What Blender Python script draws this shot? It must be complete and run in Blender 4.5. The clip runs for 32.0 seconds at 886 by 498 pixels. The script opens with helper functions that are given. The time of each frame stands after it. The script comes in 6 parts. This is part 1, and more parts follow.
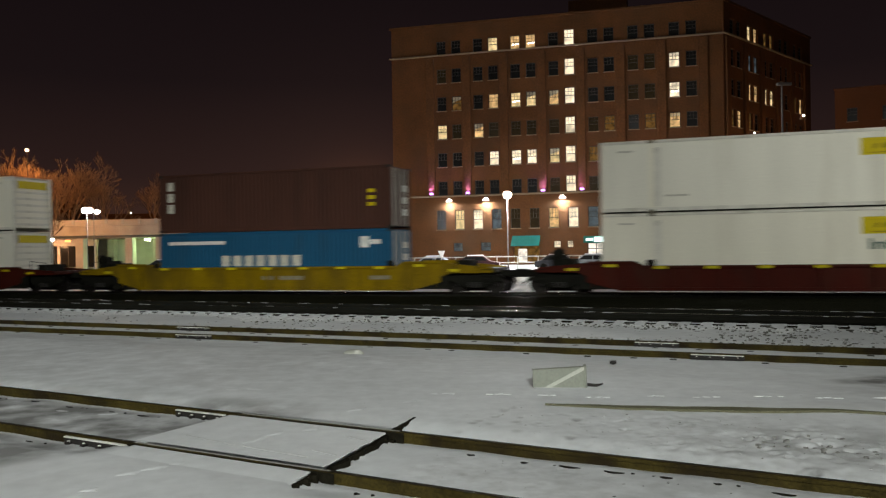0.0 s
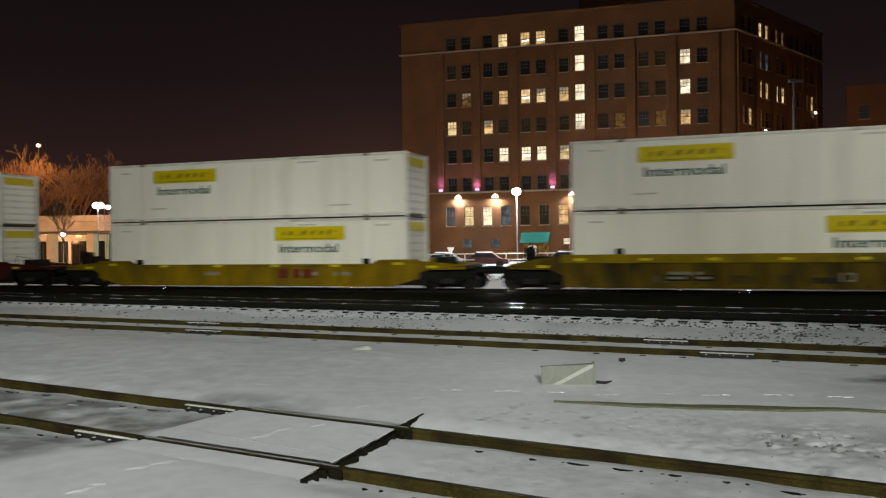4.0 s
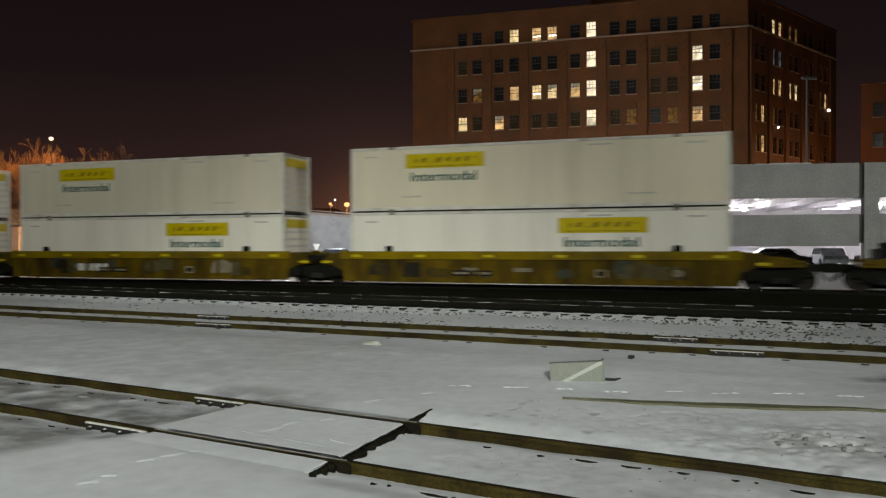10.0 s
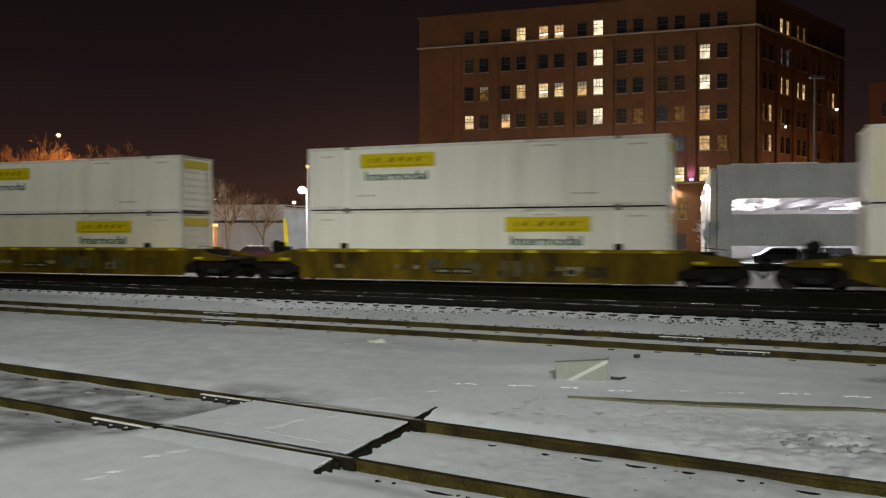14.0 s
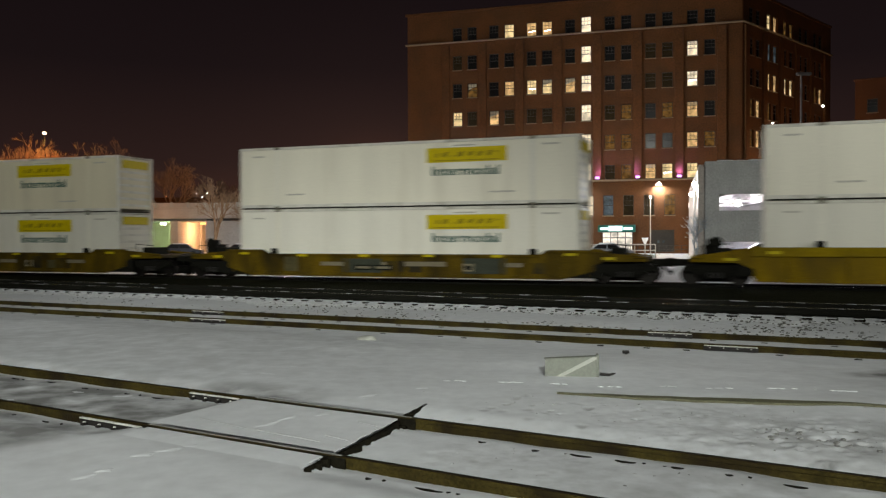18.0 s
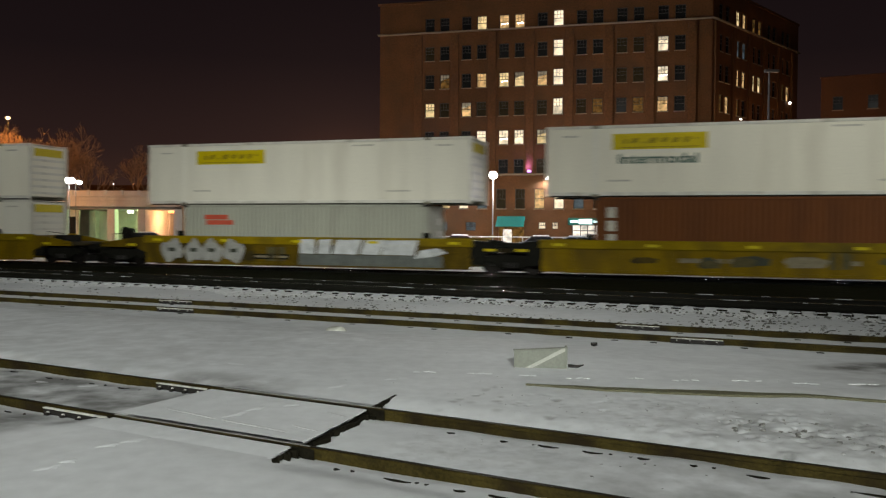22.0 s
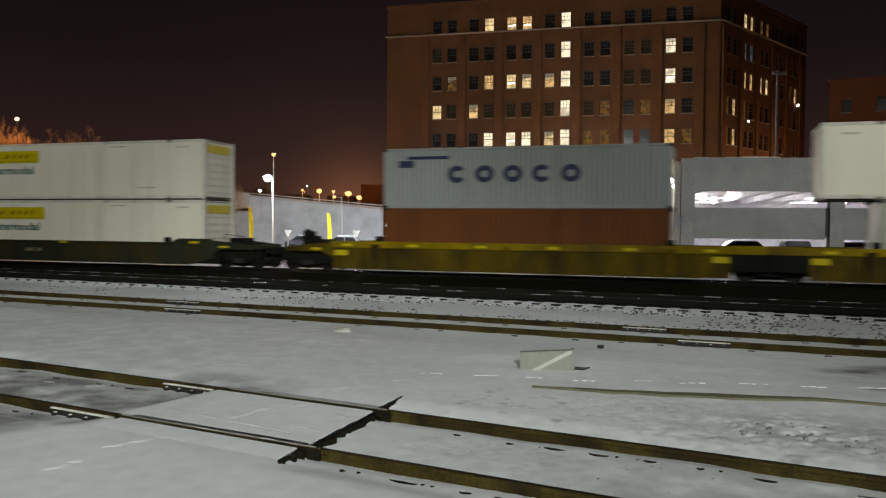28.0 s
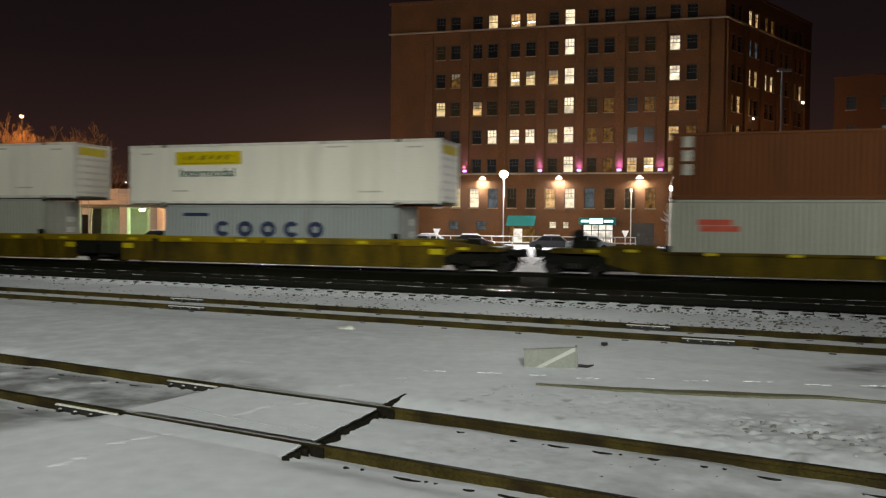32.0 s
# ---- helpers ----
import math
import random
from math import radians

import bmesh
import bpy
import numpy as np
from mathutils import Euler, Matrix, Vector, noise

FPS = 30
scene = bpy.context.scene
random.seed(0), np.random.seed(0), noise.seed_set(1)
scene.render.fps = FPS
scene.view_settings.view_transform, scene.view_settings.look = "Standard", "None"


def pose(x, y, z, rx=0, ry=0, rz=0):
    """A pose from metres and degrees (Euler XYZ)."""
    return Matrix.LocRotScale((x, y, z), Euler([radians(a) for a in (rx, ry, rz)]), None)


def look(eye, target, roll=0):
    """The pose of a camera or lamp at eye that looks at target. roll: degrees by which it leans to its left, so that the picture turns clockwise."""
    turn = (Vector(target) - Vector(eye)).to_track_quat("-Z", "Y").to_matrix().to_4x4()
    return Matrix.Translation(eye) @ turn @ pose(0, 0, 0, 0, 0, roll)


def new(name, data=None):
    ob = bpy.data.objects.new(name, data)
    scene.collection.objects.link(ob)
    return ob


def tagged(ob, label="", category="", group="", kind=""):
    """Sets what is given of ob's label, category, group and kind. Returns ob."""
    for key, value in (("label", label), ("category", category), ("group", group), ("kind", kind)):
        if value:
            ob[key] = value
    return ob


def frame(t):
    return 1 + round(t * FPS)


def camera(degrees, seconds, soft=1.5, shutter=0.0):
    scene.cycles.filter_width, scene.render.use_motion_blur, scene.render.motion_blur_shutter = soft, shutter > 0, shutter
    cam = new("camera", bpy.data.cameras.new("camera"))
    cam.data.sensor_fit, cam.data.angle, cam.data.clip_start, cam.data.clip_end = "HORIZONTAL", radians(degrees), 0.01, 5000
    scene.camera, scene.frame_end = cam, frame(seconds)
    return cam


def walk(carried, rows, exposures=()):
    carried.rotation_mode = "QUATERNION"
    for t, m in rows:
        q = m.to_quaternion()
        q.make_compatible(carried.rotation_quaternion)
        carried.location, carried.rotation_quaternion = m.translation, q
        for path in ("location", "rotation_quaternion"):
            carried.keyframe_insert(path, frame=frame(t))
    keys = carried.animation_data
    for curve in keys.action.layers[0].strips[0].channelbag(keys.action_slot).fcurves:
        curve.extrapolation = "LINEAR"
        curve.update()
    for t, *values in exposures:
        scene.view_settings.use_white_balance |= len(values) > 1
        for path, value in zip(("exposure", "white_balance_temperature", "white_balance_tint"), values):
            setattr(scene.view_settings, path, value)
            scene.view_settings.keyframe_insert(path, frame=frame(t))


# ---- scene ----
# Camera: stands still on one spot, held by hand, so only its aim wanders.
cam = camera(57.43, 32.0, soft=1.3, shutter=0.7)
EYE = 1.85
LOOKS = [
    (0, -1.588, -0.010, 0.900), (0.5, -1.569, 0.001, 0.839), (1, -1.433, -0.010, 0.774), (1.5, -1.313, -0.015, 0.761),
    (2, -1.334, -0.005, 0.798), (2.5, -1.143, -0.053, 0.961), (3, -1.016, -0.125, 0.842), (3.5, -0.990, -0.196, 0.698),
    (5.5, -0.533, -0.320, 0.664), (6, -0.319, -0.359, 0.652), (6.5, -0.384, -0.463, 0.698), (7, -0.467, -0.387, 0.844),
    (7.5, -0.318, -0.364, 0.425), (8, -0.296, -0.367, 0.445), (8.5, -0.290, -0.445, 0.445), (9, -0.200, -0.455, 0.495),
    (9.5, -0.224, -0.526, 0.333), (10, -0.249, -0.556, 0.239), (10.5, -0.156, -0.548, 0.122), (11, -0.181, -0.569, 0.017),
    (11.5, -0.149, -0.593, -0.085), (12, -0.065, -0.680, -0.001), (12.5, -0.071, -0.775, -0.245), (13, 0.000, -0.560, -0.000),
    (13.5, 0.028, -0.585, -0.047), (14, 0.164, -0.692, -0.026), (14.5, -0.043, -0.708, 0.098), (16.5, -0.286, -0.827, 0.168),
    (17, -0.693, -0.790, 0.103), (17.5, -0.586, -0.848, 0.140), (18, -0.607, -0.893, 0.208), (18.5, -1.600, -0.767, -0.174),
    (19, -2.234, -1.029, -0.410), (19.5, -2.428, -1.025, -0.582), (20, -2.529, -1.163, -0.469), (20.5, -2.428, -1.263, -0.333),
    (21, -2.417, -1.442, -0.196), (21.5, -2.511, -1.445, -0.311), (22, -2.668, -1.504, -0.397), (22.5, -2.613, -1.551, -0.471),
    (23, -2.352, -1.541, -0.557), (23.5, -2.314, -1.546, -0.544), (24, -2.412, -1.561, -0.475), (24.5, -2.427, -1.686, -0.705),
    (25, -2.397, -1.596, -0.600), (25.5, -2.349, -1.596, -0.678), (27.5, -2.020, -1.728, -0.719), (28, -2.198, -1.388, -0.562),
    (28.5, -1.957, -1.349, -0.552), (29, -1.921, -1.427, -0.650), (29.5, -1.945, -1.446, -0.606), (30, -1.815, -1.565, -0.526),
    (30.5, -1.822, -1.584, -0.683), (31, -2.130, -1.549, -0.685), (31.5, -2.026, -1.551, -0.644), (32, -1.931, -1.573, -0.589),
]
walk(cam, [(t, pose(0, 0, EYE, 90 + pitch, roll, yaw)) for t, yaw, pitch, roll in LOOKS])

# ---------------------------------------------------------------- light
NIGHT = bpy.data.worlds.new("night_sky")
scene.world = NIGHT
NIGHT.use_nodes = True
wn, wl = NIGHT.node_tree.nodes, NIGHT.node_tree.links
wn.clear()
w_out = wn.new("ShaderNodeOutputWorld")
w_bg = wn.new("ShaderNodeBackground")
w_co = wn.new("ShaderNodeTexCoord")
w_sep = wn.new("ShaderNodeSeparateXYZ")
w_ramp = wn.new("ShaderNodeValToRGB")
w_ramp.color_ramp.elements[0].position = 0.0
w_ramp.color_ramp.elements[0].color = (0.052, 0.0225, 0.0145, 1)
w_ramp.color_ramp.elements[1].position = 0.40
w_ramp.color_ramp.elements[1].color = (0.0050, 0.0031, 0.0039, 1)
mid = w_ramp.color_ramp.elements.new(0.09)
mid.color = (0.0225, 0.0115, 0.0100, 1)
mid = w_ramp.color_ramp.elements.new(0.2)
mid.color = (0.0098, 0.0058, 0.0062, 1)
wl.new(w_co.outputs["Generated"], w_sep.inputs[0])
wl.new(w_sep.outputs["Z"], w_ramp.inputs[0])
# warm glow of the town low over the ramp
w_norm, w_dot, w_pow = wn.new("ShaderNodeVectorMath"), wn.new("ShaderNodeVectorMath"), wn.new("ShaderNodeMath")
w_norm.operation, w_dot.operation, w_pow.operation = "NORMALIZE", "DOT_PRODUCT", "POWER"
wl.new(w_co.outputs["Generated"], w_norm.inputs[0])
wl.new(w_norm.outputs[0], w_dot.inputs[0])
w_dot.inputs[1].default_value = Vector((-0.07, 1.0, 0.022)).normalized()
w_pow.inputs[1].default_value = 600
wl.new(w_dot.outputs["Value"], w_pow.inputs[0])
w_mix = wn.new("ShaderNodeMixRGB")
w_mix.blend_type = "ADD"
w_mix.inputs[2].default_value = (0.105, 0.037, 0.013, 1)
wl.new(w_pow.outputs[0], w_mix.inputs[0])
wl.new(w_ramp.outputs[0], w_mix.inputs[1])
w_pow2, w_mix2 = wn.new("ShaderNodeMath"), wn.new("ShaderNodeMixRGB")
w_pow2.operation, w_mix2.blend_type = "POWER", "ADD"
w_pow2.inputs[1].default_value = 70
wl.new(w_dot.outputs["Value"], w_pow2.inputs[0])
w_mix2.inputs[2].default_value = (0.0115, 0.0058, 0.0042, 1)
wl.new(w_pow2.outputs[0], w_mix2.inputs[0])
wl.new(w_mix.outputs[0], w_mix2.inputs[1])
wl.new(w_mix2.outputs[0], w_bg.inputs[0])
w_bg.inputs[1].default_value = 1.0
wl.new(w_bg.outputs[0], w_out.inputs[0])


def lamp(kind, name, at, watts, colour, size=0.3, target=None, cone=120, soft=0.4):
    data = bpy.data.lights.new(name, kind)
    data.energy, data.color = watts, colour
    if kind == "AREA":
        data.shape, data.size = "DISK", size
    else:
        data.shadow_soft_size = size
    if kind == "SPOT":
        data.spot_size, data.spot_blend = radians(cone), soft
    ob = new(name, data)
    ob.matrix_world = look(at, target or (at[0], at[1], at[2] - 1))
    return ob


# Unseen yard lamps behind the camera; the narrow and low ones are added fill
lamp("SPOT", "unseen_yard_light", (-26, -52, 26), 55000, (0.97, 0.99, 0.91), 1.2, (0, 30, 1), 75)
lamp("SPOT", "unseen_yard_light", (-27.5, -52, 26), 35000, (0.97, 0.99, 0.91), 1.2, (-16, 45, 4), 29, 1.0)
lamp("SPOT", "unseen_yard_light", (46, -7, 12.5), 19500, (0.97, 0.99, 0.91), 0.35, (10, 24, 0), 85)
lamp("SPOT", "unseen_yard_light", (2, -52, 24), 134000, (0.97, 0.99, 0.92), 1.2, (-2.4, 14.5, 0), 21.5, 1.0)

lamp("SPOT", "unseen_yard_light", (26, -48, 26), 56000, (0.97, 0.99, 0.91), 1.2, (25, 34, 1), 29, 1.0)

# ---------------------------------------------------------------- materials


def mat(name, colour, rough=0.6, metal=0.0, var=0.18, scale=1.5, fine=25.0, bump=0.15, dirt=None, dirt_at=(0.52, 0.72), spec=0.15, streak=None):
    """Noise-varied surface: broad stains, fine grain and slight relief; dirt is a second colour laid in patches."""
    m = bpy.data.materials.new(name)
    m.use_nodes = True
    n, l = m.node_tree.nodes, m.node_tree.links
    b = n["Principled BSDF"]
    b.inputs["Metallic"].default_value = metal
    b.inputs["Specular IOR Level"].default_value = spec
    co = n.new("ShaderNodeTexCoord")
    vec = co.outputs["Object"]
    if streak:
        mp = n.new("ShaderNodeMapping")
        mp.inputs["Scale"].default_value = streak
        l.new(vec, mp.inputs["Vector"])
        vec = mp.outputs["Vector"]
    big, small = n.new("ShaderNodeTexNoise"), n.new("ShaderNodeTexNoise")
    big.inputs["Scale"].default_value, big.inputs["Detail"].default_value = scale, 5
    small.inputs["Scale"].default_value, small.inputs["Detail"].default_value = fine, 3
    l.new(vec, big.inputs["Vector"])
    l.new(co.outputs["Object"], small.inputs["Vector"])
    add = n.new("ShaderNodeMath")
    add.operation = "ADD"
    l.new(big.outputs["Fac"], add.inputs[0])
    l.new(small.outputs["Fac"], add.inputs[1])
    rng = n.new("ShaderNodeMapRange")
    rng.inputs["From Min"].default_value, rng.inputs["From Max"].default_value = 0.7, 1.3
    rng.inputs["To Min"].default_value, rng.inputs["To Max"].default_value = 1 - var, 1 + var
    l.new(add.outputs[0], rng.inputs["Value"])
    hue = n.new("ShaderNodeHueSaturation")
    hue.inputs["Color"].default_value = (*colour, 1)
    l.new(rng.outputs[0], hue.inputs["Value"])
    last = hue.outputs[0]
    if dirt:
        dn = n.new("ShaderNodeTexNoise")
        dn.inputs["Scale"].default_value, dn.inputs["Detail"].default_value = scale * 0.7, 7
        l.new(vec, dn.inputs["Vector"])
        dr = n.new("ShaderNodeMapRange")
        dr.inputs["From Min"].default_value, dr.inputs["From Max"].default_value = dirt_at
        l.new(dn.outputs["Fac"], dr.inputs["Value"])
        mix = n.new("ShaderNodeMixRGB")
        mix.inputs[2].default_value = (*dirt, 1)
        l.new(dr.outputs[0], mix.inputs[0])
        l.new(last, mix.inputs[1])
        last = mix.outputs[0]
    l.new(last, b.inputs["Base Color"])
    rr = n.new("ShaderNodeMapRange")
    rr.inputs["To Min"].default_value, rr.inputs["To Max"].default_value = max(0.03, rough - 0.12), min(1, rough + 0.12)
    l.new(big.outputs["Fac"], rr.inputs["Value"])
    l.new(rr.outputs[0], b.inputs["Roughness"])
    if bump:
        bp = n.new("ShaderNodeBump")
        bp.inputs["Strength"].default_value, bp.inputs["Distance"].default_value = bump, 0.02
        l.new(add.outputs[0], bp.inputs["Height"])
        l.new(bp.outputs[0], b.inputs["Normal"])
    return m


def glow(name, colour, strength, vary=0.0, scale=2.0):
    m = bpy.data.materials.new(name)
    m.use_nodes = True
    n, l = m.node_tree.nodes, m.node_tree.links
    b = n["Principled BSDF"]
    b.inputs["Base Color"].default_value = (*[0.02 * c for c in colour], 1)
    b.inputs["Roughness"].default_value, b.inputs["Specular IOR Level"].default_value = 0.9, 0.05
    b.inputs["Emission Color"].default_value = (*colour, 1)
    b.inputs["Emission Strength"].default_value = strength
    if vary:
        co, nz, rg = n.new("ShaderNodeTexCoord"), n.new("ShaderNodeTexNoise"), n.new("ShaderNodeMapRange")
        nz.inputs["Scale"].default_value = scale
        own, off = n.new("ShaderNodeObjectInfo"), n.new("ShaderNodeVectorMath")
        off.operation = "MULTIPLY_ADD"
        l.new(own.outputs["Random"], off.inputs[0])
        off.inputs[1].default_value = (37, 11, 23)
        l.new(co.outputs["Object"], off.inputs[2])
        l.new(off.outputs[0], nz.inputs["Vector"])
        rg.inputs["From Min"].default_value, rg.inputs["From Max"].default_value = 0.3, 0.7
        rg.inputs["To Min"].default_value, rg.inputs["To Max"].default_value = strength * (1 - vary), strength * (1 + vary)
        l.new(nz.outputs["Fac"], rg.inputs["Value"])
        l.new(rg.outputs[0], b.inputs["Emission Strength"])
    return m


M_snow = mat("snow", (0.655, 0.675, 0.695), 0.8, var=0.10, scale=0.5, fine=5, bump=0.16, dirt=(0.50, 0.50, 0.50), dirt_at=(0.58, 0.9), spec=0.3)
# dirt walked into the snow and painted shade, by an attribute of the ground
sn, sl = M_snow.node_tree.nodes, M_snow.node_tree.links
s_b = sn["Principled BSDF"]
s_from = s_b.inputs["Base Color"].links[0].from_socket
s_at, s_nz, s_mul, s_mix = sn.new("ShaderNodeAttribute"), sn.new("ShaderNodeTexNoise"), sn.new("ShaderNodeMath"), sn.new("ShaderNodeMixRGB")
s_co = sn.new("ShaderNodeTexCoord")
s_at.attribute_name = "grime_and_shade"
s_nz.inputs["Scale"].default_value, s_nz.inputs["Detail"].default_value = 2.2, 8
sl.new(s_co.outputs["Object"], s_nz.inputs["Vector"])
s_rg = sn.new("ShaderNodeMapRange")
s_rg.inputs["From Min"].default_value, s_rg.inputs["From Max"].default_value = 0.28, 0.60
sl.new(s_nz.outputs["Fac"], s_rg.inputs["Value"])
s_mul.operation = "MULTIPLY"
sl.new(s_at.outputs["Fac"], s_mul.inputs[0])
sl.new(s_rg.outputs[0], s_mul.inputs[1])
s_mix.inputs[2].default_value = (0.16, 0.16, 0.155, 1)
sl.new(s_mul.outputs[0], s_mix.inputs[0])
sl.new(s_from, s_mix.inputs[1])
# shade of dents and dirt of many feet, painted by a second attribute
t_at, t_nz, t_rg, t_mul, t_mix = sn.new("ShaderNodeAttribute"), sn.new("ShaderNodeTexNoise"), sn.new("ShaderNodeMapRange"), sn.new("ShaderNodeMath"), sn.new("ShaderNodeMixRGB")
t_at.attribute_name = "tread_shade"
t_nz.inputs["Scale"].default_value, t_nz.inputs["Detail"].default_value = 7, 5
sl.new(s_co.outputs["Object"], t_nz.inputs["Vector"])
t_rg.inputs["From Min"].default_value, t_rg.inputs["From Max"].default_value = 0.42, 0.74
sl.new(t_nz.outputs["Fac"], t_rg.inputs["Value"])
t_mul.operation = "MULTIPLY"
sl.new(t_at.outputs["Fac"], t_mul.inputs[0])
sl.new(t_rg.outputs[0], t_mul.inputs[1])
t_mix.inputs[2].default_value = (0.20, 0.20, 0.19, 1)
sl.new(t_mul.outputs[0], t_mix.inputs[0])
sl.new(s_mix.outputs[0], t_mix.inputs[1])
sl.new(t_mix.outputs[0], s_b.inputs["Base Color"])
M_snow_dirty = mat("trodden_snow", (0.55, 0.56, 0.57), 0.8, var=0.25, scale=2.2, fine=30, bump=0.7, dirt=(0.20, 0.19, 0.18), dirt_at=(0.5, 0.75), spec=0.3)
M_shoulder = mat("snowy_ballast", (0.77, 0.79, 0.80), 0.8, var=0.25, scale=7, fine=18, bump=1.0, dirt=(0.22, 0.22, 0.21), dirt_at=(0.64, 0.78), spec=0.3)
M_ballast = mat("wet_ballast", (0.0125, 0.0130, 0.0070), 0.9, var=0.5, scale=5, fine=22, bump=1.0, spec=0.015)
M_stone = mat("ballast_stone", (0.095, 0.095, 0.085), 0.8, var=0.5, scale=9, fine=60, spec=0.06)
M_rail = mat("rusty_rail_steel", (0.040, 0.031, 0.008), 0.7, var=0.5, scale=3, fine=40, bump=0.4, dirt=(0.018, 0.013, 0.006), dirt_at=(0.45, 0.65), spec=0.06)
M_railcrown = mat("dull_dark_rail_crown", (0.016, 0.012, 0.006), 0.6, var=0.4, scale=5, fine=60, bump=0.2, spec=0.08)
M_railtop = mat("worn_rail_head", (0.30, 0.27, 0.22), 0.22, metal=0.95, var=0.2, scale=3, fine=50, bump=0.1)
# pale tone for the floodlight's glint on the crossing rails
M_glint = mat("rail_glint", (0.42, 0.42, 0.39), 0.5, metal=0.3, var=0.3, scale=4, fine=50, bump=0.1)
M_tie = mat("creosoted_timber", (0.010, 0.009, 0.0055), 0.85, var=0.4, scale=3, fine=40, bump=0.5, streak=(6, 0.6, 6), spec=0.06)
# dark grey for the shaded side of holes in the snow
M_dent_shade = mat("shaded_dent_grey", (0.17, 0.17, 0.16), 0.85, var=0.4, scale=9, fine=60)
M_bolt = mat("dark_steel", (0.03, 0.028, 0.026), 0.6, metal=0.4, var=0.3)
M_brace = mat("pale_brace_paint", (0.41, 0.42, 0.375), 0.6, var=0.15, scale=3, fine=30, bump=0.1)
M_plank = mat("weathered_plank", (0.115, 0.112, 0.070), 0.8, var=0.3, scale=2, fine=40, bump=0.4)
M_white = mat("white_container_paint", (0.76, 0.745, 0.655), 0.42, var=0.07, scale=0.6, fine=14, bump=0.06, dirt=(0.50, 0.47, 0.38), dirt_at=(0.58, 0.95), streak=(1.6, 1, 0.25))
# each container has weathered a little differently
vn, vl = M_white.node_tree.nodes, M_white.node_tree.links
v_in, v_rg, v_hue = vn.new("ShaderNodeObjectInfo"), vn.new("ShaderNodeMapRange"), vn.new("ShaderNodeHueSaturation")
v_rg.inputs["To Min"].default_value, v_rg.inputs["To Max"].default_value = 0.95, 1.07
vl.new(v_in.outputs["Random"], v_rg.inputs["Value"])
vl.new(v_rg.outputs[0], v_hue.inputs["Value"])
v_b = vn["Principled BSDF"]
vl.new(v_b.inputs["Base Color"].links[0].from_socket, v_hue.inputs["Color"])
v_tint, v_rg2, v_math = vn.new("ShaderNodeMixRGB"), vn.new("ShaderNodeMapRange"), vn.new("ShaderNodeMath")
v_math.operation = "FRACT"
v_mul = vn.new("ShaderNodeMath")
v_mul.operation, v_mul.inputs[1].default_value = "MULTIPLY", 7.31
vl.new(v_in.outputs["Random"], v_mul.inputs[0])
vl.new(v_mul.outputs[0], v_math.inputs[0])
v_rg2.inputs["To Min"].default_value, v_rg2.inputs["To Max"].default_value = 0.0, 0.35
vl.new(v_math.outputs[0], v_rg2.inputs["Value"])
v_tint.blend_type = "MULTIPLY"
v_tint.inputs[2].default_value = (1.03, 0.98, 0.84, 1)
vl.new(v_rg2.outputs[0], v_tint.inputs[0])
vl.new(v_hue.outputs[0], v_tint.inputs[1])
vl.new(v_tint.outputs[0], v_b.inputs["Base Color"])
M_cream = M_white.copy()  # the same paint, yellowed
M_cream.name = "yellowed_container_paint"
for node in M_cream.node_tree.nodes:
    if node.type == "HUE_SAT" and not node.inputs["Color"].is_linked:
        node.inputs["Color"].default_value = (0.68, 0.64, 0.50, 1)
M_casting = mat("grey_brown_casting", (0.19, 0.175, 0.135), 0.6, var=0.3, scale=3)
M_whiterail = mat("white_rail_paint", (0.66, 0.645, 0.57), 0.5, var=0.15, scale=2, fine=20, dirt=(0.3, 0.27, 0.2), dirt_at=(0.55, 0.8))
M_grey = mat("pale_grey_container_paint", (0.27, 0.295, 0.285), 0.5, var=0.10, scale=0.8, fine=16, bump=0.05, dirt=(0.19, 0.18, 0.15), dirt_at=(0.6, 0.95), streak=(1.5, 1, 0.3))
M_palegreen = mat("pale_container_paint", (0.36, 0.37, 0.305), 0.5, var=0.10, scale=0.8, fine=16, bump=0.05, dirt=(0.27, 0.26, 0.21), dirt_at=(0.6, 0.95), streak=(1.5, 1, 0.3))
M_brown = mat("brown_container_paint", (0.135, 0.046, 0.012), 0.6, var=0.15, scale=0.9, fine=18, bump=0.05, dirt=(0.075, 0.027, 0.009), dirt_at=(0.55, 0.9), streak=(1.5, 1, 0.3))
M_darkbrown = mat("dark_maroon_container_paint", (0.060, 0.024, 0.016), 0.6, var=0.15, scale=0.9, fine=18, bump=0.05, dirt=(0.03, 0.014, 0.01), dirt_at=(0.55, 0.9), streak=(1.5, 1, 0.3))
M_blue = mat("blue_container_paint", (0.010, 0.075, 0.15), 0.5, var=0.12, scale=0.9, fine=18, bump=0.05, dirt=(0.02, 0.05, 0.08), dirt_at=(0.6, 0.9), streak=(1.5, 1, 0.3))
M_yellow = mat("yellow_sign_paint", (0.55, 0.43, 0.002), 0.5, var=0.12, scale=1.5, fine=20, bump=0.02)
M_faint = mat("faint_grey_marking", (0.50, 0.48, 0.41), 0.6, var=0.3, scale=6, bump=0)
M_signink = mat("faded_sign_ink", (0.21, 0.165, 0.010), 0.6, var=0.35, scale=5, bump=0)
M_green = mat("faded_dark_green_ink", (0.085, 0.145, 0.118), 0.6, var=0.3, bump=0)
M_navy = mat("navy_paint", (0.026, 0.034, 0.075), 0.5, var=0.2, bump=0)
M_red = mat("red_sign_paint", (0.52, 0.09, 0.05), 0.5, var=0.2, bump=0)
M_paint = mat("white_marking_paint", (0.66, 0.66, 0.62), 0.6, var=0.25, scale=4, bump=0.02)
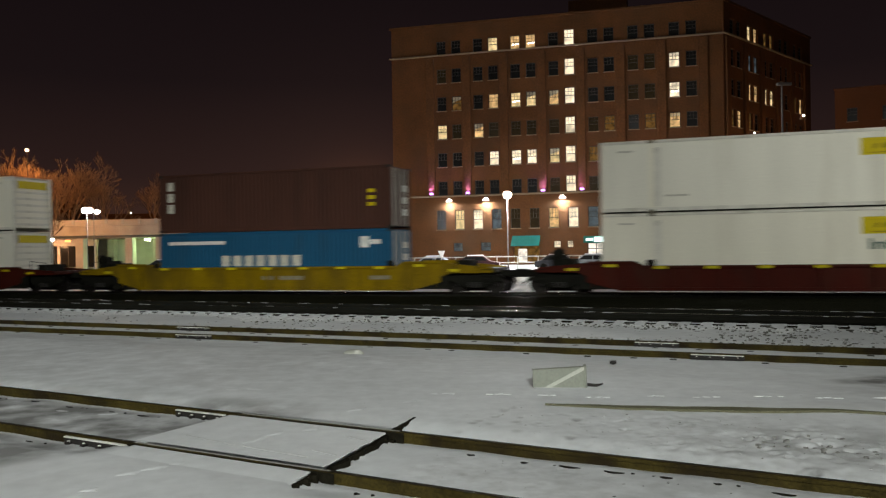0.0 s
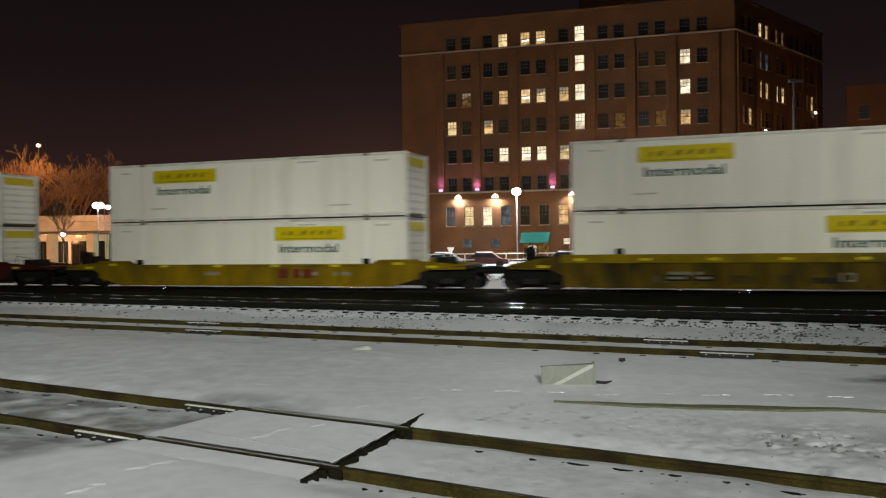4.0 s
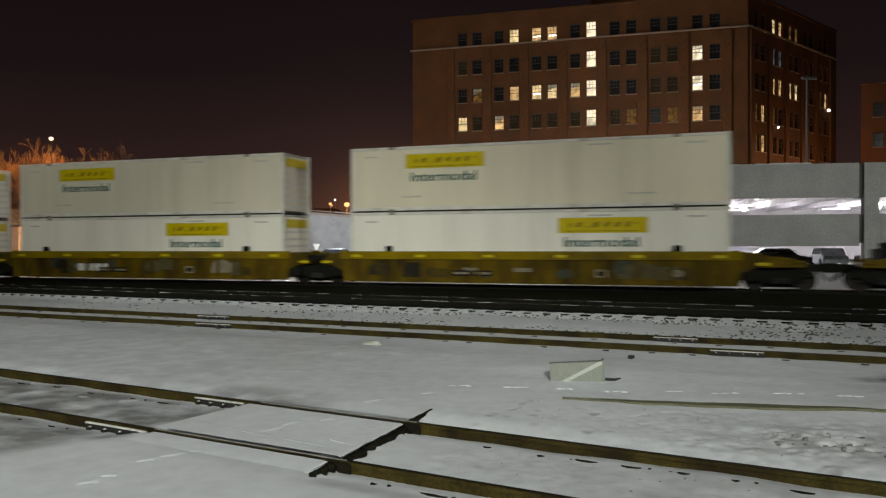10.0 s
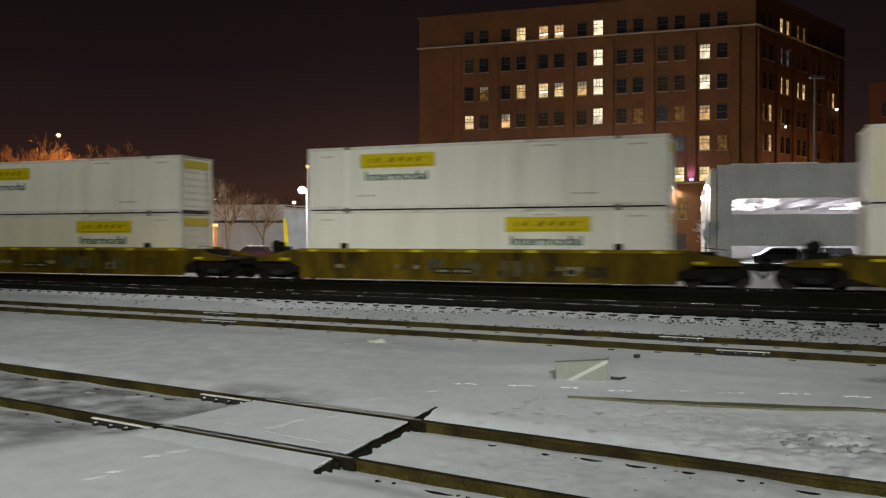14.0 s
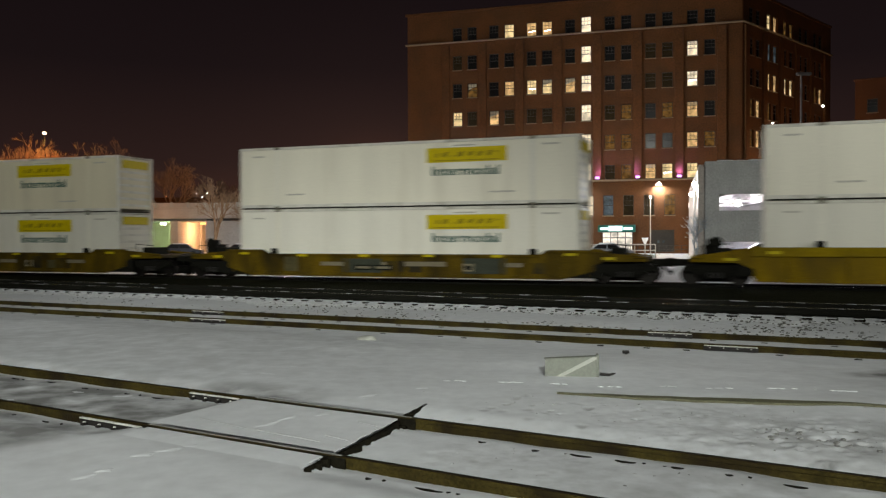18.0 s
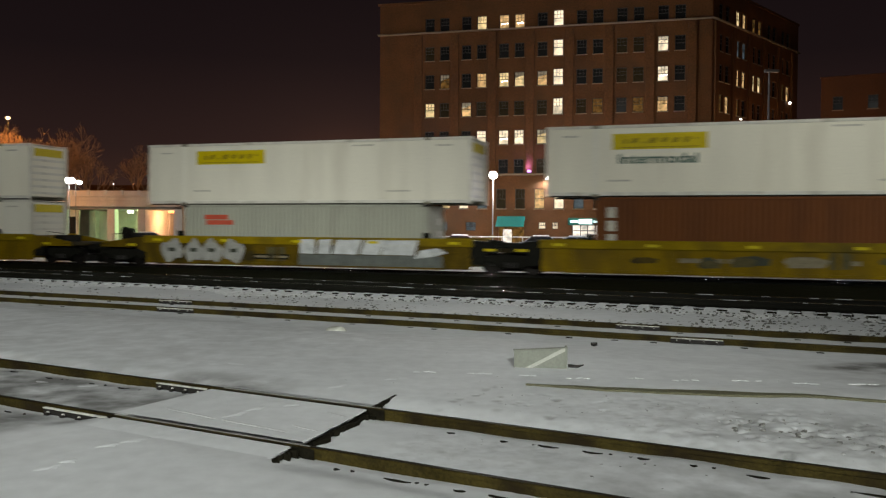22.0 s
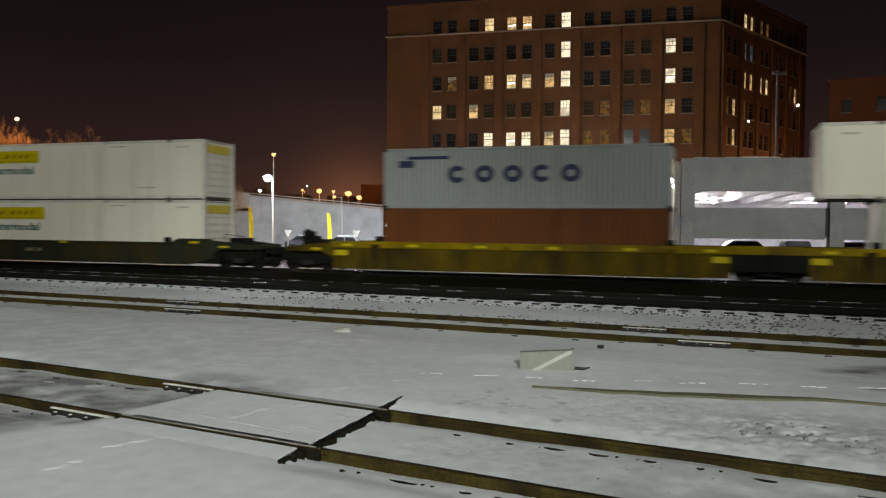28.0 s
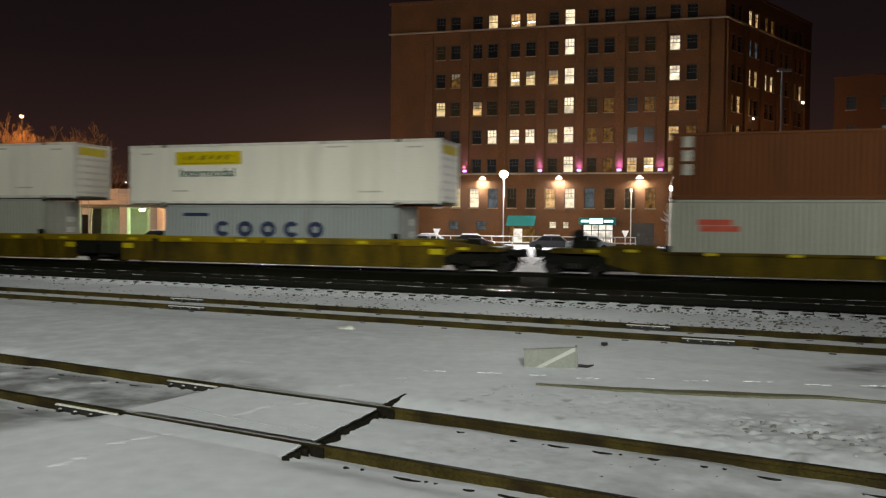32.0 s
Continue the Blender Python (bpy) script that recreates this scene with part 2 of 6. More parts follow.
M_caryellow = mat("grimy_yellow_car_paint", (0.108, 0.070, 0.005), 0.6, var=0.35, scale=0.9, fine=14, bump=0.12, dirt=(0.028, 0.020, 0.006), dirt_at=(0.45, 0.68), streak=(1.2, 1, 0.5), spec=0.05)
M_carclean = mat("yellow_car_paint", (0.185, 0.120, 0.003), 0.5, var=0.3, scale=0.9, fine=14, bump=0.08, dirt=(0.085, 0.056, 0.010), dirt_at=(0.45, 0.75), streak=(1.2, 1, 0.5), spec=0.05)
M_carchord = mat("worn_yellow_chord_paint", (0.215, 0.150, 0.003), 0.55, var=0.3, scale=0.8, fine=14, bump=0.1, dirt=(0.09, 0.065, 0.012), dirt_at=(0.48, 0.72), streak=(0.8, 1, 0.8), spec=0.05)
# darker yellows for car ends and for panels below the chord
M_carend = mat("dark_yellow_car_end_paint", (0.060, 0.042, 0.005), 0.65, var=0.4, scale=1.2, fine=14, bump=0.12, dirt=(0.016, 0.013, 0.008), dirt_at=(0.42, 0.62))
M_carpanel = mat("dark_olive_yellow_car_paint", (0.090, 0.061, 0.005), 0.62, var=0.35, scale=1.0, fine=14, bump=0.12, dirt=(0.030, 0.022, 0.006), dirt_at=(0.45, 0.68), streak=(1.2, 1, 0.5), spec=0.05)
M_carmaroon = mat("maroon_car_paint", (0.050, 0.0085, 0.005), 0.6, var=0.3, scale=0.9, fine=14, bump=0.1, dirt=(0.04, 0.016, 0.01), dirt_at=(0.5, 0.8), streak=(1.2, 1, 0.5), spec=0.05)
M_cardark = mat("dark_green_car_paint", (0.024, 0.026, 0.014), 0.65, var=0.3, scale=0.8, fine=14, bump=0.1, dirt=(0.05, 0.034, 0.008), dirt_at=(0.5, 0.7), streak=(1.0, 1, 0.5))
M_under = mat("greasy_black_steel", (0.010, 0.010, 0.0075), 0.7, metal=0.0, spec=0.06, var=0.4, scale=2)
M_wheel = mat("wheel_steel", (0.022, 0.02, 0.018), 0.45, metal=0.7, var=0.3, scale=3)
M_reflector = mat("yellow_reflector", (0.50, 0.41, 0.008), 0.35, var=0.1, bump=0)
M_label = mat("faded_label", (0.20, 0.175, 0.115), 0.7, var=0.3, scale=6, bump=0)
M_rampwall = mat("blue_grey_concrete", (0.40, 0.42, 0.45), 0.85, var=0.2, scale=0.6, fine=8, bump=0.3, dirt=(0.26, 0.27, 0.29), dirt_at=(0.5, 0.8))
M_emblem = mat("maroon_emblem_paint", (0.10, 0.02, 0.008), 0.6, bump=0)
M_inside = mat("white_painted_concrete", (0.78, 0.76, 0.77), 0.8, var=0.12, scale=0.6, fine=8)
M_grime = mat("dull_olive_spray_paint", (0.075, 0.065, 0.028), 0.7, var=0.4, scale=3, bump=0)
M_grafgrey = mat("grey_spray_paint", (0.11, 0.12, 0.11), 0.6, var=0.3, scale=3, bump=0)
M_grafpale = mat("greyish_spray_paint", (0.30, 0.30, 0.28), 0.6, var=0.4, scale=3, bump=0)
M_graf = mat("pale_spray_paint", (0.50, 0.52, 0.52), 0.6, var=0.3, scale=3, bump=0)
M_grafdark = mat("dark_spray_paint", (0.042, 0.048, 0.034), 0.6, var=0.3, scale=3, bump=0)
M_brick = mat("red_brick_wall", (0.078, 0.0305, 0.0102), 0.85, var=0.35, scale=0.25, fine=6, bump=0.3, dirt=(0.050, 0.025, 0.012), dirt_at=(0.5, 0.8))
M_brick2 = mat("orange_brick_wall", (0.070, 0.023, 0.008), 0.85, var=0.2, scale=0.25, fine=6, bump=0.3)
M_lime = mat("limestone_trim", (0.17, 0.125, 0.08), 0.8, var=0.15, scale=1, fine=12)
M_roof = mat("tar_roof", (0.04, 0.04, 0.04), 0.9)
M_frame = mat("dark_window_frame", (0.030, 0.026, 0.022), 0.5)
M_concrete = mat("grey_concrete", (0.325, 0.33, 0.32), 0.85, var=0.16, scale=0.5, fine=8, bump=0.3, dirt=(0.25, 0.255, 0.245), dirt_at=(0.5, 0.8))
# concrete darkened to paint the shade in recesses and under the viaduct
M_recess_shade = mat("recess_shade", (0.11, 0.11, 0.105), 0.9, var=0.2, scale=1, fine=12)
M_pale = mat("pale_concrete", (0.34, 0.31, 0.28), 0.85, var=0.16, scale=0.5, fine=8, bump=0.3, dirt=(0.24, 0.21, 0.19), dirt_at=(0.55, 0.85))
M_pole = mat("galvanised_steel", (0.40, 0.38, 0.34), 0.45, metal=0.5, var=0.15)
M_mast = mat("weathered_mast_steel", (0.10, 0.10, 0.10), 0.6, var=0.2)
M_bark = mat("bark", (0.19, 0.12, 0.07), 0.9, var=0.35, scale=6, fine=50, bump=0.6)
M_bark_dark = mat("dark_wet_bark", (0.085, 0.058, 0.038), 0.9, var=0.35, scale=6, fine=50, bump=0.6)
M_blind = mat("pale_window_blind", (0.45, 0.40, 0.30), 0.8, var=0.12, scale=2, fine=30)
M_bark_pale = mat("frosted_bark", (0.26, 0.28, 0.30), 0.9, var=0.3, scale=6, fine=50, bump=0.5)
M_boxpaint = mat("pale_green_painted_board", (0.215, 0.228, 0.195), 0.6, var=0.12, scale=2, fine=30, bump=0.1, dirt=(0.16, 0.17, 0.145), dirt_at=(0.5, 0.85))
M_teal = mat("teal_awning_cloth", (0.008, 0.085, 0.068), 0.7, var=0.15)
M_carpaint = [mat("parked_car_paint", c, 0.3, var=0.1, bump=0, metal=0.2) for c in ((0.03, 0.03, 0.035), (0.20, 0.21, 0.22), (0.035, 0.012, 0.012))]
M_banner = mat("yellow_banner_cloth", (0.65, 0.48, 0.02), 0.7, var=0.2)

M_glass = bpy.data.materials.new("dark_glass")
M_glass.use_nodes = True
gb = M_glass.node_tree.nodes["Principled BSDF"]
gb.inputs["Base Color"].default_value = (0.012, 0.012, 0.012, 1)
gb.inputs["Roughness"].default_value = 0.16
gb.inputs["Specular IOR Level"].default_value = 0.12

G_bright = glow("bright_room_window", (1.0, 0.84, 0.58), 1.0, 0.5, 1.1)
G_warm = glow("warm_room_window", (1.0, 0.62, 0.26), 0.62, 0.6, 1.6)
G_yellow = glow("yellow_room_window", (1.0, 0.74, 0.36), 0.8, 0.5, 1.2)
G_dim = glow("dim_room_window", (1.0, 0.52, 0.13), 0.10, 0.8, 2.0)
G_faint = glow("faint_room_window", (0.85, 0.6, 0.3), 0.006, 0.8, 2.0)
G_cool = glow("cool_room_window", (0.62, 0.78, 0.86), 0.07, 0.8, 1.6)
G_lamp = glow("white_lamp_globe", (1.0, 0.97, 0.92), 60)
G_moon = glow("pale_orange_lamp", (1.0, 0.70, 0.42), 5)
G_sodium = glow("sodium_lamp", (1.0, 0.42, 0.14), 2.6)
G_spot = glow("wall_lamp_face", (1.0, 0.98, 0.92), 7)
G_violet = glow("violet_uplight_lens", (0.78, 0.34, 1.0), 3.0)
G_bowl = glow("lit_bowl_lamp", (1.0, 0.98, 0.92), 0.8)
G_sign = glow("lit_sign", (0.75, 1.0, 0.95), 2.2)
G_door = glow("lit_doorway", (1.0, 0.90, 0.76), 1.0, 0.5, 1.5)
G_tube = glow("garage_tube_light", (1.0, 0.95, 0.98), 4)
G_under = glow("underpass_lamp", (0.86, 1.0, 0.72), 9)
G_far = glow("far_street_light", (0.92, 0.95, 1.0), 22)

# ---------------------------------------------------------------- mesh helpers


def box(bm, x0, x1, y0, y1, z0, z1, m=None):
    """Adds a box to bm, optionally moved by the matrix m."""
    vs = [Vector((x, y, z)) for x in (x0, x1) for y in (y0, y1) for z in (z0, z1)]
    vs = [bm.verts.new(m @ v if m else v) for v in vs]
    for q in ((0, 1, 3, 2), (4, 6, 7, 5), (0, 4, 5, 1), (2, 3, 7, 6), (0, 2, 6, 4), (1, 5, 7, 3)):
        bm.faces.new([vs[i] for i in q])
    return vs


def bev(bm, w, seg=1):
    bmesh.ops.bevel(bm, geom=list(bm.edges), offset=w, segments=seg, affect="EDGES", clamp_overlap=True)
    return bm


def boxes(*rows, bevel=0.0):
    bm = bmesh.new()
    for r in rows:
        box(bm, *r)
    return bev(bm, bevel) if bevel else bm


def rod(bm, a, b, r0, r1=None, n=8):
    """A tapered rod from a to b."""
    a, b = Vector(a), Vector(b)
    q = (b - a).to_track_quat("Z", "Y")
    rings = []
    for p, r in ((a, r0), (b, r0 if r1 is None else r1)):
        rings.append([bm.verts.new(p + q @ Vector((r * math.cos(2 * math.pi * i / n), r * math.sin(2 * math.pi * i / n), 0))) for i in range(n)])
    for i in range(n):
        j = (i + 1) % n
        bm.faces.new((rings[0][i], rings[0][j], rings[1][j], rings[1][i]))
    bm.faces.new(list(reversed(rings[0])))
    bm.faces.new(rings[1])
    return bm


def rods(*rows, n=8):
    bm = bmesh.new()
    for r in rows:
        rod(bm, *r, n=n)
    return bm


def ball(r, at=(0, 0, 0), squash=1.0, seg=12):
    bm = bmesh.new()
    bmesh.ops.create_uvsphere(bm, u_segments=seg, v_segments=seg // 2 + 1, radius=r, matrix=Matrix.Translation(at) @ Matrix.Diagonal((1, 1, squash, 1)))
    return bm


def prism(outline, x0, x1):
    """Extrudes a (y, z) outline along x."""
    bm = bmesh.new()
    a = [bm.verts.new((x0, y, z)) for y, z in outline]
    b = [bm.verts.new((x1, y, z)) for y, z in outline]
    k = len(outline)
    for i in range(k):
        j = (i + 1) % k
        bm.faces.new((a[i], a[j], b[j], b[i]))
    bm.faces.new(list(reversed(a)))
    bm.faces.new(b)
    bmesh.ops.recalc_face_normals(bm, faces=bm.faces)
    return bm


def plate(outline, y0, y1):
    """Extrudes an (x, z) outline along y."""
    bm = bmesh.new()
    a = [bm.verts.new((x, y0, z)) for x, z in outline]
    b = [bm.verts.new((x, y1, z)) for x, z in outline]
    k = len(outline)
    for i in range(k):
        j = (i + 1) % k
        bm.faces.new((a[i], a[j], b[j], b[i]))
    bm.faces.new(list(reversed(a)))
    bm.faces.new(b)
    bmesh.ops.recalc_face_normals(bm, faces=bm.faces)
    return bm


MESHES = {}


def mesh_of(name, bm, material, key=None, smooth=False):
    if key and key in MESHES:
        return MESHES[key]
    bmesh.ops.recalc_face_normals(bm, faces=bm.faces)
    me = bpy.data.meshes.new(name)
    bm.to_mesh(me)
    bm.free()
    me.materials.append(material)
    if smooth:
        for p in me.polygons:
            p.use_smooth = True
    if key:
        MESHES[key] = me
    return me


def part(name, bm, material, parent, label="", at=None, smooth=False):
    me = bm if isinstance(bm, bpy.types.Mesh) else mesh_of(name, bm, material, smooth=smooth)
    ob = new(name, me)
    ob.parent = parent
    if at is not None:
        ob.matrix_basis = at
    if label:
        ob["label"] = label
    return ob


def thing(name, label, category, m=None, group="", kind=""):
    ob = new(name)
    if m is not None:
        ob.matrix_basis = m
    return tagged(ob, label, category, group, kind)


def single(name, bm, material, label, category, m=None, group="", kind="", smooth=False):
    ob = new(name, mesh_of(name, bm, material, smooth=smooth))
    if m is not None:
        ob.matrix_basis = m
    return tagged(ob, label, category, group, kind)


def line_pose(theta, d, s=0.0, z=0.0):
    """Local x runs along a line whose far end lies left, turned theta degrees from x, d metres from the eye; local y points away."""
    c, k = math.cos(radians(theta)), math.sin(radians(theta))
    return pose(s * c + d * k, -s * k + d * c, z, 0, 0, -theta)


# ---------------------------------------------------------------- ground

YARD = (30.5, 6.22)     # near yard track: angle, distance of its centre line
SIDING = (26.0, 15.18)  # second track
MAIN = (25.6, 21.55)    # empty main track
TRAIN = (20.3, 34.25)   # the track of the train


def local(track, x, y):
    th = radians(track[0])
    return x * math.cos(th) - y * math.sin(th), x * math.sin(th) + y * math.cos(th) - track[1]


def step(a, b, v):
    v = min(1.0, max(0.0, (v - a) / (b - a)))
    return v * v * (3 - 2 * v)


SKEW = 0.165  # the crossing ends askew to the rails
KICKED = []   # the deeper of the holes below, along and across the yard track
PITS = {}     # small holes kicked into the snow, by quarter-metre cell
rg = random.Random(71)
for k in range(150):
    # prints: groups of small holes, thickest where the walkers turned
    if k < 64:
        s, d = rg.gauss(-0.35, 0.55), rg.gauss(1.95, 0.26)
    elif k < 118:
        s, d = rg.uniform(-4.0, 0.6), rg.uniform(1.15, 2.5)
    else:
        s, d = rg.uniform(-3.9, 1.5), rg.uniform(-0.45, 0.5)
    for j in range(rg.choice((1, 2, 3, 4))):
        u, v, r = s + rg.gauss(0, 0.07), d + rg.gauss(0, 0.05), rg.uniform(0.026, 0.055)
        deep = rg.uniform(0.010, 0.022) * (1.0 if k < 64 else 0.55 if k < 118 else 0.3)
        c, q = math.cos(radians(YARD[0])), math.sin(radians(YARD[0]))
        px, py = u * c + (v + YARD[1]) * q, -u * q + (v + YARD[1]) * c
        if k < 64 or (k < 118 and k % 4 == 0):
            KICKED.append((u, v))
        PITS.setdefault((math.floor(px * 4), math.floor(py * 4)), []).append((px, py, r, deep, rg.uniform(0, 6.28)))


def pit_z(x, y):
    """Depth of the kicked holes and the crumbs thrown up round them."""
    z, i, j = 0.0, math.floor(x * 4), math.floor(y * 4)
    for a in (i - 1, i, i + 1):
        for b in (j - 1, j, j + 1):
            for px, py, r, deep, turn in PITS.get((a, b), ()):
                q = math.hypot(x - px, y - py) / r
                if q < 3:
                    z -= deep * math.exp(-q * q * 0.9)
                    z += deep * 0.30 * math.exp(-(q - 1.7) ** 2 * 3) * (0.5 + 0.5 * math.cos(math.atan2(y - py, x - px) - turn))
    return z


def ground_z(x, y):
    z = -0.09
    s, d = local(YARD, x, y)
    near = math.hypot(x, y - 10)
    if near < 60:
        z += 0.045 * noise.noise((x * 0.35, y * 0.35, 3.1)) + 0.02 * noise.noise((x * 1.3, y * 1.3, 7.7))
    # a low bank of drifted snow between the yard track and the siding
    z += 0.10 * step(0.9, 2.6, d) * (1 - step(4.5, 7.0, d))
    # the lane over the yard track
    lane = step(-7.0, -6.55, s) * (1 - step(-4.48, -4.30, s + SKEW * d))
    over = step(-2.4, -1.4, d) * (1 - step(1.4, 3.0, d))
    z = z * (1 - lane * over) + (-0.025) * lane * over
    # keep the snow clear of the rails
    if abs(d) < (1.3 if lane < 0.5 else 0.79):
        z = min(z, -0.070) if lane < 0.5 else min(z, -0.10)
        if lane < 0.5:
            z = z - 0.02 * max(0, 1 - abs(abs(d) - 0.7535) / 0.16)
    # level snow away from the rails
    side = step(0.95, 1.4, abs(d)) * (1 - step(2.2, 4.5, abs(d)))
    if side > 0 and near < 60:
        z = z + side * (-0.025 + 0.25 * (z + 0.09) - z)
    # trampled clods at the right of the yard track
    rough = step(-4.2, -1.5, s) * step(0.9, 1.3, d) * (1 - step(2.6, 3.4, d))
    if rough > 0:
        z += rough * (0.013 * noise.noise((x * 3.3, y * 3.3, 1.0)) + 0.0065 * noise.noise((x * 8.5, y * 8.5, 2.0)) + 0.0045 * noise.noise((x * 17, y * 17, 4.0)) - 0.004)
    if near < 12:
        z += pit_z(x, y)
    s2, d2 = local(SIDING, x, y)
    if abs(d2) < 2.5:
        k = 1 - step(1.1, 2.5, abs(d2))
        z = z * (1 - k) + (-0.11 + 0.012 * noise.noise((x * 2, y * 2, 5.0))) * k
    s1, d1 = local(MAIN, x, y)
    if d1 > -6:
        z = z + (-0.30 - z) * step(-1.6, 0.2, d1)
    return z


def spread(near, reach, fine, grow):
    """Coordinates that are dense up to near and thin out to reach."""
    v, st, out = 0.0, fine, [0.0]
    while v < reach:
        v += st
        if v > near:
            st *= grow
        out.append(v)
    return out


def refine(vals, lo, hi, fine):
    """Swaps the part of a list of coordinates between lo and hi for evenly spaced ones."""
    n = int((hi - lo) / fine)
    return [v for v in vals if v < lo] + [lo + (hi - lo) * i / n for i in range(n + 1)] + [v for v in vals if v > hi]


gx = spread(10, 2600, 0.085, 1.2)
gx = refine([-v for v in reversed(gx[1:])] + gx, 0.2, 5.6, 0.026)
gy = spread(9, 2600, 0.08, 1.06)
gy = refine([4.0 + v for v in gy], 6.0, 9.2, 0.026)
back, st = [], 0.5
v = 4.0
while v > -1500:
    v -= st
    st *= 1.3
    back.append(v)
gy = list(reversed(back)) + gy
verts = [(x, y, ground_z(x, y)) for y in gy for x in gx]
w = len(gx)
faces = [(j * w + i, j * w + i + 1, (j + 1) * w + i + 1, (j + 1) * w + i) for j in range(len(gy) - 1) for i in range(w - 1)]
me = bpy.data.meshes.new("ground")
me.from_pydata(verts, [], faces)
me.materials.append(M_snow)
for p in me.polygons:
    p.use_smooth = True


def grime_and_shade(x, y):
    """How much trampled dirt and painted shade darken the snow at a place, 0 to 1."""
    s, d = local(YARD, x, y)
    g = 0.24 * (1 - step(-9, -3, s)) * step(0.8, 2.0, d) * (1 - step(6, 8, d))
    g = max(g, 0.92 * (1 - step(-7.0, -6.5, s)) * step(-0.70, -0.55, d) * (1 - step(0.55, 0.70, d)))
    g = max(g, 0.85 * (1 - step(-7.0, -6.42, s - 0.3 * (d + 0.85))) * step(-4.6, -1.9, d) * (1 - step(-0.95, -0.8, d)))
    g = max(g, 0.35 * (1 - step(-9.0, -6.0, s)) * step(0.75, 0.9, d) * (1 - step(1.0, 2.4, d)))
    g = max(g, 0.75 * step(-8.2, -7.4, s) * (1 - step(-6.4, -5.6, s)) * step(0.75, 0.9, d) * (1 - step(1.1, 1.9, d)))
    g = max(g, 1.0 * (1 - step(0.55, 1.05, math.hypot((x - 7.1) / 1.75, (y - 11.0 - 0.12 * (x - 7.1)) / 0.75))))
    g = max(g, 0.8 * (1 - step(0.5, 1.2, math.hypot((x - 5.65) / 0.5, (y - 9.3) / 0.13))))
    # weaker light at the right is painted in along with the dirt
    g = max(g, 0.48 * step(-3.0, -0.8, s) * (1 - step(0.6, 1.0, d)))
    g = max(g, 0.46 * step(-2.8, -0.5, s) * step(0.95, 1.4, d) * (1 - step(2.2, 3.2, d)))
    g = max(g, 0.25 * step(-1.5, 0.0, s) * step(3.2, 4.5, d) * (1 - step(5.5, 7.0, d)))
    # the kicked holes are darkened to paint their shade
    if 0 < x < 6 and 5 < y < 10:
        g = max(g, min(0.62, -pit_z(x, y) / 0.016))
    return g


layer = me.attributes.new("grime_and_shade", "FLOAT", "POINT")
layer.data.foreach_set("value", [grime_and_shade(x, y) for y in gy for x in gx])


def tread_shade(x, y):
    """How much dent shade and dirt is painted on trampled snow at a place, 0 to 1."""
    s, d = local(YARD, x, y)
    g = 0.34 * step(-4.4, -1.2, s) * step(0.9, 1.15, d) * (1 - step(2.2, 3.6, d))
    g = max(g, 0.30 * (1 - step(0.45, 0.66, abs(d))) * step(-4.0, -3.5, s))
    return max(g, 0.35 * step(-2.6, -1.0, s) * step(-3.0, -2.0, d) * (1 - step(-1.1, -0.9, d)))


layer = me.attributes.new("tread_shade", "FLOAT", "POINT")
layer.data.foreach_set("value", [tread_shade(x, y) for y in gy for x in gx])
tagged(new("ground", me), "snow-covered rail yard ground with drifts and footprints", "ground", kind="structure")


def strip(name, track, d0, d1, s0, s1, z0, z1, material, label, crown=0.0, stepm=0.4, amp=0.03):
    """A long bed of ballast with an uneven surface, its lower edges sunk into the ground."""
    ns, nd = max(2, int((s1 - s0) / stepm)), max(6, int((d1 - d0) / 0.35))
    vs = []
    for i in range(ns + 1):
        for j in range(nd + 1):
            s, d = s0 + (s1 - s0) * i / ns, d0 + (d1 - d0) * j / nd
            z = z0 + (z1 - z0) * j / nd + crown * math.sin(math.pi * j / nd)
            if 0 < j < nd:
                z += amp * noise.noise((s * 1.7, d * 2.3, d0))
            vs.append((s, d, z))
    fs = [(i * (nd + 1) + j, (i + 1) * (nd + 1) + j, (i + 1) * (nd + 1) + j + 1, i * (nd + 1) + j + 1) for i in range(ns) for j in range(nd)]
    me = bpy.data.meshes.new(name)
    me.from_pydata(vs, [], fs)
    me.materials.append(material)
    for p in me.polygons:
        p.use_smooth = True
    ob = new(name, me)
    ob.matrix_basis = line_pose(track[0], track[1])
    return tagged(ob, label, "ballast", kind="structure")


strip("ballast_shoulder", MAIN, -4.6, -1.05, -70, 45, -0.20, -0.028, M_shoulder, "snow-dusted stone ballast shoulder beside the main track", amp=0.014, stepm=0.2)
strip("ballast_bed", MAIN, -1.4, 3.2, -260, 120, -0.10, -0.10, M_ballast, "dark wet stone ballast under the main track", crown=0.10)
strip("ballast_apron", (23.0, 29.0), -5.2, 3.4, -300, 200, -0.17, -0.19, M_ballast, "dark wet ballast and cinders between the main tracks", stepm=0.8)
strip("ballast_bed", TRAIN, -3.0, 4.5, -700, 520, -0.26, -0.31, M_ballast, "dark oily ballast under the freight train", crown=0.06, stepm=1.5)

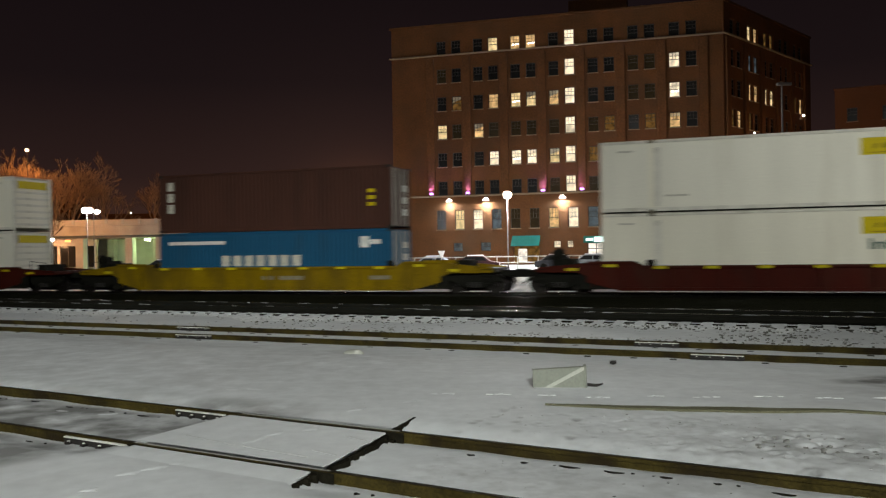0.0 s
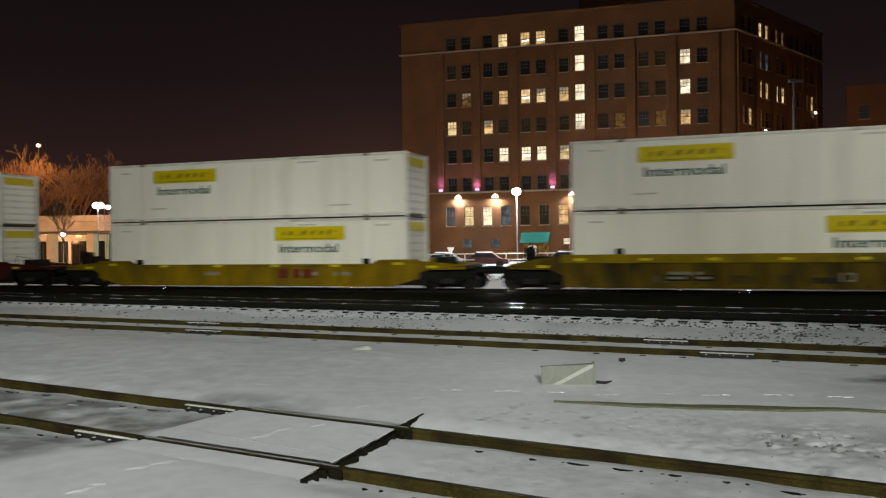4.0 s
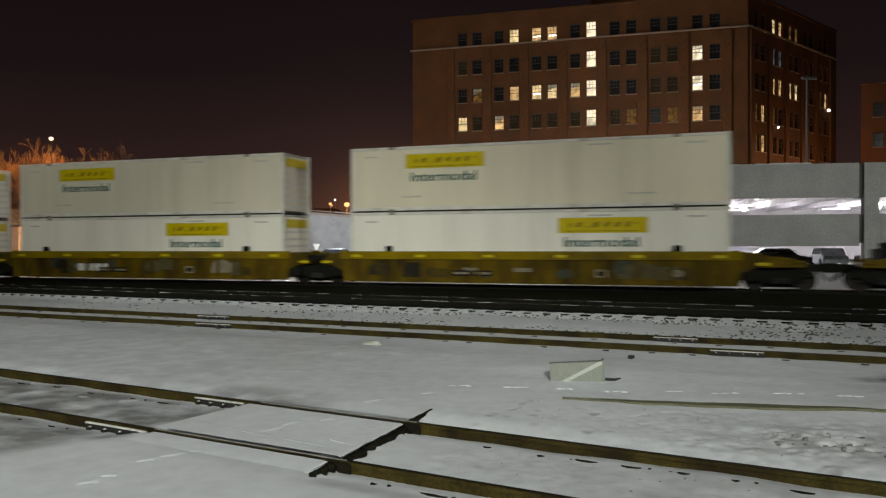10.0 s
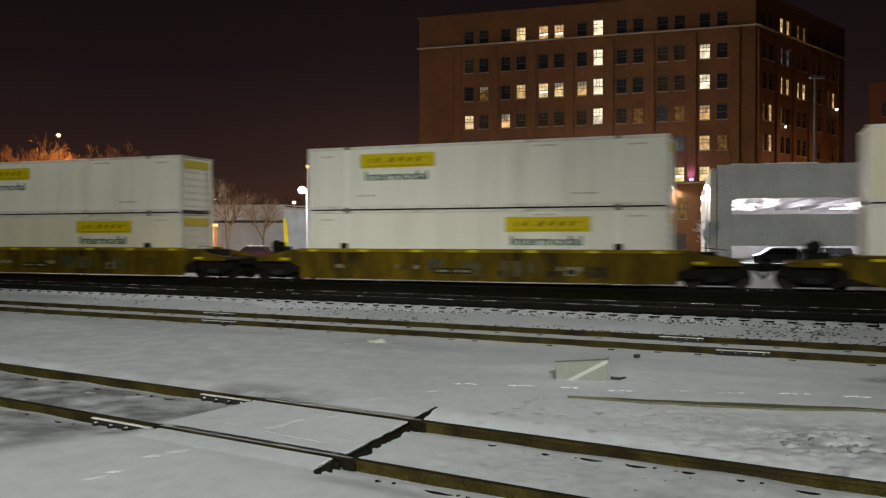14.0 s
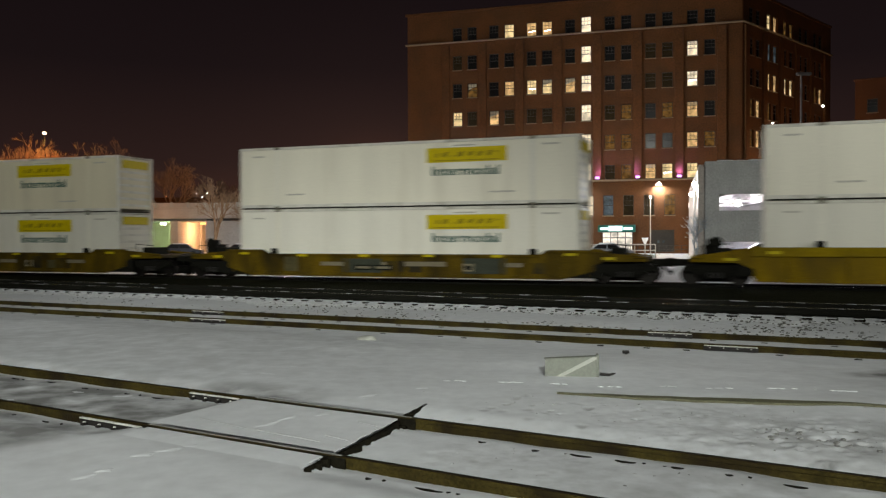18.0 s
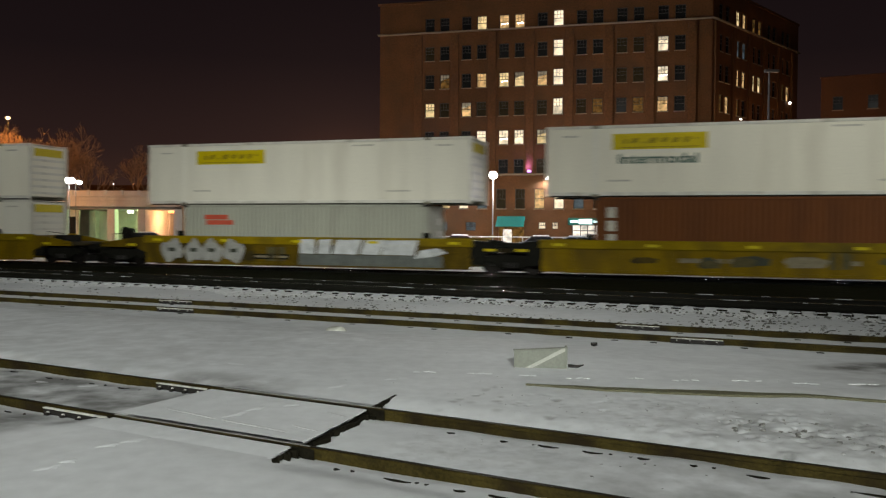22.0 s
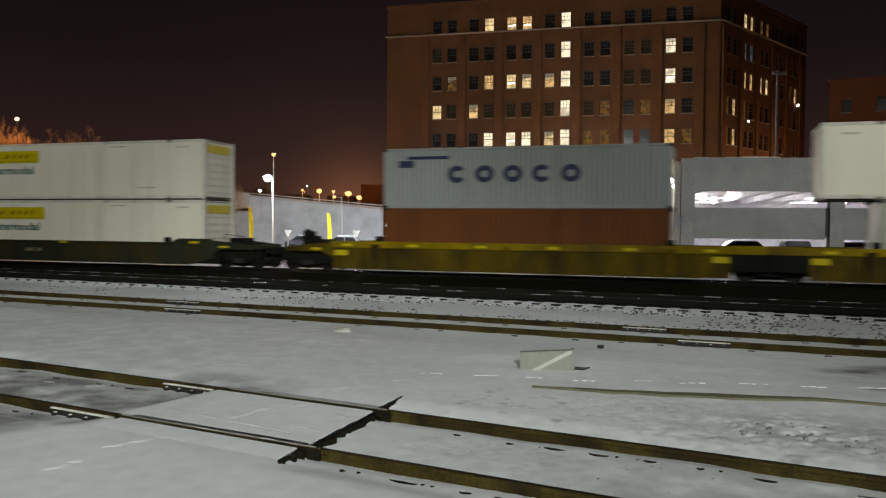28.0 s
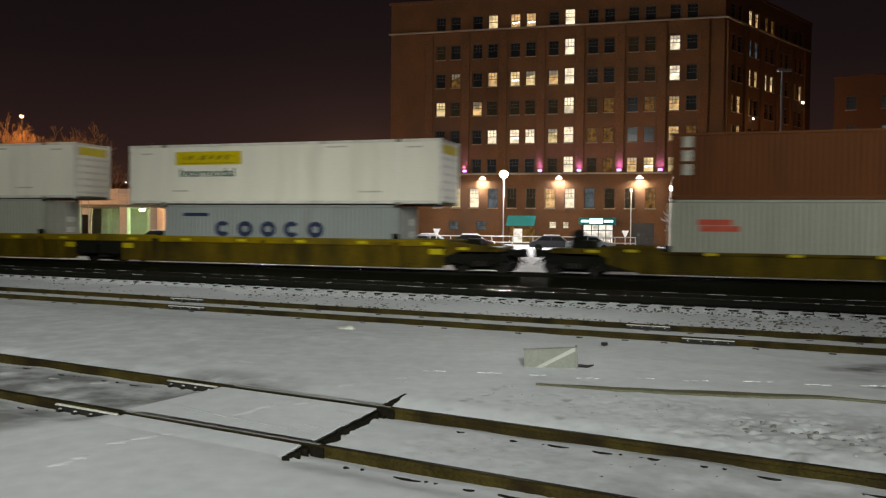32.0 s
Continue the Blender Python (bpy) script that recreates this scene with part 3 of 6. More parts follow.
# loose stones showing through the snow on the shoulder
rng = random.Random(5)
vs, fs = [], []
cube = [(-1, -1, -1), (1, -1, -1), (1, 1, -1), (-1, 1, -1), (-0.6, -0.7, 1), (0.7, -0.5, 1), (0.5, 0.8, 1), (-0.7, 0.5, 1)]
quads = ((0, 3, 2, 1), (4, 5, 6, 7), (0, 1, 5, 4), (1, 2, 6, 5), (2, 3, 7, 6), (3, 0, 4, 7))
for i in range(5500):
    s, d = rng.uniform(-24, 18), rng.uniform(-5.0, -1.5)
    if rng.random() > 0.15 + 0.85 * step(-15, -5, s):
        continue
    z = max(-0.108, -0.20 + 0.172 * (d + 4.6) / 3.55)
    r, turn, b = rng.uniform(0.008, 0.028), rng.uniform(0, 6.28), len(vs)
    for x, y, h in cube:
        vs.append((s + r * (x * math.cos(turn) - y * math.sin(turn)) * 1.4, d + r * (x * math.sin(turn) + y * math.cos(turn)), z + r * h * 1.1))
    fs += [tuple(b + k for k in q) for q in quads]
me = bpy.data.meshes.new("loose_stones")
me.from_pydata(vs, [], fs)
me.materials.append(M_stone)
ob = new("loose_stones", me)
ob.matrix_basis = line_pose(*MAIN)
tagged(ob, "dark loose ballast stones poking through thin snow", "stones", kind="stuff")

# ---------------------------------------------------------------- tracks

RAIL = [(-0.068, -0.165), (0.068, -0.165), (0.068, -0.152), (0.012, -0.135), (0.012, -0.042), (0.036, -0.034), (0.036, -0.006), (0.028, 0),
        (-0.028, 0), (-0.036, -0.006), (-0.036, -0.034), (-0.012, -0.042), (-0.012, -0.135), (-0.068, -0.152)]
HEAD = [(-0.027, -0.004), (0.027, -0.004), (0.024, 0.0025), (-0.024, 0.0025)]


def joint_bar(track, d, s0, s1, side=-1):
    """A bolted fishplate on one side of a rail, snow along its top."""
    bar = part("joint_bar", boxes((s0, s1, d + side * 0.045 - 0.012, d + side * 0.045 + 0.012, -0.125, -0.035), bevel=0.005), M_bolt, track, "rusty bolted joint bar")
    part("snow_cap", boxes((s0 + 0.01, s1 - 0.01, d + side * 0.052 - 0.022, d + side * 0.052 + 0.020, -0.033, -0.020), bevel=0.005), M_paint, bar, "strip of snow lying on the bar")
    n = 4
    for i in range(n):
        x = s0 + (s1 - s0) * (i + 0.5) / n
        part("bolt", mesh_of("bolt", rods(((0, 0.03, 0), (0, -0.035, 0), 0.016), ((0, -0.03, 0), (0, -0.06, 0), 0.026), n=6), M_bolt, "bolt"), M_bolt, bar, at=pose(x, d + side * 0.06, -0.08))
        part("bolt_snow", mesh_of("bolt_snow", boxes((-0.012, 0.012, -0.02, 0.01, -0.008, 0.010), bevel=0.005), M_paint, "bsnow"), M_paint, bar, "dab of snow on the bolt", at=pose(x, d + side * 0.085, -0.060))


def track(name, at, z, s0, s1, label, joints=(), ties=None, tie_z=-0.17, tie_range=(-1.3, 1.3), shiny=False):
    t = thing(name, label, "railway track", line_pose(at[0], at[1], 0, z), group="yard tracks")
    for d in (-0.7535, 0.7535):
        r = part("rail", prism([(y + d, h) for y, h in RAIL], s0, s1), M_under if shiny else M_rail, t)
        part("rail_head", prism([(y + d, h) for y, h in HEAD], s0, s1), M_railtop if shiny else M_railcrown, r, "polished rail head" if shiny else "dull dark rail crown")
    for d, a, b in joints:
        joint_bar(t, d, a, b)
    if ties:
        a, b, gap = ties
        me = mesh_of("tie", boxes((-0.115, 0.115, tie_range[0], tie_range[1], -0.18, 0), bevel=0.012), M_tie, "tie" + name)
        rg = random.Random(3)
        s = a
        while s < b:
            part("tie", me, M_tie, t, at=pose(s + rg.uniform(-0.03, 0.03), rg.uniform(-0.06, 0.06), tie_z, 0, rg.uniform(-1, 1), rg.uniform(-1.5, 1.5)))
            s += gap
    return t


yard = track("yard_track", YARD, 0.0, -70, 60, "rusty yard track half buried in snow with a plank crossing",
             joints=((-0.7535, -7.50, -6.56), (0.7535, -7.52, -6.71)))
siding = track("siding_track", SIDING, 0.0, -170, 70, "rusty siding track in fresh snow with bolted joints",
               joints=((0.7535, -14.65, -13.60), (-0.7535, -13.32, -12.27), (0.7535, -3.15, -2.30), (-0.7535, -1.90, -1.02)))
main = track("main_track", MAIN, 0.14, -150, 70, "wet main railway track on dark ballast with snowy tie ends", ties=(-45, 22, 0.52), tie_z=-0.15, tie_range=(-1.62, 1.1), shiny=True)
under = track("train_track", TRAIN, -0.12, -700, 500, "railway track under the passing freight train", ties=(-60, 30, 0.55), tie_z=-0.15, shiny=True)

# snow lying on the near tie ends of the main track
rng = random.Random(8)
vs, fs = [], []
s = -45
while s < 22:
    b, r = len(vs), rng.uniform(0.7, 1.0)
    y0, y1 = -1.645, -1.645 + 0.24 * r
    hw = rng.choice((0.262, 0.262, 0.25, 0.20)) if s < -0.5 else rng.uniform(0.10, 0.2)
    for x, y, h in ((-hw, y0, 0), (hw, y0, 0), (hw, y1, 0), (-hw, y1, 0), (-hw + 0.02, y0 + 0.015, 0.011), (hw - 0.02, y0 + 0.015, 0.011), (hw - 0.03, y1 - 0.03, 0.012), (-hw + 0.03, y1 - 0.03, 0.012)):
        vs.append((s + x, y, -0.012 + h * r))
    fs += [tuple(b + k for k in q) for q in quads]
    # snow drifted between this tie end and the next
    b, hi = len(vs), rng.uniform(-0.022, -0.010)
    for x, y, h in ((0.125, -2.25, -0.13), (0.395, -2.25, -0.13), (0.395, -1.30, -0.13), (0.125, -1.30, -0.13), (0.13 + rng.uniform(0, 0.03), -1.60, hi), (0.39 - rng.uniform(0, 0.03), -1.60, hi), (0.39, -1.34, hi), (0.13, -1.34, hi)):
        vs.append((s + x, y, h))
    fs += [tuple(b + k for k in q) for q in quads]
    s += 0.52
me = bpy.data.meshes.new("snow_on_ties")
me.from_pydata(vs, [], fs)
me.materials.append(M_snow)
ob = new("snow_on_ties", me)
ob.matrix_basis = line_pose(MAIN[0], MAIN[1], 0, 0)
tagged(ob, "small caps of snow on dark tie ends", "snow", kind="stuff")


# plank crossing over the yard track: snow-covered timbers between and beside the rails
cross = thing("plank_crossing", "snow-covered timber crossing panel between the yard rails", "crossing", line_pose(*YARD))


def ragged_slab(s0, s1, d0, d1, z1, seed, ragged=0.035):
    """A slab whose right-hand end is broken unevenly."""
    rg, bm, n = random.Random(seed), bmesh.new(), 14
    top = []
    for i in range(n + 1):
        d = d0 + (d1 - d0) * i / n
        e = s1 - SKEW * d + rg.uniform(-ragged, ragged)
        row = []
        for s in (s0, s0 + (s1 - s0) * 0.5, e - 0.02):
            row.append(bm.verts.new((s, d, z1)))
        row.append(bm.verts.new((e, d, z1 - 0.006)))
        row.append(bm.verts.new((e - 0.01, d, z1 - 0.018)))
        for v in row:
            v.co.z -= 0.028 * step(0.82, 1.5 if d < 0 else 1.04, abs(d))
        top.append(row)
    for i in range(n):
        for j in range(4):
            bm.faces.new((top[i][j], top[i][j + 1], top[i + 1][j + 1], top[i + 1][j]))
    return bm


part("snow_slab", ragged_slab(-6.6, -4.385, -0.655, 0.66, -0.004, 3, 0.012), M_snow, cross, "smooth snow over the planks")
part("snow_slab", ragged_slab(-6.6, -4.385, 0.85, 1.05, -0.003, 4, 0.012), M_snow, cross, "smooth snow beside the far rail")
part("snow_slab", ragged_slab(-6.45, -4.43, -1.50, -0.812, -0.008, 9, 0.012), M_snow, cross, "smooth snow beside the near rail")
for d0, d1, s0 in ((-0.715, -0.645, -6.44), (0.66, 0.715, -6.6), (0.79, 0.86, -6.55)):
    part("flangeway", boxes((s0, -4.30 - SKEW * d0, d0, d1, -0.2, -0.075)), M_tie, cross, "dark flangeway beside the rail")


def end_gap(d0, d1, w0, w1, seed, top=-0.035):
    """A dark timber across the end of the crossing, its right edge bitten by clods of snow."""
    rg, bm, n = random.Random(seed), bmesh.new(), 26
    left, right, bite = [], [], 0.0
    for i in range(n + 1):
        k = i / n
        d = d0 + (d1 - d0) * k
        if i % 3 == 0:
            bite = rg.choice((0.0, 0.02, 0.03, 0.045))
        wd = (w0 + (w1 - w0) * k) * (1 if 0 < i < n else 0.3)
        a = -4.395 - SKEW * d + rg.uniform(-0.008, 0.008)
        left.append((a, d))
        right.append((a + max(0.02, wd - bite + rg.uniform(-0.008, 0.008)), d))
    ring = left + right[::-1]
    lo = [bm.verts.new((x, y, -0.2)) for x, y in ring]
    hi = [bm.verts.new((x, y, top)) for x, y in ring]
    k = len(ring)
    for i in range(k):
        bm.faces.new((lo[i], lo[(i + 1) % k], hi[(i + 1) % k], hi[i]))
    for i in range(n):
        bm.faces.new((hi[i], hi[i + 1], hi[k - 2 - i], hi[k - 1 - i]))
    return bm


part("end_timber", end_gap(-0.70, 0.70, 0.075, 0.065, 6), M_tie, cross, "dark end timber between the rails")
part("end_timber", end_gap(0.80, 1.44, 0.065, 0.03, 7, -0.006), M_tie, cross, "dark end timber beyond the far rail")
part("end_timber", end_gap(-1.17, -0.80, 0.04, 0.07, 8, -0.012), M_tie, cross, "dark end timber before the near rail")
for d in (-0.7535, 0.7535):
    # black strip added over the rail web to draw the dark flangeway
    part("rail_guard", boxes((-6.56, -4.19 - SKEW * d, d - 0.046, d - 0.037, -0.2, -0.004)), M_tie, cross, "black strip added to hide the rail web")
    # the glint on the rail head is painted as a pale strip
    part("worn_strip", boxes((-6.50, -4.26 - SKEW * d, d - 0.014, d + 0.012, 0.0, 0.0045)), M_glint, cross, "pale strip painted as a glint on the rail head")
# shallow cracks in the snow over the planks
for s0, s1, d0, d1 in ((-6.30, -5.55, -0.30, -0.40), (-5.45, -4.62, -0.40, -0.46), (-4.78, -4.47, 0.36, 0.28), (-4.72, -4.40, -0.24, -0.30)):
    crack = plate([(0, -0.004), (s1 - s0, -0.004), (s1 - s0, 0.0025), (0, 0.0025)], 0, 0.016)
    part("plank_gap", crack, M_snow_dirty, cross, "grey crack in the snow between planks", at=pose(s0, d0, -0.004, 0, 0, math.degrees(math.atan2(d1 - d0, s1 - s0))))


# dark slivers beside the rails that stand for shadows at spikes and tie plates
def boat(wd, deep, seed):
    """The shadow at a tie plate in a melt hole, as a dark sliver: straight along the rail, bowed before it."""
    rg, bm, n = random.Random(seed), bmesh.new(), 9
    ring = [(wd * (i / n - 0.5), deep * (-0.9 * math.sin(math.pi * i / n) ** 0.8 * (0.8 + 0.2 * rg.random()))) for i in range(n + 1)]
    ring += [(wd * (0.5 - i / 4), 0.02 * rg.random()) for i in range(5)]
    lo = [bm.verts.new((x, y, -0.2)) for x, y in ring]
    hi = [bm.verts.new((x, y, 0)) for x, y in ring]
    k = len(ring)
    for i in range(k):
        bm.faces.new((lo[i], lo[(i + 1) % k], hi[(i + 1) % k], hi[i]))
    bm.faces.new(hi)
    return bm


rg = random.Random(21)
holes = [(s, 0.47, w_) for s, w_ in ((-3.45, 0.08), (-2.91, 0.07), (-2.48, 0.19), (-2.08, 0.17), (-1.64, 0.10), (-1.23, 0.06), (-0.74, 0.17), (0.03, 0.27), (0.6, 0.2), (1.2, 0.1), (1.8, 0.2), (2.5, 0.15))]
holes += [(s, -0.99, w_) for s, w_ in ((-3.72, 0.05), (-3.16, 0.23), (-2.63, 0.09), (-2.29, 0.2), (-1.7, 0.12), (-1.1, 0.2), (-0.5, 0.15), (0.3, 0.2), (1.0, 0.2))]
holes += [(s, d, rg.uniform(0.04, 0.22)) for d in (0.47, -0.99) for s in (-11.6, -10.7, -9.9, -9.2, -8.4, -7.85)]
for s, d, w_ in holes:
    wx, wy = (line_pose(*YARD) @ Vector((s, d, 0))).xy
    top = ground_z(wx, wy) + 0.006
    part("tie_plate", boat(w_ * 1.05, rg.uniform(0.028, 0.048), rg.random()), M_tie, yard, "dark sliver for the shadow at a tie plate", at=pose(s, d + 0.03, top))
    for j in range(rg.choice((0, 1, 2))):
        part("tie_plate", boat(0.03, 0.02, rg.random()), M_tie, yard, "dark sliver for the shadow at a tie plate", at=pose(s + rg.uniform(0.12, 0.34), d + 0.05, top))
rg = random.Random(22)
for d0 in (-0.7535, 0.7535):
    s = -26
    while s < 6:
        part("tie_plate", boxes((s - 0.05, s + 0.07, d0 - 0.24, d0 - 0.19, -0.2, -0.098), bevel=0.01), M_tie, siding, "dark sliver for the shadow at a tie plate")
        s += 0.55 * rg.uniform(0.8, 3.0)

# derelict battery box in the snow
crate = thing("relay_box", "pale green boarded box with diagonal brace sunk in snow", "box", pose(1.815, 10.70, -0.10, 0, 0, -7))
part("board", plate([(-0.35, -0.1), (0.325, -0.1), (0.325, 0.345), (-0.35, 0.305)], -0.02, 0.10), M_boxpaint, crate)
part("brace", plate([(-0.31, 0.03), (-0.22, 0.03), (0.325, 0.318), (0.325, 0.355), (0.29, 0.355)], -0.034, -0.021), M_brace, crate, "white diagonal brace board")
part("cap_board", plate([(-0.36, 0.305), (0.33, 0.345), (0.33, 0.357), (-0.36, 0.317)], -0.028, 0.11), M_boxpaint, crate, "narrow cap board along the top")
part("post", boxes((0.326, 0.358, -0.03, 0.11, -0.1, 0.378), bevel=0.006), M_boxpaint, crate)
single("loose_bracket", rods(((0, 0, 0.01), (0.12, -0.01, 0.0), 0.022, 0.02), ((0.12, -0.01, 0.0), (0.21, 0.0, 0.02), 0.02, 0.008)), M_bolt, "bent dark iron bracket lying in snow", "scrap", pose(2.19, 10.70, ground_z(2.3, 10.70) + 0.018))
stone = ball(0.20, squash=0.46, seg=14)
for v in stone.verts:
    v.co += 0.035 * noise.noise_vector(v.co * 6)
single("pale_stone", stone, M_brace, "rounded pale stone lying in the snow", "stone", pose(-1.26, 14.85, -0.055, 0, 0, 10), smooth=True)
single("iron_stake", rods(((0, 0, -0.1), (0, 0, 0.03), 0.02), ((-0.05, 0, 0.025), (0.05, 0, 0.025), 0.028)), M_bolt, "short dark iron stake in the snow", "stake", pose(3.13, 13.2, -0.08))
plankm = bmesh.new()
prow = []
pm = pose(1.42, 9.42, 0, 0, 0, -16.6)
for i in range(33):
    x = 4.1 * i / 32
    near = 0.045 - 0.15 * step(0.0, 1.2, x) * (1 - 0.8 * step(2.3, 3.5, x)) + 0.008 * noise.noise((x * 3, 0, 0))
    bow = 0.05 * math.sin(x * 0.9)
    row = []
    for y, z in ((near, -0.05), (near, 0.020), (near + 0.006, 0.026), (0.062, 0.026), (0.066, -0.05)):
        wv = pm @ Vector((x, y + bow, 0))
        row.append(plankm.verts.new((wv.x, wv.y, ground_z(wv.x, wv.y) + z)))
    prow.append(row)
for a, b in zip(prow, prow[1:]):
    for j in range(4):
        plankm.faces.new((a[j], b[j], b[j + 1], a[j + 1]))
plankm.faces.new(prow[0])
plankm.faces.new(list(reversed(prow[-1])))
single("old_plank", plankm, M_plank, "long weathered board lying in the snow", "plank")
for k, (x, y) in enumerate(((-4.9, 12.1), (-4.3, 11.4), (-3.9, 11.7))):
    lump = ball(0.10, squash=0.22, seg=10)
    for v in lump.verts:
        v.co += 0.04 * noise.noise_vector(v.co * 7 + Vector((k, 0, 0)))
    single("snow_clod", lump, M_snow, "small frozen clod of snow", "snow clod", pose(x, y, -0.06), group="snow clods", smooth=True)
# broken clods and crumbs where the snow was trampled beside the yard track;
# the first set are dark lumps that paint the shaded walls of the holes
rg = random.Random(14)
for name, lab, material, count, lo, hi in (("dirt_dents", "dark lumps standing for shade in the kicked holes", M_dent_shade, 60, 0.014, 0.030), ("snow_clods", "trampled clods of old snow beside the track", M_snow_dirty, 110, 0.006, 0.016), ("dirt_crumbs", "dark crumbs of dirt in the trampled snow", M_stone, 420, 0.004, 0.011)):
    vs, fs = [], []
    for i in range(count):
        s, d = rg.uniform(-4.2, 1.6), rg.gauss(2.0, 0.55)
        if rg.random() < 0.15:
            s, d = rg.uniform(-3.8, 4), rg.uniform(-0.5, 0.5)
        elif rg.random() < 0.2:
            s, d = rg.uniform(-9, 8), rg.uniform(1.1, 7.0)
        if name == "dirt_dents":
            hole = KICKED[i % len(KICKED)]
            s, d = hole[0] + rg.gauss(0, 0.012), hole[1] + rg.gauss(0, 0.012)
        elif abs(abs(d) - 0.75) < 0.15 or (s < -1.6 and rg.random() < 0.6 and d > 0.5):
            continue
        wx, wy = (line_pose(*YARD) @ Vector((s, d, 0))).xy
        r, turn, b = rg.uniform(lo, hi) * rg.random() ** 0.5, rg.uniform(0, 6.28), len(vs)
        z = ground_z(wx, wy)
        for x, y, h in cube:
            vs.append((wx + r * 1.3 * (x * math.cos(turn) - y * math.sin(turn)), wy + r * (x * math.sin(turn) + y * math.cos(turn)), z + r * h * (0.75 if name == "dirt_dents" else 0.3)))
        fs += [tuple(b + k for k in q) for q in quads]
    me = bpy.data.meshes.new(name)
    me.from_pydata(vs, [], fs)
    me.materials.append(material)
    for q in me.polygons:
        q.use_smooth = material is M_snow_dirty
    tagged(new(name, me), lab, "snow" if material is M_snow_dirty else "dirt", kind="stuff")
# frozen footprints: low rounded ridges in two lines
rg = random.Random(4)
vs, fs = [], []


def ridge(x, y, ln, wd, hh, turn):
    """A low smooth dome of snow."""
    b, n = len(vs), 10
    z = ground_z(x, y)
    s, d = local(YARD, x, y)
    if -6.6 < s < -4.45 and -0.58 < d < 1.3:
        z = -0.004
    c, k = math.cos(turn), math.sin(turn)
    for q, up in ((1.0, -0.3), (0.72, 0.55), (0.3, 1.0)):
        for i in range(n):
            a = 2 * math.pi * i / n
            px, py = ln * q * math.cos(a), wd * q * math.sin(a) * (1 + 0.3 * math.sin(3 * a))
            vs.append((x + px * c - py * k, y + px * k + py * c, z + hh * up))
    for r0 in (0, 1):
        for i in range(n):
            j = (i + 1) % n
            fs.append((b + r0 * n + i, b + r0 * n + j, b + (r0 + 1) * n + j, b + (r0 + 1) * n + i))
    fs.append(tuple(b + 2 * n + i for i in range(n)))


for x, y, ln in ((0.28, 10.37, 0.16), (0.98, 10.26, 0.16), (1.56, 10.15, 0.13), (2.16, 9.93, 0.14), (2.87, 9.88, 0.12), (3.46, 9.70, 0.17), (4.18, 9.63, 0.16), (4.80, 9.46, 0.18), (5.48, 9.40, 0.17), (6.2, 9.26, 0.16)):
    for k in range(3):
        ridge(x + ln * (0.68 * k - 0.68) + rg.uniform(-0.03, 0.03), y - 0.09 * ln * (k - 1) + rg.uniform(-0.012, 0.012), ln * rg.uniform(0.30, 0.50), rg.uniform(0.014, 0.030), rg.uniform(0.006, 0.011), -0.14 + rg.uniform(-0.1, 0.1))
    ridge(x + rg.uniform(-0.1, 0.1), y + 0.05, 0.05, 0.018, 0.005, 0.1)
for x, y, ln, turn in ((-2.74, 6.36, 0.11, 0.9), (-2.66, 6.50, 0.07, 0.6), (-2.50, 6.93, 0.10, 0.7), (-2.34, 7.08, 0.13, 0.75), (-2.18, 7.26, 0.10, 0.7), (-1.91, 7.32, 0.04, 0.4), (-1.84, 7.54, 0.04, 0.9),
                       (-1.66, 8.02, 0.16, 1.0), (-1.52, 8.28, 0.13, 1.0), (-1.16, 8.46, 0.12, 0.9), (-0.77, 9.46, 0.15, 0.85), (-0.15, 9.90, 0.10, 0.7)):
    ridge(x, y, ln * 1.25, 0.050, 0.0095, turn)
    ridge(x + 0.05, y - 0.03, ln * 0.4, 0.03, 0.004, turn + 0.3)
for k in range(16):
    x, y = rg.uniform(-6, 5), rg.uniform(8.6, 13)
    ridge(x, y, rg.uniform(0.05, 0.16), rg.uniform(0.03, 0.06), 0.002, rg.uniform(-0.5, 0.3))
me = bpy.data.meshes.new("frozen_ruts")
me.from_pydata(vs, [], fs)
me.materials.append(M_snow)
for q in me.polygons:
    q.use_smooth = True
tagged(new("frozen_ruts", me), "line of small frozen footprint ridges in snow", "snow", kind="stuff")

# pale streaks along the main track's rails and ties: painted rail-head glints and snow
rg = random.Random(17)
vs, fs = [], []
for d, hi in ((-0.785, 0.142), (-0.72, 0.143), (0.72, 0.142), (0.785, 0.142), (2.4, -0.10)):
    s = -34
    while s < 16:
        ln, b = rg.uniform(0.08, 0.6), len(vs)
        for x, y, h in cube:
            vs.append((s + x * ln * 0.5, d + y * 0.02, hi + 0.004 * h))
        fs += [tuple(b + k for k in q) for q in quads]
        s += ln + rg.uniform(0.3, 3.4)
me = bpy.data.meshes.new("snow_streaks")
me.from_pydata(vs, [], fs)
me.materials.append(M_snow_dirty)
ob = new("snow_streaks", me)
ob.matrix_basis = line_pose(MAIN[0], MAIN[1], 0, 0)
tagged(ob, "thin pale streaks painted for glints and old snow along the wet rails", "snow", kind="stuff")

# ---------------------------------------------------------------- brick building

F_LEFT, F_TURN, F_LEN = (-3.41, 106.35), -16.88, 41.33
S_TURN, S_LEN = 43.33, 26.2
BASE, TOP = -0.3, 30.7
FLOORS = [27.85, 24.25, 20.66, 17.04, 13.42, 9.75]
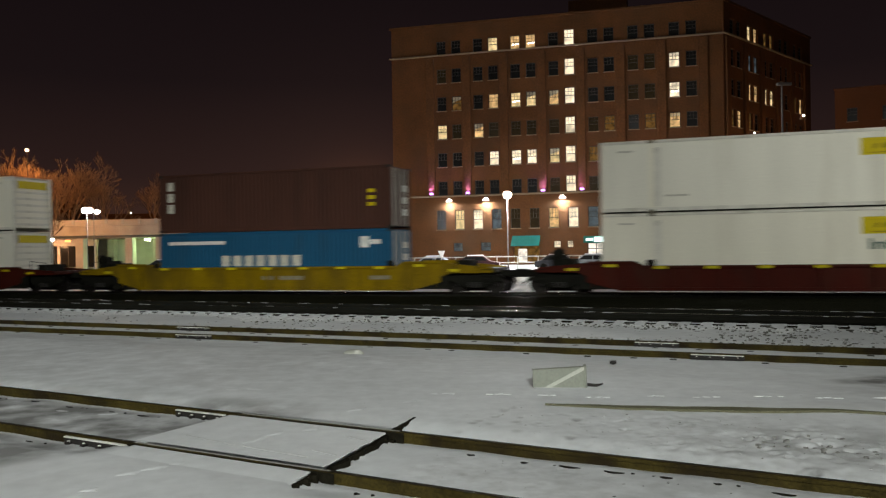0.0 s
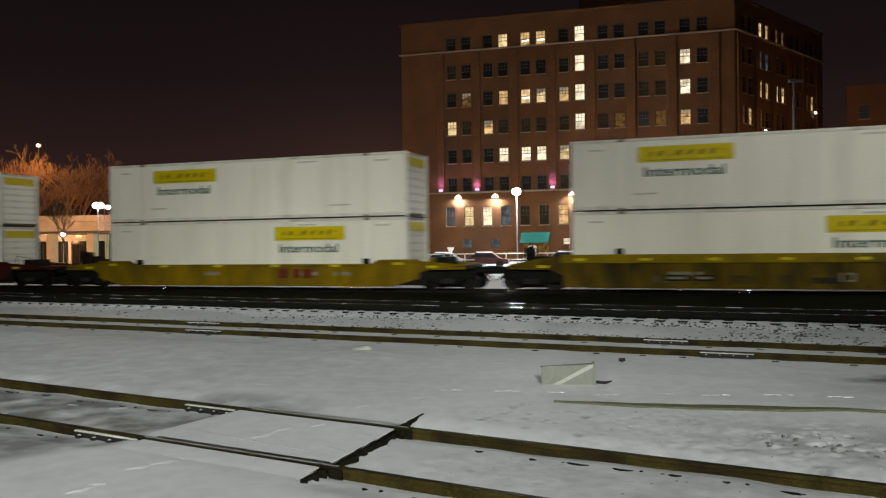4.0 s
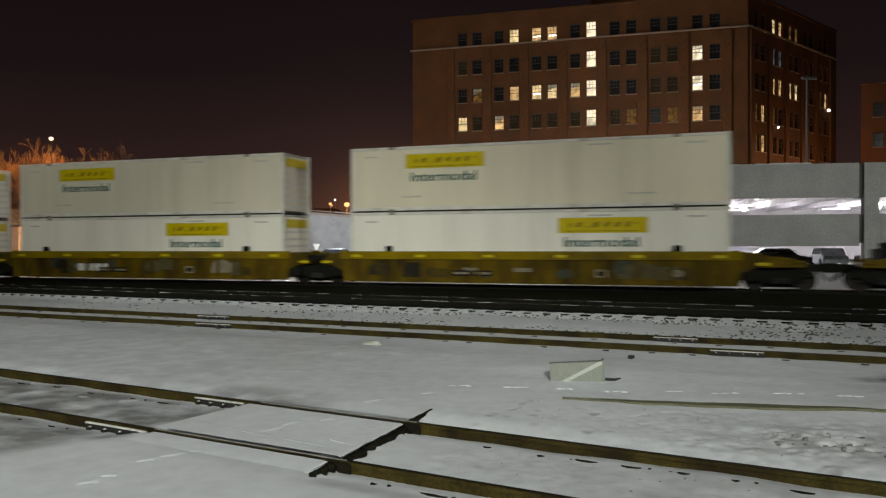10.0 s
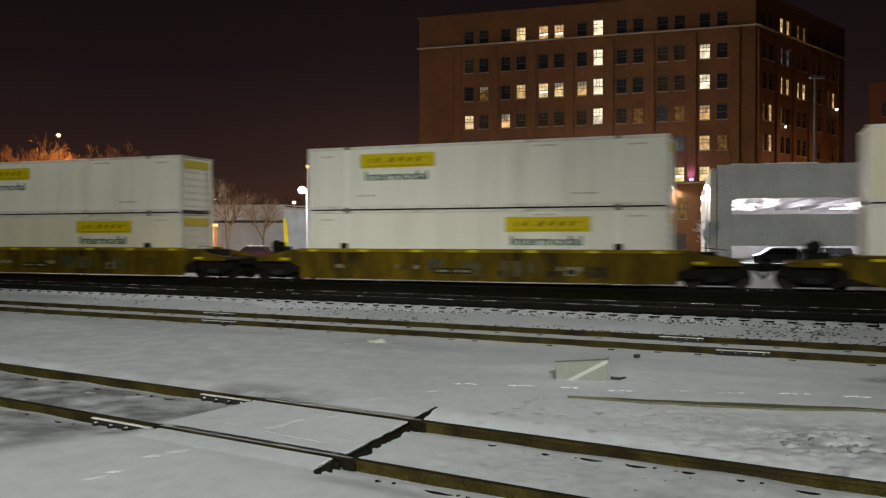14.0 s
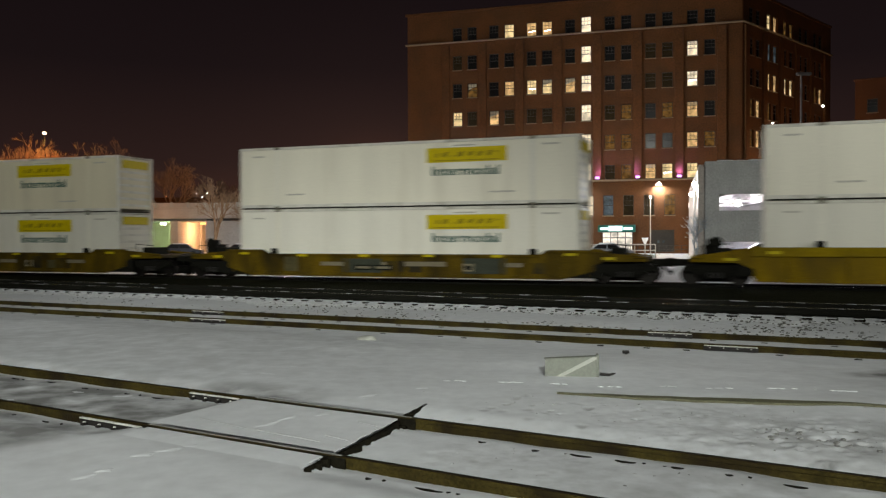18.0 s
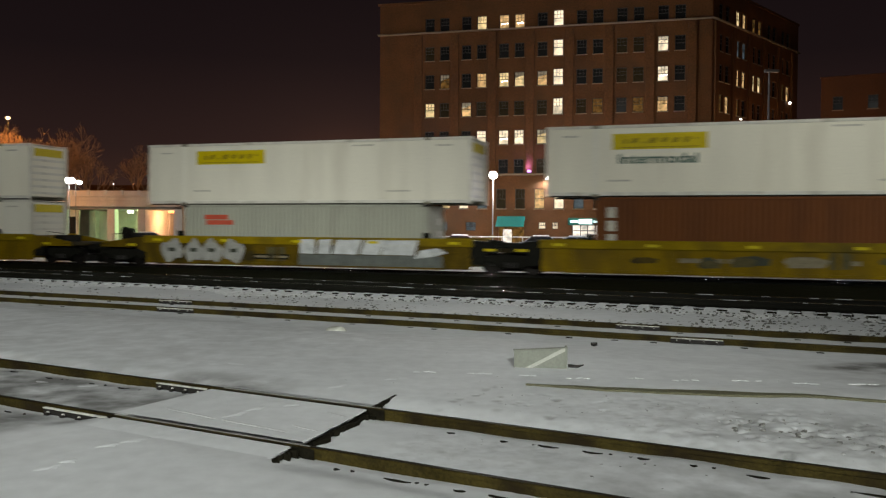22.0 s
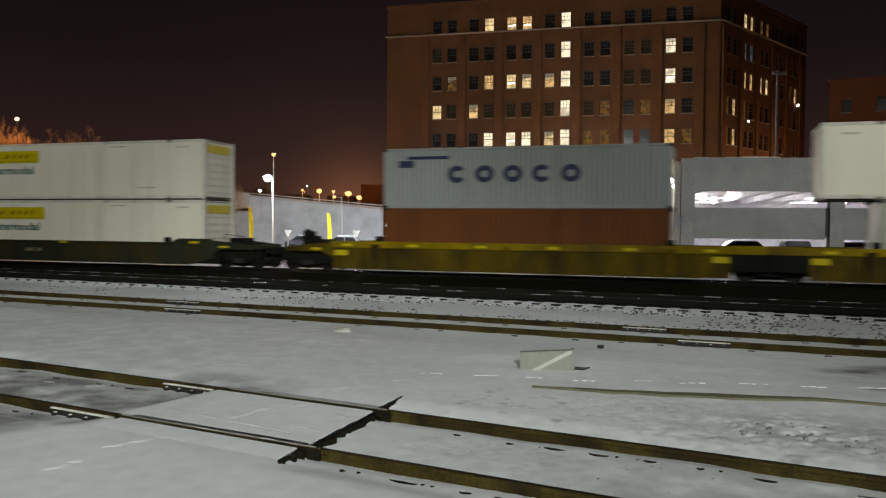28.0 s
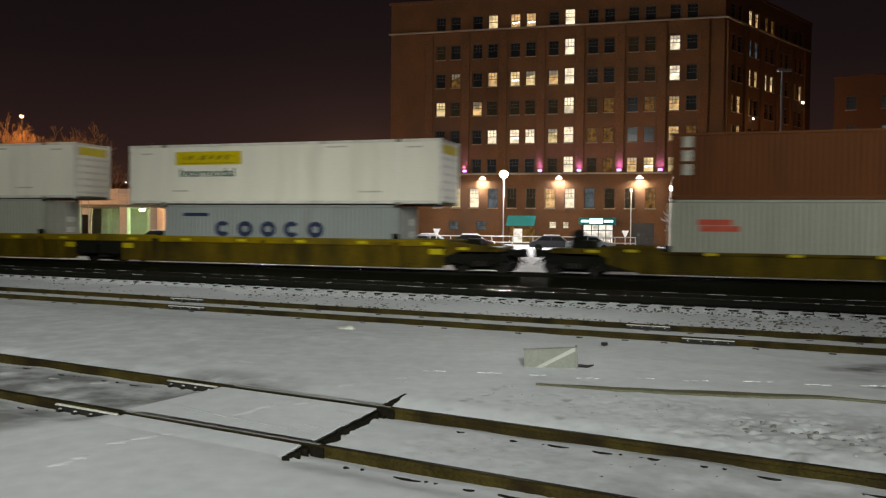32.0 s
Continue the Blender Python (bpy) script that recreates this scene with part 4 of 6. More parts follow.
LIT = {  # storey from the top: column from the left -> light
    0: {3: "y", 4: "w", 5: "w", 7: "b"},
    1: {7: "b", 12: "b", 10: "f", 11: "f", 0: "f"},
    2: {1: "d", 3: "w", 4: "y", 5: "y", 6: "w", 7: "b", 12: "b", 10: "f", 11: "f"},
    3: {0: "y", 1: "f", 2: "w", 4: "f", 5: "f", 6: "f", 7: "b", 8: "f", 9: "d", 11: "d", 12: "w", 3: "f"},
    4: {3: "b", 4: "b", 5: "b", 6: "y", 7: "b", 8: "d", 9: "d", 12: "w", 13: "d"},
    5: {7: "b", 8: "f", 9: "d", 10: "w", 11: "y", 12: "y", 6: "f"},
}
GLOWS = {"b": G_bright, "w": G_warm, "y": G_yellow, "d": G_dim, "f": G_faint, "c": G_cool}


def wall_with_holes(length, z0, z1, holes, thick):
    """A wall along x, its face at y=0, with rectangular holes (x0, x1, z0, z1) and reveals."""
    xs = sorted({0.0, length, *[h[0] for h in holes], *[h[1] for h in holes]})
    zs = sorted({z0, z1, *[h[2] for h in holes], *[h[3] for h in holes]})
    bm = bmesh.new()
    grid = {}

    def vert(i, j, y):
        if (i, j, y) not in grid:
            grid[i, j, y] = bm.verts.new((xs[i], y, zs[j]))
        return grid[i, j, y]

    open_cells = set()
    for h in holes:
        for i in range(len(xs) - 1):
            if h[0] - 1e-6 <= xs[i] and xs[i + 1] <= h[1] + 1e-6:
                for j in range(len(zs) - 1):
                    if h[2] - 1e-6 <= zs[j] and zs[j + 1] <= h[3] + 1e-6:
                        open_cells.add((i, j))
    nx, nz = len(xs) - 1, len(zs) - 1
    for i in range(nx):
        for j in range(nz):
            if (i, j) in open_cells:
                for a, b, k in (((i, j), (i + 1, j), (i, j - 1)), ((i, j + 1), (i + 1, j + 1), (i, j + 1)), ((i, j), (i, j + 1), (i - 1, j)), ((i + 1, j), (i + 1, j + 1), (i + 1, j))):
                    if k not in open_cells:
                        bm.faces.new((vert(*a, 0), vert(*b, 0), vert(*b, thick), vert(*a, thick)))
            else:
                for y in (0, thick):
                    bm.faces.new((vert(i, j, y), vert(i + 1, j, y), vert(i + 1, j + 1, y), vert(i, j + 1, y)))
    for i in range(nx):
        for j in (0, nz):
            bm.faces.new((vert(i, j, 0), vert(i + 1, j, 0), vert(i + 1, j, thick), vert(i, j, thick)))
    for j in range(nz):
        for i in (0, nx):
            bm.faces.new((vert(i, j, 0), vert(i, j + 1, 0), vert(i, j + 1, thick), vert(i, j, thick)))
    return bm


def window_frame_mesh(w, h):
    """One joined sash frame: six small panes over one large one."""
    x0, x1, z0, z1 = 0.06, w - 0.06, -h / 2 + 0.07, h / 2 - 0.07
    a, b, mid_z = x0 + (x1 - x0) / 3, x0 + 2 * (x1 - x0) / 3, z1 / 2
    holes = [(x0, x1, z0, -0.035)]
    for p0, p1 in ((x0, a - 0.018), (a + 0.018, b - 0.018), (b + 0.018, x1)):
        holes += [(p0, p1, 0.035, mid_z - 0.018), (p0, p1, mid_z + 0.018, z1)]
    bm = wall_with_holes(w, -h / 2, h / 2, holes, 0.055)
    bmesh.ops.translate(bm, verts=bm.verts, vec=(-w / 2, 0, 0))
    return bm


def add_window(house, wall, u, z, w, h, light, sill=True, extra=""):
    """A sash window set back in the wall: frame, pane and stone sill."""
    win = part("window", mesh_of("window_frame", window_frame_mesh(w, h), M_frame, ("wf", w, h)), M_frame, house, at=wall @ pose(u, 0.20, z))
    pane = boxes((-w / 2 + 0.03, w / 2 - 0.03, 0.065, 0.075, -h / 2 + 0.03, h / 2 - 0.03))
    part("pane", mesh_of("pane", pane, GLOWS.get(light, M_glass), ("pane", w, h, light)), M_glass, win, "pane lit from inside" if light else "dark pane")
    if extra == "blind":
        part("blind", mesh_of("blind", boxes(*[(-w / 2 + 0.05, w / 2 - 0.05, 0.056, 0.062, z1 - 0.055, z1) for z1 in (h / 2 - 0.05 - 0.085 * k for k in range(5))]), M_blind, ("bl", w, h)), M_blind, win, "half-drawn slatted blind")
    elif extra == "slant":
        part("blind", mesh_of("blind", plate([(-w / 2 + 0.05, h / 2 - 0.04), (w / 2 - 0.05, h / 2 - 0.04), (w / 2 - 0.05, h * 0.30), (-w / 2 + 0.05, h * 0.06)], 0.056, 0.062), M_blind, ("sl", w, h)), M_blind, win, "blind hanging askew")
    elif extra == "lamps":
        for x0, x1, z0, z1 in ((-0.36, -0.12, -0.30, -0.16), (0.02, 0.22, -0.26, -0.14), (0.30, 0.46, -0.23, -0.12)):
            part("room_lamp", mesh_of("room_lamp", boxes((x0, x1, 0.057, 0.063, z0, z1), bevel=0.002), G_spot, ("rl", x0)), G_spot, win, "ceiling lamp seen through the pane")
    if sill:
        part("sill", mesh_of("sill", boxes((-w / 2 - 0.08, w / 2 + 0.08, -0.27, -0.02, -h / 2 - 0.11, -h / 2 - 0.005), bevel=0.015), M_lime, ("sill", w, h)), M_lime, win)
    return win


fw = pose(F_LEFT[0], F_LEFT[1], 0, 0, 0, F_TURN)
corner = (fw @ Vector((F_LEN, 0, 0))).xy
sw = pose(corner[0], corner[1], 0, 0, 0, S_TURN)
house = thing("office_building", "seven-storey red brick warehouse with lit windows at night", "building")

cols = [7.70 + 4.82 * k + o for k in range(7) for o in (-0.98, 0.98)]
WW, WH = 1.22, 2.05
STAIR = 7  # the column of taller stair windows


def tall(c):
    """Height of a window of the front by its column."""
    return 2.02 if c == STAIR else 1.80


holes = [(u - WW / 2, u + WW / 2, z - WH / 2, z - WH / 2 + tall(c)) for z in FLOORS for c, u in enumerate(cols)]
gcols = [6.45 + 2.42 * k for k in range(12)]
holes += [(u - 0.62, u + 0.62, 4.32, 6.80) for u in gcols]
low = [(8.0, 9.2, 1.5, 2.6), (11.6, 12.9, 1.5, 2.6), (15.85, 19.1, -0.05, 2.1), (20.9, 21.78, 1.78, 2.64), (22.6, 23.32, 1.78, 2.64), (25.05, 28.75, -0.05, 2.25), (30.9, 33.6, -0.1, 2.55)]
holes += low
part("front_wall", wall_with_holes(F_LEN, BASE, TOP, holes, 0.42), M_brick, house, at=fw)
scol = [3.0 + 4.7 * k + o for k in range(5) for o in (-0.9, 0.9)]
sholes = [(u - 0.6, u + 0.6, z - WH / 2, z + WH / 2) for z in FLOORS for u in scol] + [(u - 0.6, u + 0.6, 4.4, 6.7) for u in scol]
part("side_wall", wall_with_holes(S_LEN, BASE, TOP, sholes, 0.42), M_brick, house, at=sw)
for k in range(8):
    u = 5.24 + 4.82 * k
    part("pilaster", mesh_of("pilaster", boxes((-0.52, 0.52, -0.28, 0.0, 8.95, 26.45), bevel=0.03), M_brick, "pilaster"), M_brick, house, at=fw @ pose(u, 0.002, 0))
for k in range(6):
    part("pilaster", mesh_of("pilaster", boxes((-0.5, 0.5, -0.28, 0.0, 8.95, 26.45), bevel=0.03), M_brick, "spilaster"), M_brick, house, at=sw @ pose(0.65 + 4.7 * k, 0.002, 0))
for z0, z1, out, nm in ((26.70, 26.87, 0.34, "cornice"), (8.50, 8.70, 0.38, "ledge"), (30.55, 30.86, 0.16, "coping")):
    stone_m = M_brick if nm == "coping" else M_lime
    part(nm, boxes((-0.25, F_LEN + 0.1, -out, -0.003, z0, z1), bevel=0.03), stone_m, house, "stone band", at=fw)
    part(nm, boxes((0.0, S_LEN, -out, -0.003, z0, z1), bevel=0.03), stone_m, house, "stone band", at=sw)
# other walls and the roof close the block
a = fw @ Vector((0, 0.42, 0))
far_l, far_r = fw @ Vector((2.0, 30, 0)), sw @ Vector((S_LEN, 0.42, 0))
deep = fw @ Vector((30.0, 42, 0))
bm = bmesh.new()
ring = [(a.x, a.y), (fw @ Vector((F_LEN - 0.3, 0.42, 0))).xy, (far_r.x, far_r.y), (deep.x, deep.y), (far_l.x, far_l.y)]
lowv = [bm.verts.new((p[0], p[1], BASE)) for p in ring]
topv = [bm.verts.new((p[0], p[1], TOP - 0.6)) for p in ring]
for i in (2, 3, 4):
    j = (i + 1) % 5
    bm.faces.new((lowv[i], lowv[j], topv[j], topv[i]))
part("rear_wall", bm, M_brick, house)
bm = bmesh.new()
bm.faces.new([bm.verts.new((p[0], p[1], TOP - 0.6)) for p in ring])
part("roof", bm, M_roof, house, "flat tar roof")
part("penthouse", boxes((22.5, 30.0, 6, 14, TOP - 0.6, TOP + 3.4), bevel=0.05), M_brick, house, "brick lift house on the roof", at=fw)
part("penthouse_lamp", ball(0.22), G_spot, house, at=fw @ pose(28.3, 5.8, 31.6))
EXTRA = {(0, 4): "lamps", (0, 5): "lamps", (1, 12): "blind", (2, 4): "lamps", (2, 5): "slant", (2, 6): "slant", (3, 2): "slant", (3, 12): "blind", (4, 4): "lamps", (4, 6): "slant", (5, 11): "lamps", (5, 10): "blind", (2, 1): "slant", (2, 12): "lamps"}
for i, z in enumerate(FLOORS):
    for c, u in enumerate(cols):
        add_window(house, fw, u, z - WH / 2 + tall(c) / 2, WW, tall(c), LIT[i].get(c, ""), extra=EXTRA.get((i, c), ""))
SIDE_LIT = {(0, 2): "y", (0, 3): "w", (0, 4): "d", (0, 5): "d", (1, 2): "c", (1, 3): "c", (2, 2): "w", (2, 3): "w", (2, 4): "y", (2, 5): "y", (2, 8): "d", (2, 9): "w", (3, 0): "d", (3, 1): "w", (3, 2): "d", (4, 0): "d", (4, 1): "w"}
for i, z in enumerate(FLOORS):
    for c, u in enumerate(scol):
        add_window(house, sw, u, z, 1.2, WH, SIDE_LIT.get((i, c), ""))
for c, u in enumerate(scol):
    add_window(house, sw, u, 5.55, 1.2, 2.3, "")
for k, (u, light) in enumerate(zip(gcols, ("", "y", "b", "c", "f", "f", "w", "b", "c", "f", "f", "d"))):
    add_window(house, fw, u, 5.56, 1.24, 2.48, light)
add_window(house, fw, 8.6, 2.05, 1.2, 1.1, "c", sill=False)
add_window(house, fw, 12.25, 2.05, 1.3, 1.1, "c", sill=False)
add_window(house, fw, 21.34, 2.21, 0.88, 0.86, "b", sill=False)
add_window(house, fw, 22.96, 2.21, 0.72, 0.86, "b", sill=False)
# entrance, side door and loading door
door = part("entrance", boxes((25.05, 28.75, 0.30, 0.34, -0.2, 2.25)), G_door, house, "brightly lit glazed entrance lobby", at=fw)
for x in (25.1, 26.1, 26.95, 27.85, 28.7):
    part("mullion", boxes((x - 0.05, x + 0.05, 0.2, 0.29, -0.2, 2.25)), M_frame, door)
part("mullion", boxes((25.1, 28.7, 0.2, 0.285, 1.55, 1.65)), M_frame, door)
part("canopy", boxes((24.7, 29.1, -1.6, -0.01, 2.30, 3.15), bevel=0.06), M_teal, house, "teal entrance canopy", at=fw)
can = part("canopy_sign", boxes((26.0, 27.6, -1.66, -1.605, 2.42, 3.02)), G_sign, house, "lit white sign panel on the canopy", at=fw)
for x0, x1 in ((25.0, 25.9), (27.75, 28.8)):
    part("sign_bar", boxes((x0, x1, -1.65, -1.603, 2.58, 2.85)), G_sign, can, "plain pale lettering bar")
part("side_door", boxes((15.9, 19.05, 0.30, 0.34, -0.2, 2.0)), G_dim, house, "dim glazed side doors", at=fw)
part("door_glow", boxes((16.4, 17.5, 0.22, 0.28, 0.0, 1.7)), G_door, house, "lit glass door leaf", at=fw)
awn = plate([(15.7, 2.05), (19.25, 2.05), (19.25, 3.35), (15.7, 3.35)], -0.05, -0.01)
for v in awn.verts:
    if v.co.z < 2.5:
        v.co.y -= 1.4
part("awning", awn, M_teal, house, "teal cloth awning", at=fw)
part("loading_door", boxes((30.9, 33.6, 0.26, 0.32, -0.2, 2.55)), M_frame, house, "dark loading door", at=fw)
for x in (31.6, 32.2):
    part("door_light", boxes((x, x + 0.28, 0.235, 0.255, 0.95, 1.3)), G_cool, house, "small lit pane", at=fw)
part("downpipe", rods(((F_LEN - 0.12, -0.1, 0), (F_LEN - 0.12, -0.1, 30.4), 0.06)), M_brick2, house, at=fw)
part("flagstaff", rods(((F_LEN - 0.5, 1, TOP), (F_LEN - 0.5, 1, TOP + 3), 0.05)), M_pole, house, at=fw)
for u, z, r in ((22.8, 19.4, 0.17), (7.2, 15.6, 0.11)):
    part("side_lamp", ball(r), G_spot, house, "small white wall lamp", at=sw @ pose(u, -0.3, z))
# violet uplights on the ledge at each pilaster, and white wall lamps under it
for k in range(7):
    u = 5.24 + 4.82 * k
    if k == 2:
        continue
    up = part("uplight", boxes((-0.30, 0.30, -0.07, 0.18, 8.705, 8.82), bevel=0.03), M_frame, house, at=fw @ pose(u, -0.3, 0))
    part("uplight_lens", boxes((-0.27, 0.27, -0.05, 0.13, 8.825, 9.12), bevel=0.08), G_violet, up, "violet glowing lens")
for u in (7.59, 12.42, 22.1, 31.8):
    wl_ = part("wall_lamp", boxes((-0.14, 0.14, -0.30, -0.003, 8.02, 8.36), bevel=0.03), M_lime, house, "small white wall lamp under the ledge", at=fw @ pose(u, 0, 0))
    shade = plate([(-0.44, 7.90), (0.44, 7.90), (0.08, 8.28), (-0.08, 8.28)], -0.42, -0.31)
    part("lamp_face", shade, G_spot, wl_, "glowing wedge-shaped shade")
    lamp("AREA", "wall_lamp_light", tuple(fw @ Vector((u, -0.55, 7.80))), 850, (0.86, 0.94, 1.0), 0.5)
for k in range(7):
    u = 5.24 + 4.82 * k
    if k != 2:
        lamp("SPOT", "uplight_beam", tuple(fw @ Vector((u, -0.62, 9.14))), 680, (0.46, 0.19, 1.0), 0.12, tuple(fw @ Vector((u, -0.40, 13.0))), 140, 1.0)

# second brick building to the right, seen over the parking deck
house2 = thing("brick_building", "lower orange-red brick building with dark windows", "building", pose(49.6, 95.0, 0, 0, 0, -30))
h2 = []
for u in (1.82, 5.52, 9.22, 12.92, 16.62):
    for z in (16.95, 13.45, 9.95, 6.45):
        h2.append((u, z))
part("front_wall", wall_with_holes(22, BASE, 20.0, [(u - 0.55, u + 0.55, z - 0.8, z + 0.8) for u, z in h2], 0.4), M_brick2, house2)
for u, z in h2:
    add_window(house2, pose(0, 0, 0), u, z, 1.1, 1.6, "y" if (u, z) == (5.52, 9.95) else "")
part("side_wall", boxes((0, 0.4, 0.4, 22, BASE, 20.0)), M_brick2, house2)
part("roof", boxes((0.4, 22, 0.4, 22, 19.4, 19.7)), M_roof, house2)
part("coping", boxes((-0.15, 22.1, -0.15, 0.5, 20.003, 20.12), bevel=0.03), M_brick2, house2)

# ---------------------------------------------------------------- parking deck

G_TURN = -12.0
gw = pose(18.2, 54.6, 0, 0, 0, G_TURN)
deck = thing("parking_deck", "grey concrete parking deck with lit open levels", "parking deck", gw)
BAY = 9.55
for k in range(5):
    x0 = 0.12 + BAY * k
    for z0, z1 in ((4.62, 6.86), (1.42, 3.52)):
        part("spandrel", mesh_of("spandrel", boxes((0, 9.28, 0, 0.28, z0, z1), bevel=0.02), M_concrete, ("sp", z0)), M_concrete, deck, at=pose(x0, 0, 0))
    part("column", mesh_of("column", boxes((0, 0.92, -0.05, 0.7, BASE, 6.78), bevel=0.03), M_concrete, "gcol"), M_concrete, deck, at=pose(x0, 0, 0))
    for z0, z1 in ((4.60, 6.80), (1.61, 3.50)):
        # dark strip paints the shade between the panels
        part("recess", mesh_of("recess", boxes((9.1, 9.60, 0.30, 0.42, z0, z1)), M_recess_shade, ("rec", z0)), M_recess_shade, deck, "dark strip for the shaded recess between panels", at=pose(x0, 0, 0))
part("edge_column", boxes((-0.32, 0.10, 0.05, 0.70, BASE, 6.5), bevel=0.04), M_pale, deck, "white corner column lit from below")
for z0, z1 in ((3.05, 3.30), (5.35, 5.60)):
    slab = bmesh.new()
    lo = [slab.verts.new((x, y, z0)) for x, y in ((0.1, 0.72), (47, 0.72), (47, 34), (2.7, 34))]
    up = [slab.verts.new((v.co.x, v.co.y, z1)) for v in lo]
    for i in range(4):
        slab.faces.new((lo[i], lo[(i + 1) % 4], up[(i + 1) % 4], up[i]))
    slab.faces.new(lo)
    slab.faces.new(up)
    part("floor_slab", slab, M_inside, deck)
part("ground_slab", boxes((2.8, 47, 0.3, 34, BASE, BASE + 0.12)), M_concrete, deck)
part("back_wall", boxes((2.7, 47, 34, 34.3, BASE, 6.8)), M_inside, deck)
part("end_wall", boxes((-0.3, 0.0, 0, 33.3, BASE, 6.7)), M_pale, deck, "white end wall lit by floodlights", at=pose(0.1, 0.72, 0, 0, 0, -4.4))
for k in range(18):
    part("beam", mesh_of("beam", boxes((-0.15, 0.15, 0.8, 33.5, 4.86, 5.348), bevel=0.02), M_inside, "gbeam"), M_inside, deck, "white ceiling rib", at=pose(2.4 + 2.5 * k, 0, 0))
for k in range(12):
    part("beam", mesh_of("beam", boxes((-0.25, 0.25, 0.8, 33.5, 2.62, 3.048), bevel=0.02), M_pale, "gbeam2"), M_pale, deck, at=pose(4.4 + 3.7 * k, 0, 0))
for k in range(5):
    for z, nm in ((4.70, "u"), (2.52, "l")):
        for j, y in enumerate((15.0, 25.0)):
            tb = part("tube_light", mesh_of("tube_light", boxes((-1.2, 1.2, -0.16, 0.16, 0, 0.08), bevel=0.02), G_tube, "tube"), G_tube, deck, "bright fluorescent tube", at=pose(4.1 + 9.0 * k + 1.2 * j, y, z))
for k in range(4):
    for y, z, pw in ((22.0, 4.0, 680), (15.0, 2.2, 1900)):
        lamp("POINT", "deck_light", tuple(gw @ Vector((5.2 + 9.4 * k, y, z))), pw, (0.97, 0.95, 1.0), 1.0)
for x, y, z in ((3.6, 9.0, 4.35), (13.5, 10.0, 4.4), (23.0, 11.0, 4.3)):
    part("globe_lamp", ball(0.24, (x, y, z)), G_lamp, deck, "round bright lamp")
bm = bmesh.new()
rg = random.Random(6)
for k in range(16):
    bmesh.ops.create_uvsphere(bm, u_segments=8, v_segments=5, radius=rg.uniform(0.2, 0.42), matrix=Matrix.Translation((1.4 + 0.32 * k, rg.uniform(0.3, 0.7), 6.84)) @ Matrix.Diagonal((1.5, 1, 0.42, 1)))
single("snow_bank", bm, M_snow, "ploughed snow lying on the deck parapet", "snow", gw, kind="stuff", smooth=True)
ml = thing("roof_light_mast", "tall unlit steel light mast above the parking deck", "light mast", pose(33.9, 74.5, 0))
part("pole", rods(((0, 0, 6.3), (0, 0, 16.8), 0.13, 0.09)), M_mast, ml)
part("head", boxes((-0.45, 0.9, -0.2, 0.2, 16.6, 16.85), bevel=0.04), M_mast, ml)

# floodlight and frosted tree at the corner of the deck
fl = thing("deck_floodlight", "cluster of white floodlights on a pole", "floodlight", pose(18.0, 55.9, BASE))
part("pole", rods(((0, 0, 0), (0, 0, 5.9), 0.07)), M_pole, fl)
for x, z in ((0, 5.72), (0.28, 5.35), (-0.22, 5.0)):
    part("lamp_head", ball(0.165, (x, -0.1, z)), G_lamp, fl)
lamp("POINT", "floodlight_glow", (17.6, 55.7, 4.9), 700, (0.95, 0.97, 1.0), 0.3)


def bare_tree(name, label, at, height, spreadr, bark, seed, depth=5, lean=0.0, twig=0.012, stout=0.018):
    """A leafless tree: tapered trunk, forking limbs and fine twigs."""
    rg = random.Random(seed)
    t = thing(name, label, "tree", at)
    trunk, limbs, twigs = bmesh.new(), bmesh.new(), bmesh.new()

    def grow(p, d, ln, r, lv):
        q = p + d * ln
        rod(trunk if lv == 0 else limbs if lv < 3 else twigs, p, q, r, r * 0.68, n=6 if lv < 2 else 4 if lv < 4 else 3)
        if lv >= depth:
            return
        for k in range(3 if lv < 4 else 2):
            turn = Vector((rg.gauss(0, 1), rg.gauss(0, 1), rg.gauss(0.25, 0.5)))
            e = (d + turn.normalized() * rg.uniform(0.45, 0.85) * spreadr).normalized()
            grow(p + d * ln * rg.uniform(0.6, 1.0), e, ln * rg.uniform(0.6, 0.82), max(twig, r * 0.62), lv + 1)

    grow(Vector((0, 0, 0)), Vector((lean, 0, 1)).normalized(), height * 0.26, height * stout, 0)
    part("trunk", trunk, bark, t)
    part("branchwork", limbs, bark, t)
    part("crown", twigs, bark, t, "bare twigs")
    return t


bare_tree("frosted_tree", "small frosted bare tree beside the parking deck", pose(17.75, 54.6, BASE), 5.0, 0.9, M_bark_pale, 14, 8, twig=0.007)

# ---------------------------------------------------------------- viaduct, lamps and the far side

V_TURN = -4.0
via = thing("viaduct", "concrete road viaduct and ramp wall with orange lit parapet", "viaduct", pose(-21.0, 105.5, 0, 0, 0, V_TURN))
part("deck_beam", boxes((-75, 0, 0, 12, 4.3, 5.55), bevel=0.04), M_pale, via)
# dark block added for the shade below the deck beam
part("soffit_girder", boxes((-75, -8.92, 0.5, 11.5, 3.96, 4.298)), M_recess_shade, via, "dark block for the shade under the deck")
part("beam_ledge", boxes((-75, 0, -0.10, -0.003, 4.95, 5.06), bevel=0.015), M_pale, via, "narrow ledge along the beam")
# shop front under the deck
part("shop_fascia", boxes((-46, -24.4, 6.6, 6.9, 3.05, 3.94), bevel=0.02), M_pale, via, "pale fascia over the shop windows")
for k in range(9):
    x = -45.7 + 2.62 * k
    part("shop_pillar", boxes((x - 0.22, x + 0.22, 6.62, 6.9, BASE, 3.048), bevel=0.02), M_pale, via, "pale pillar between shop windows")
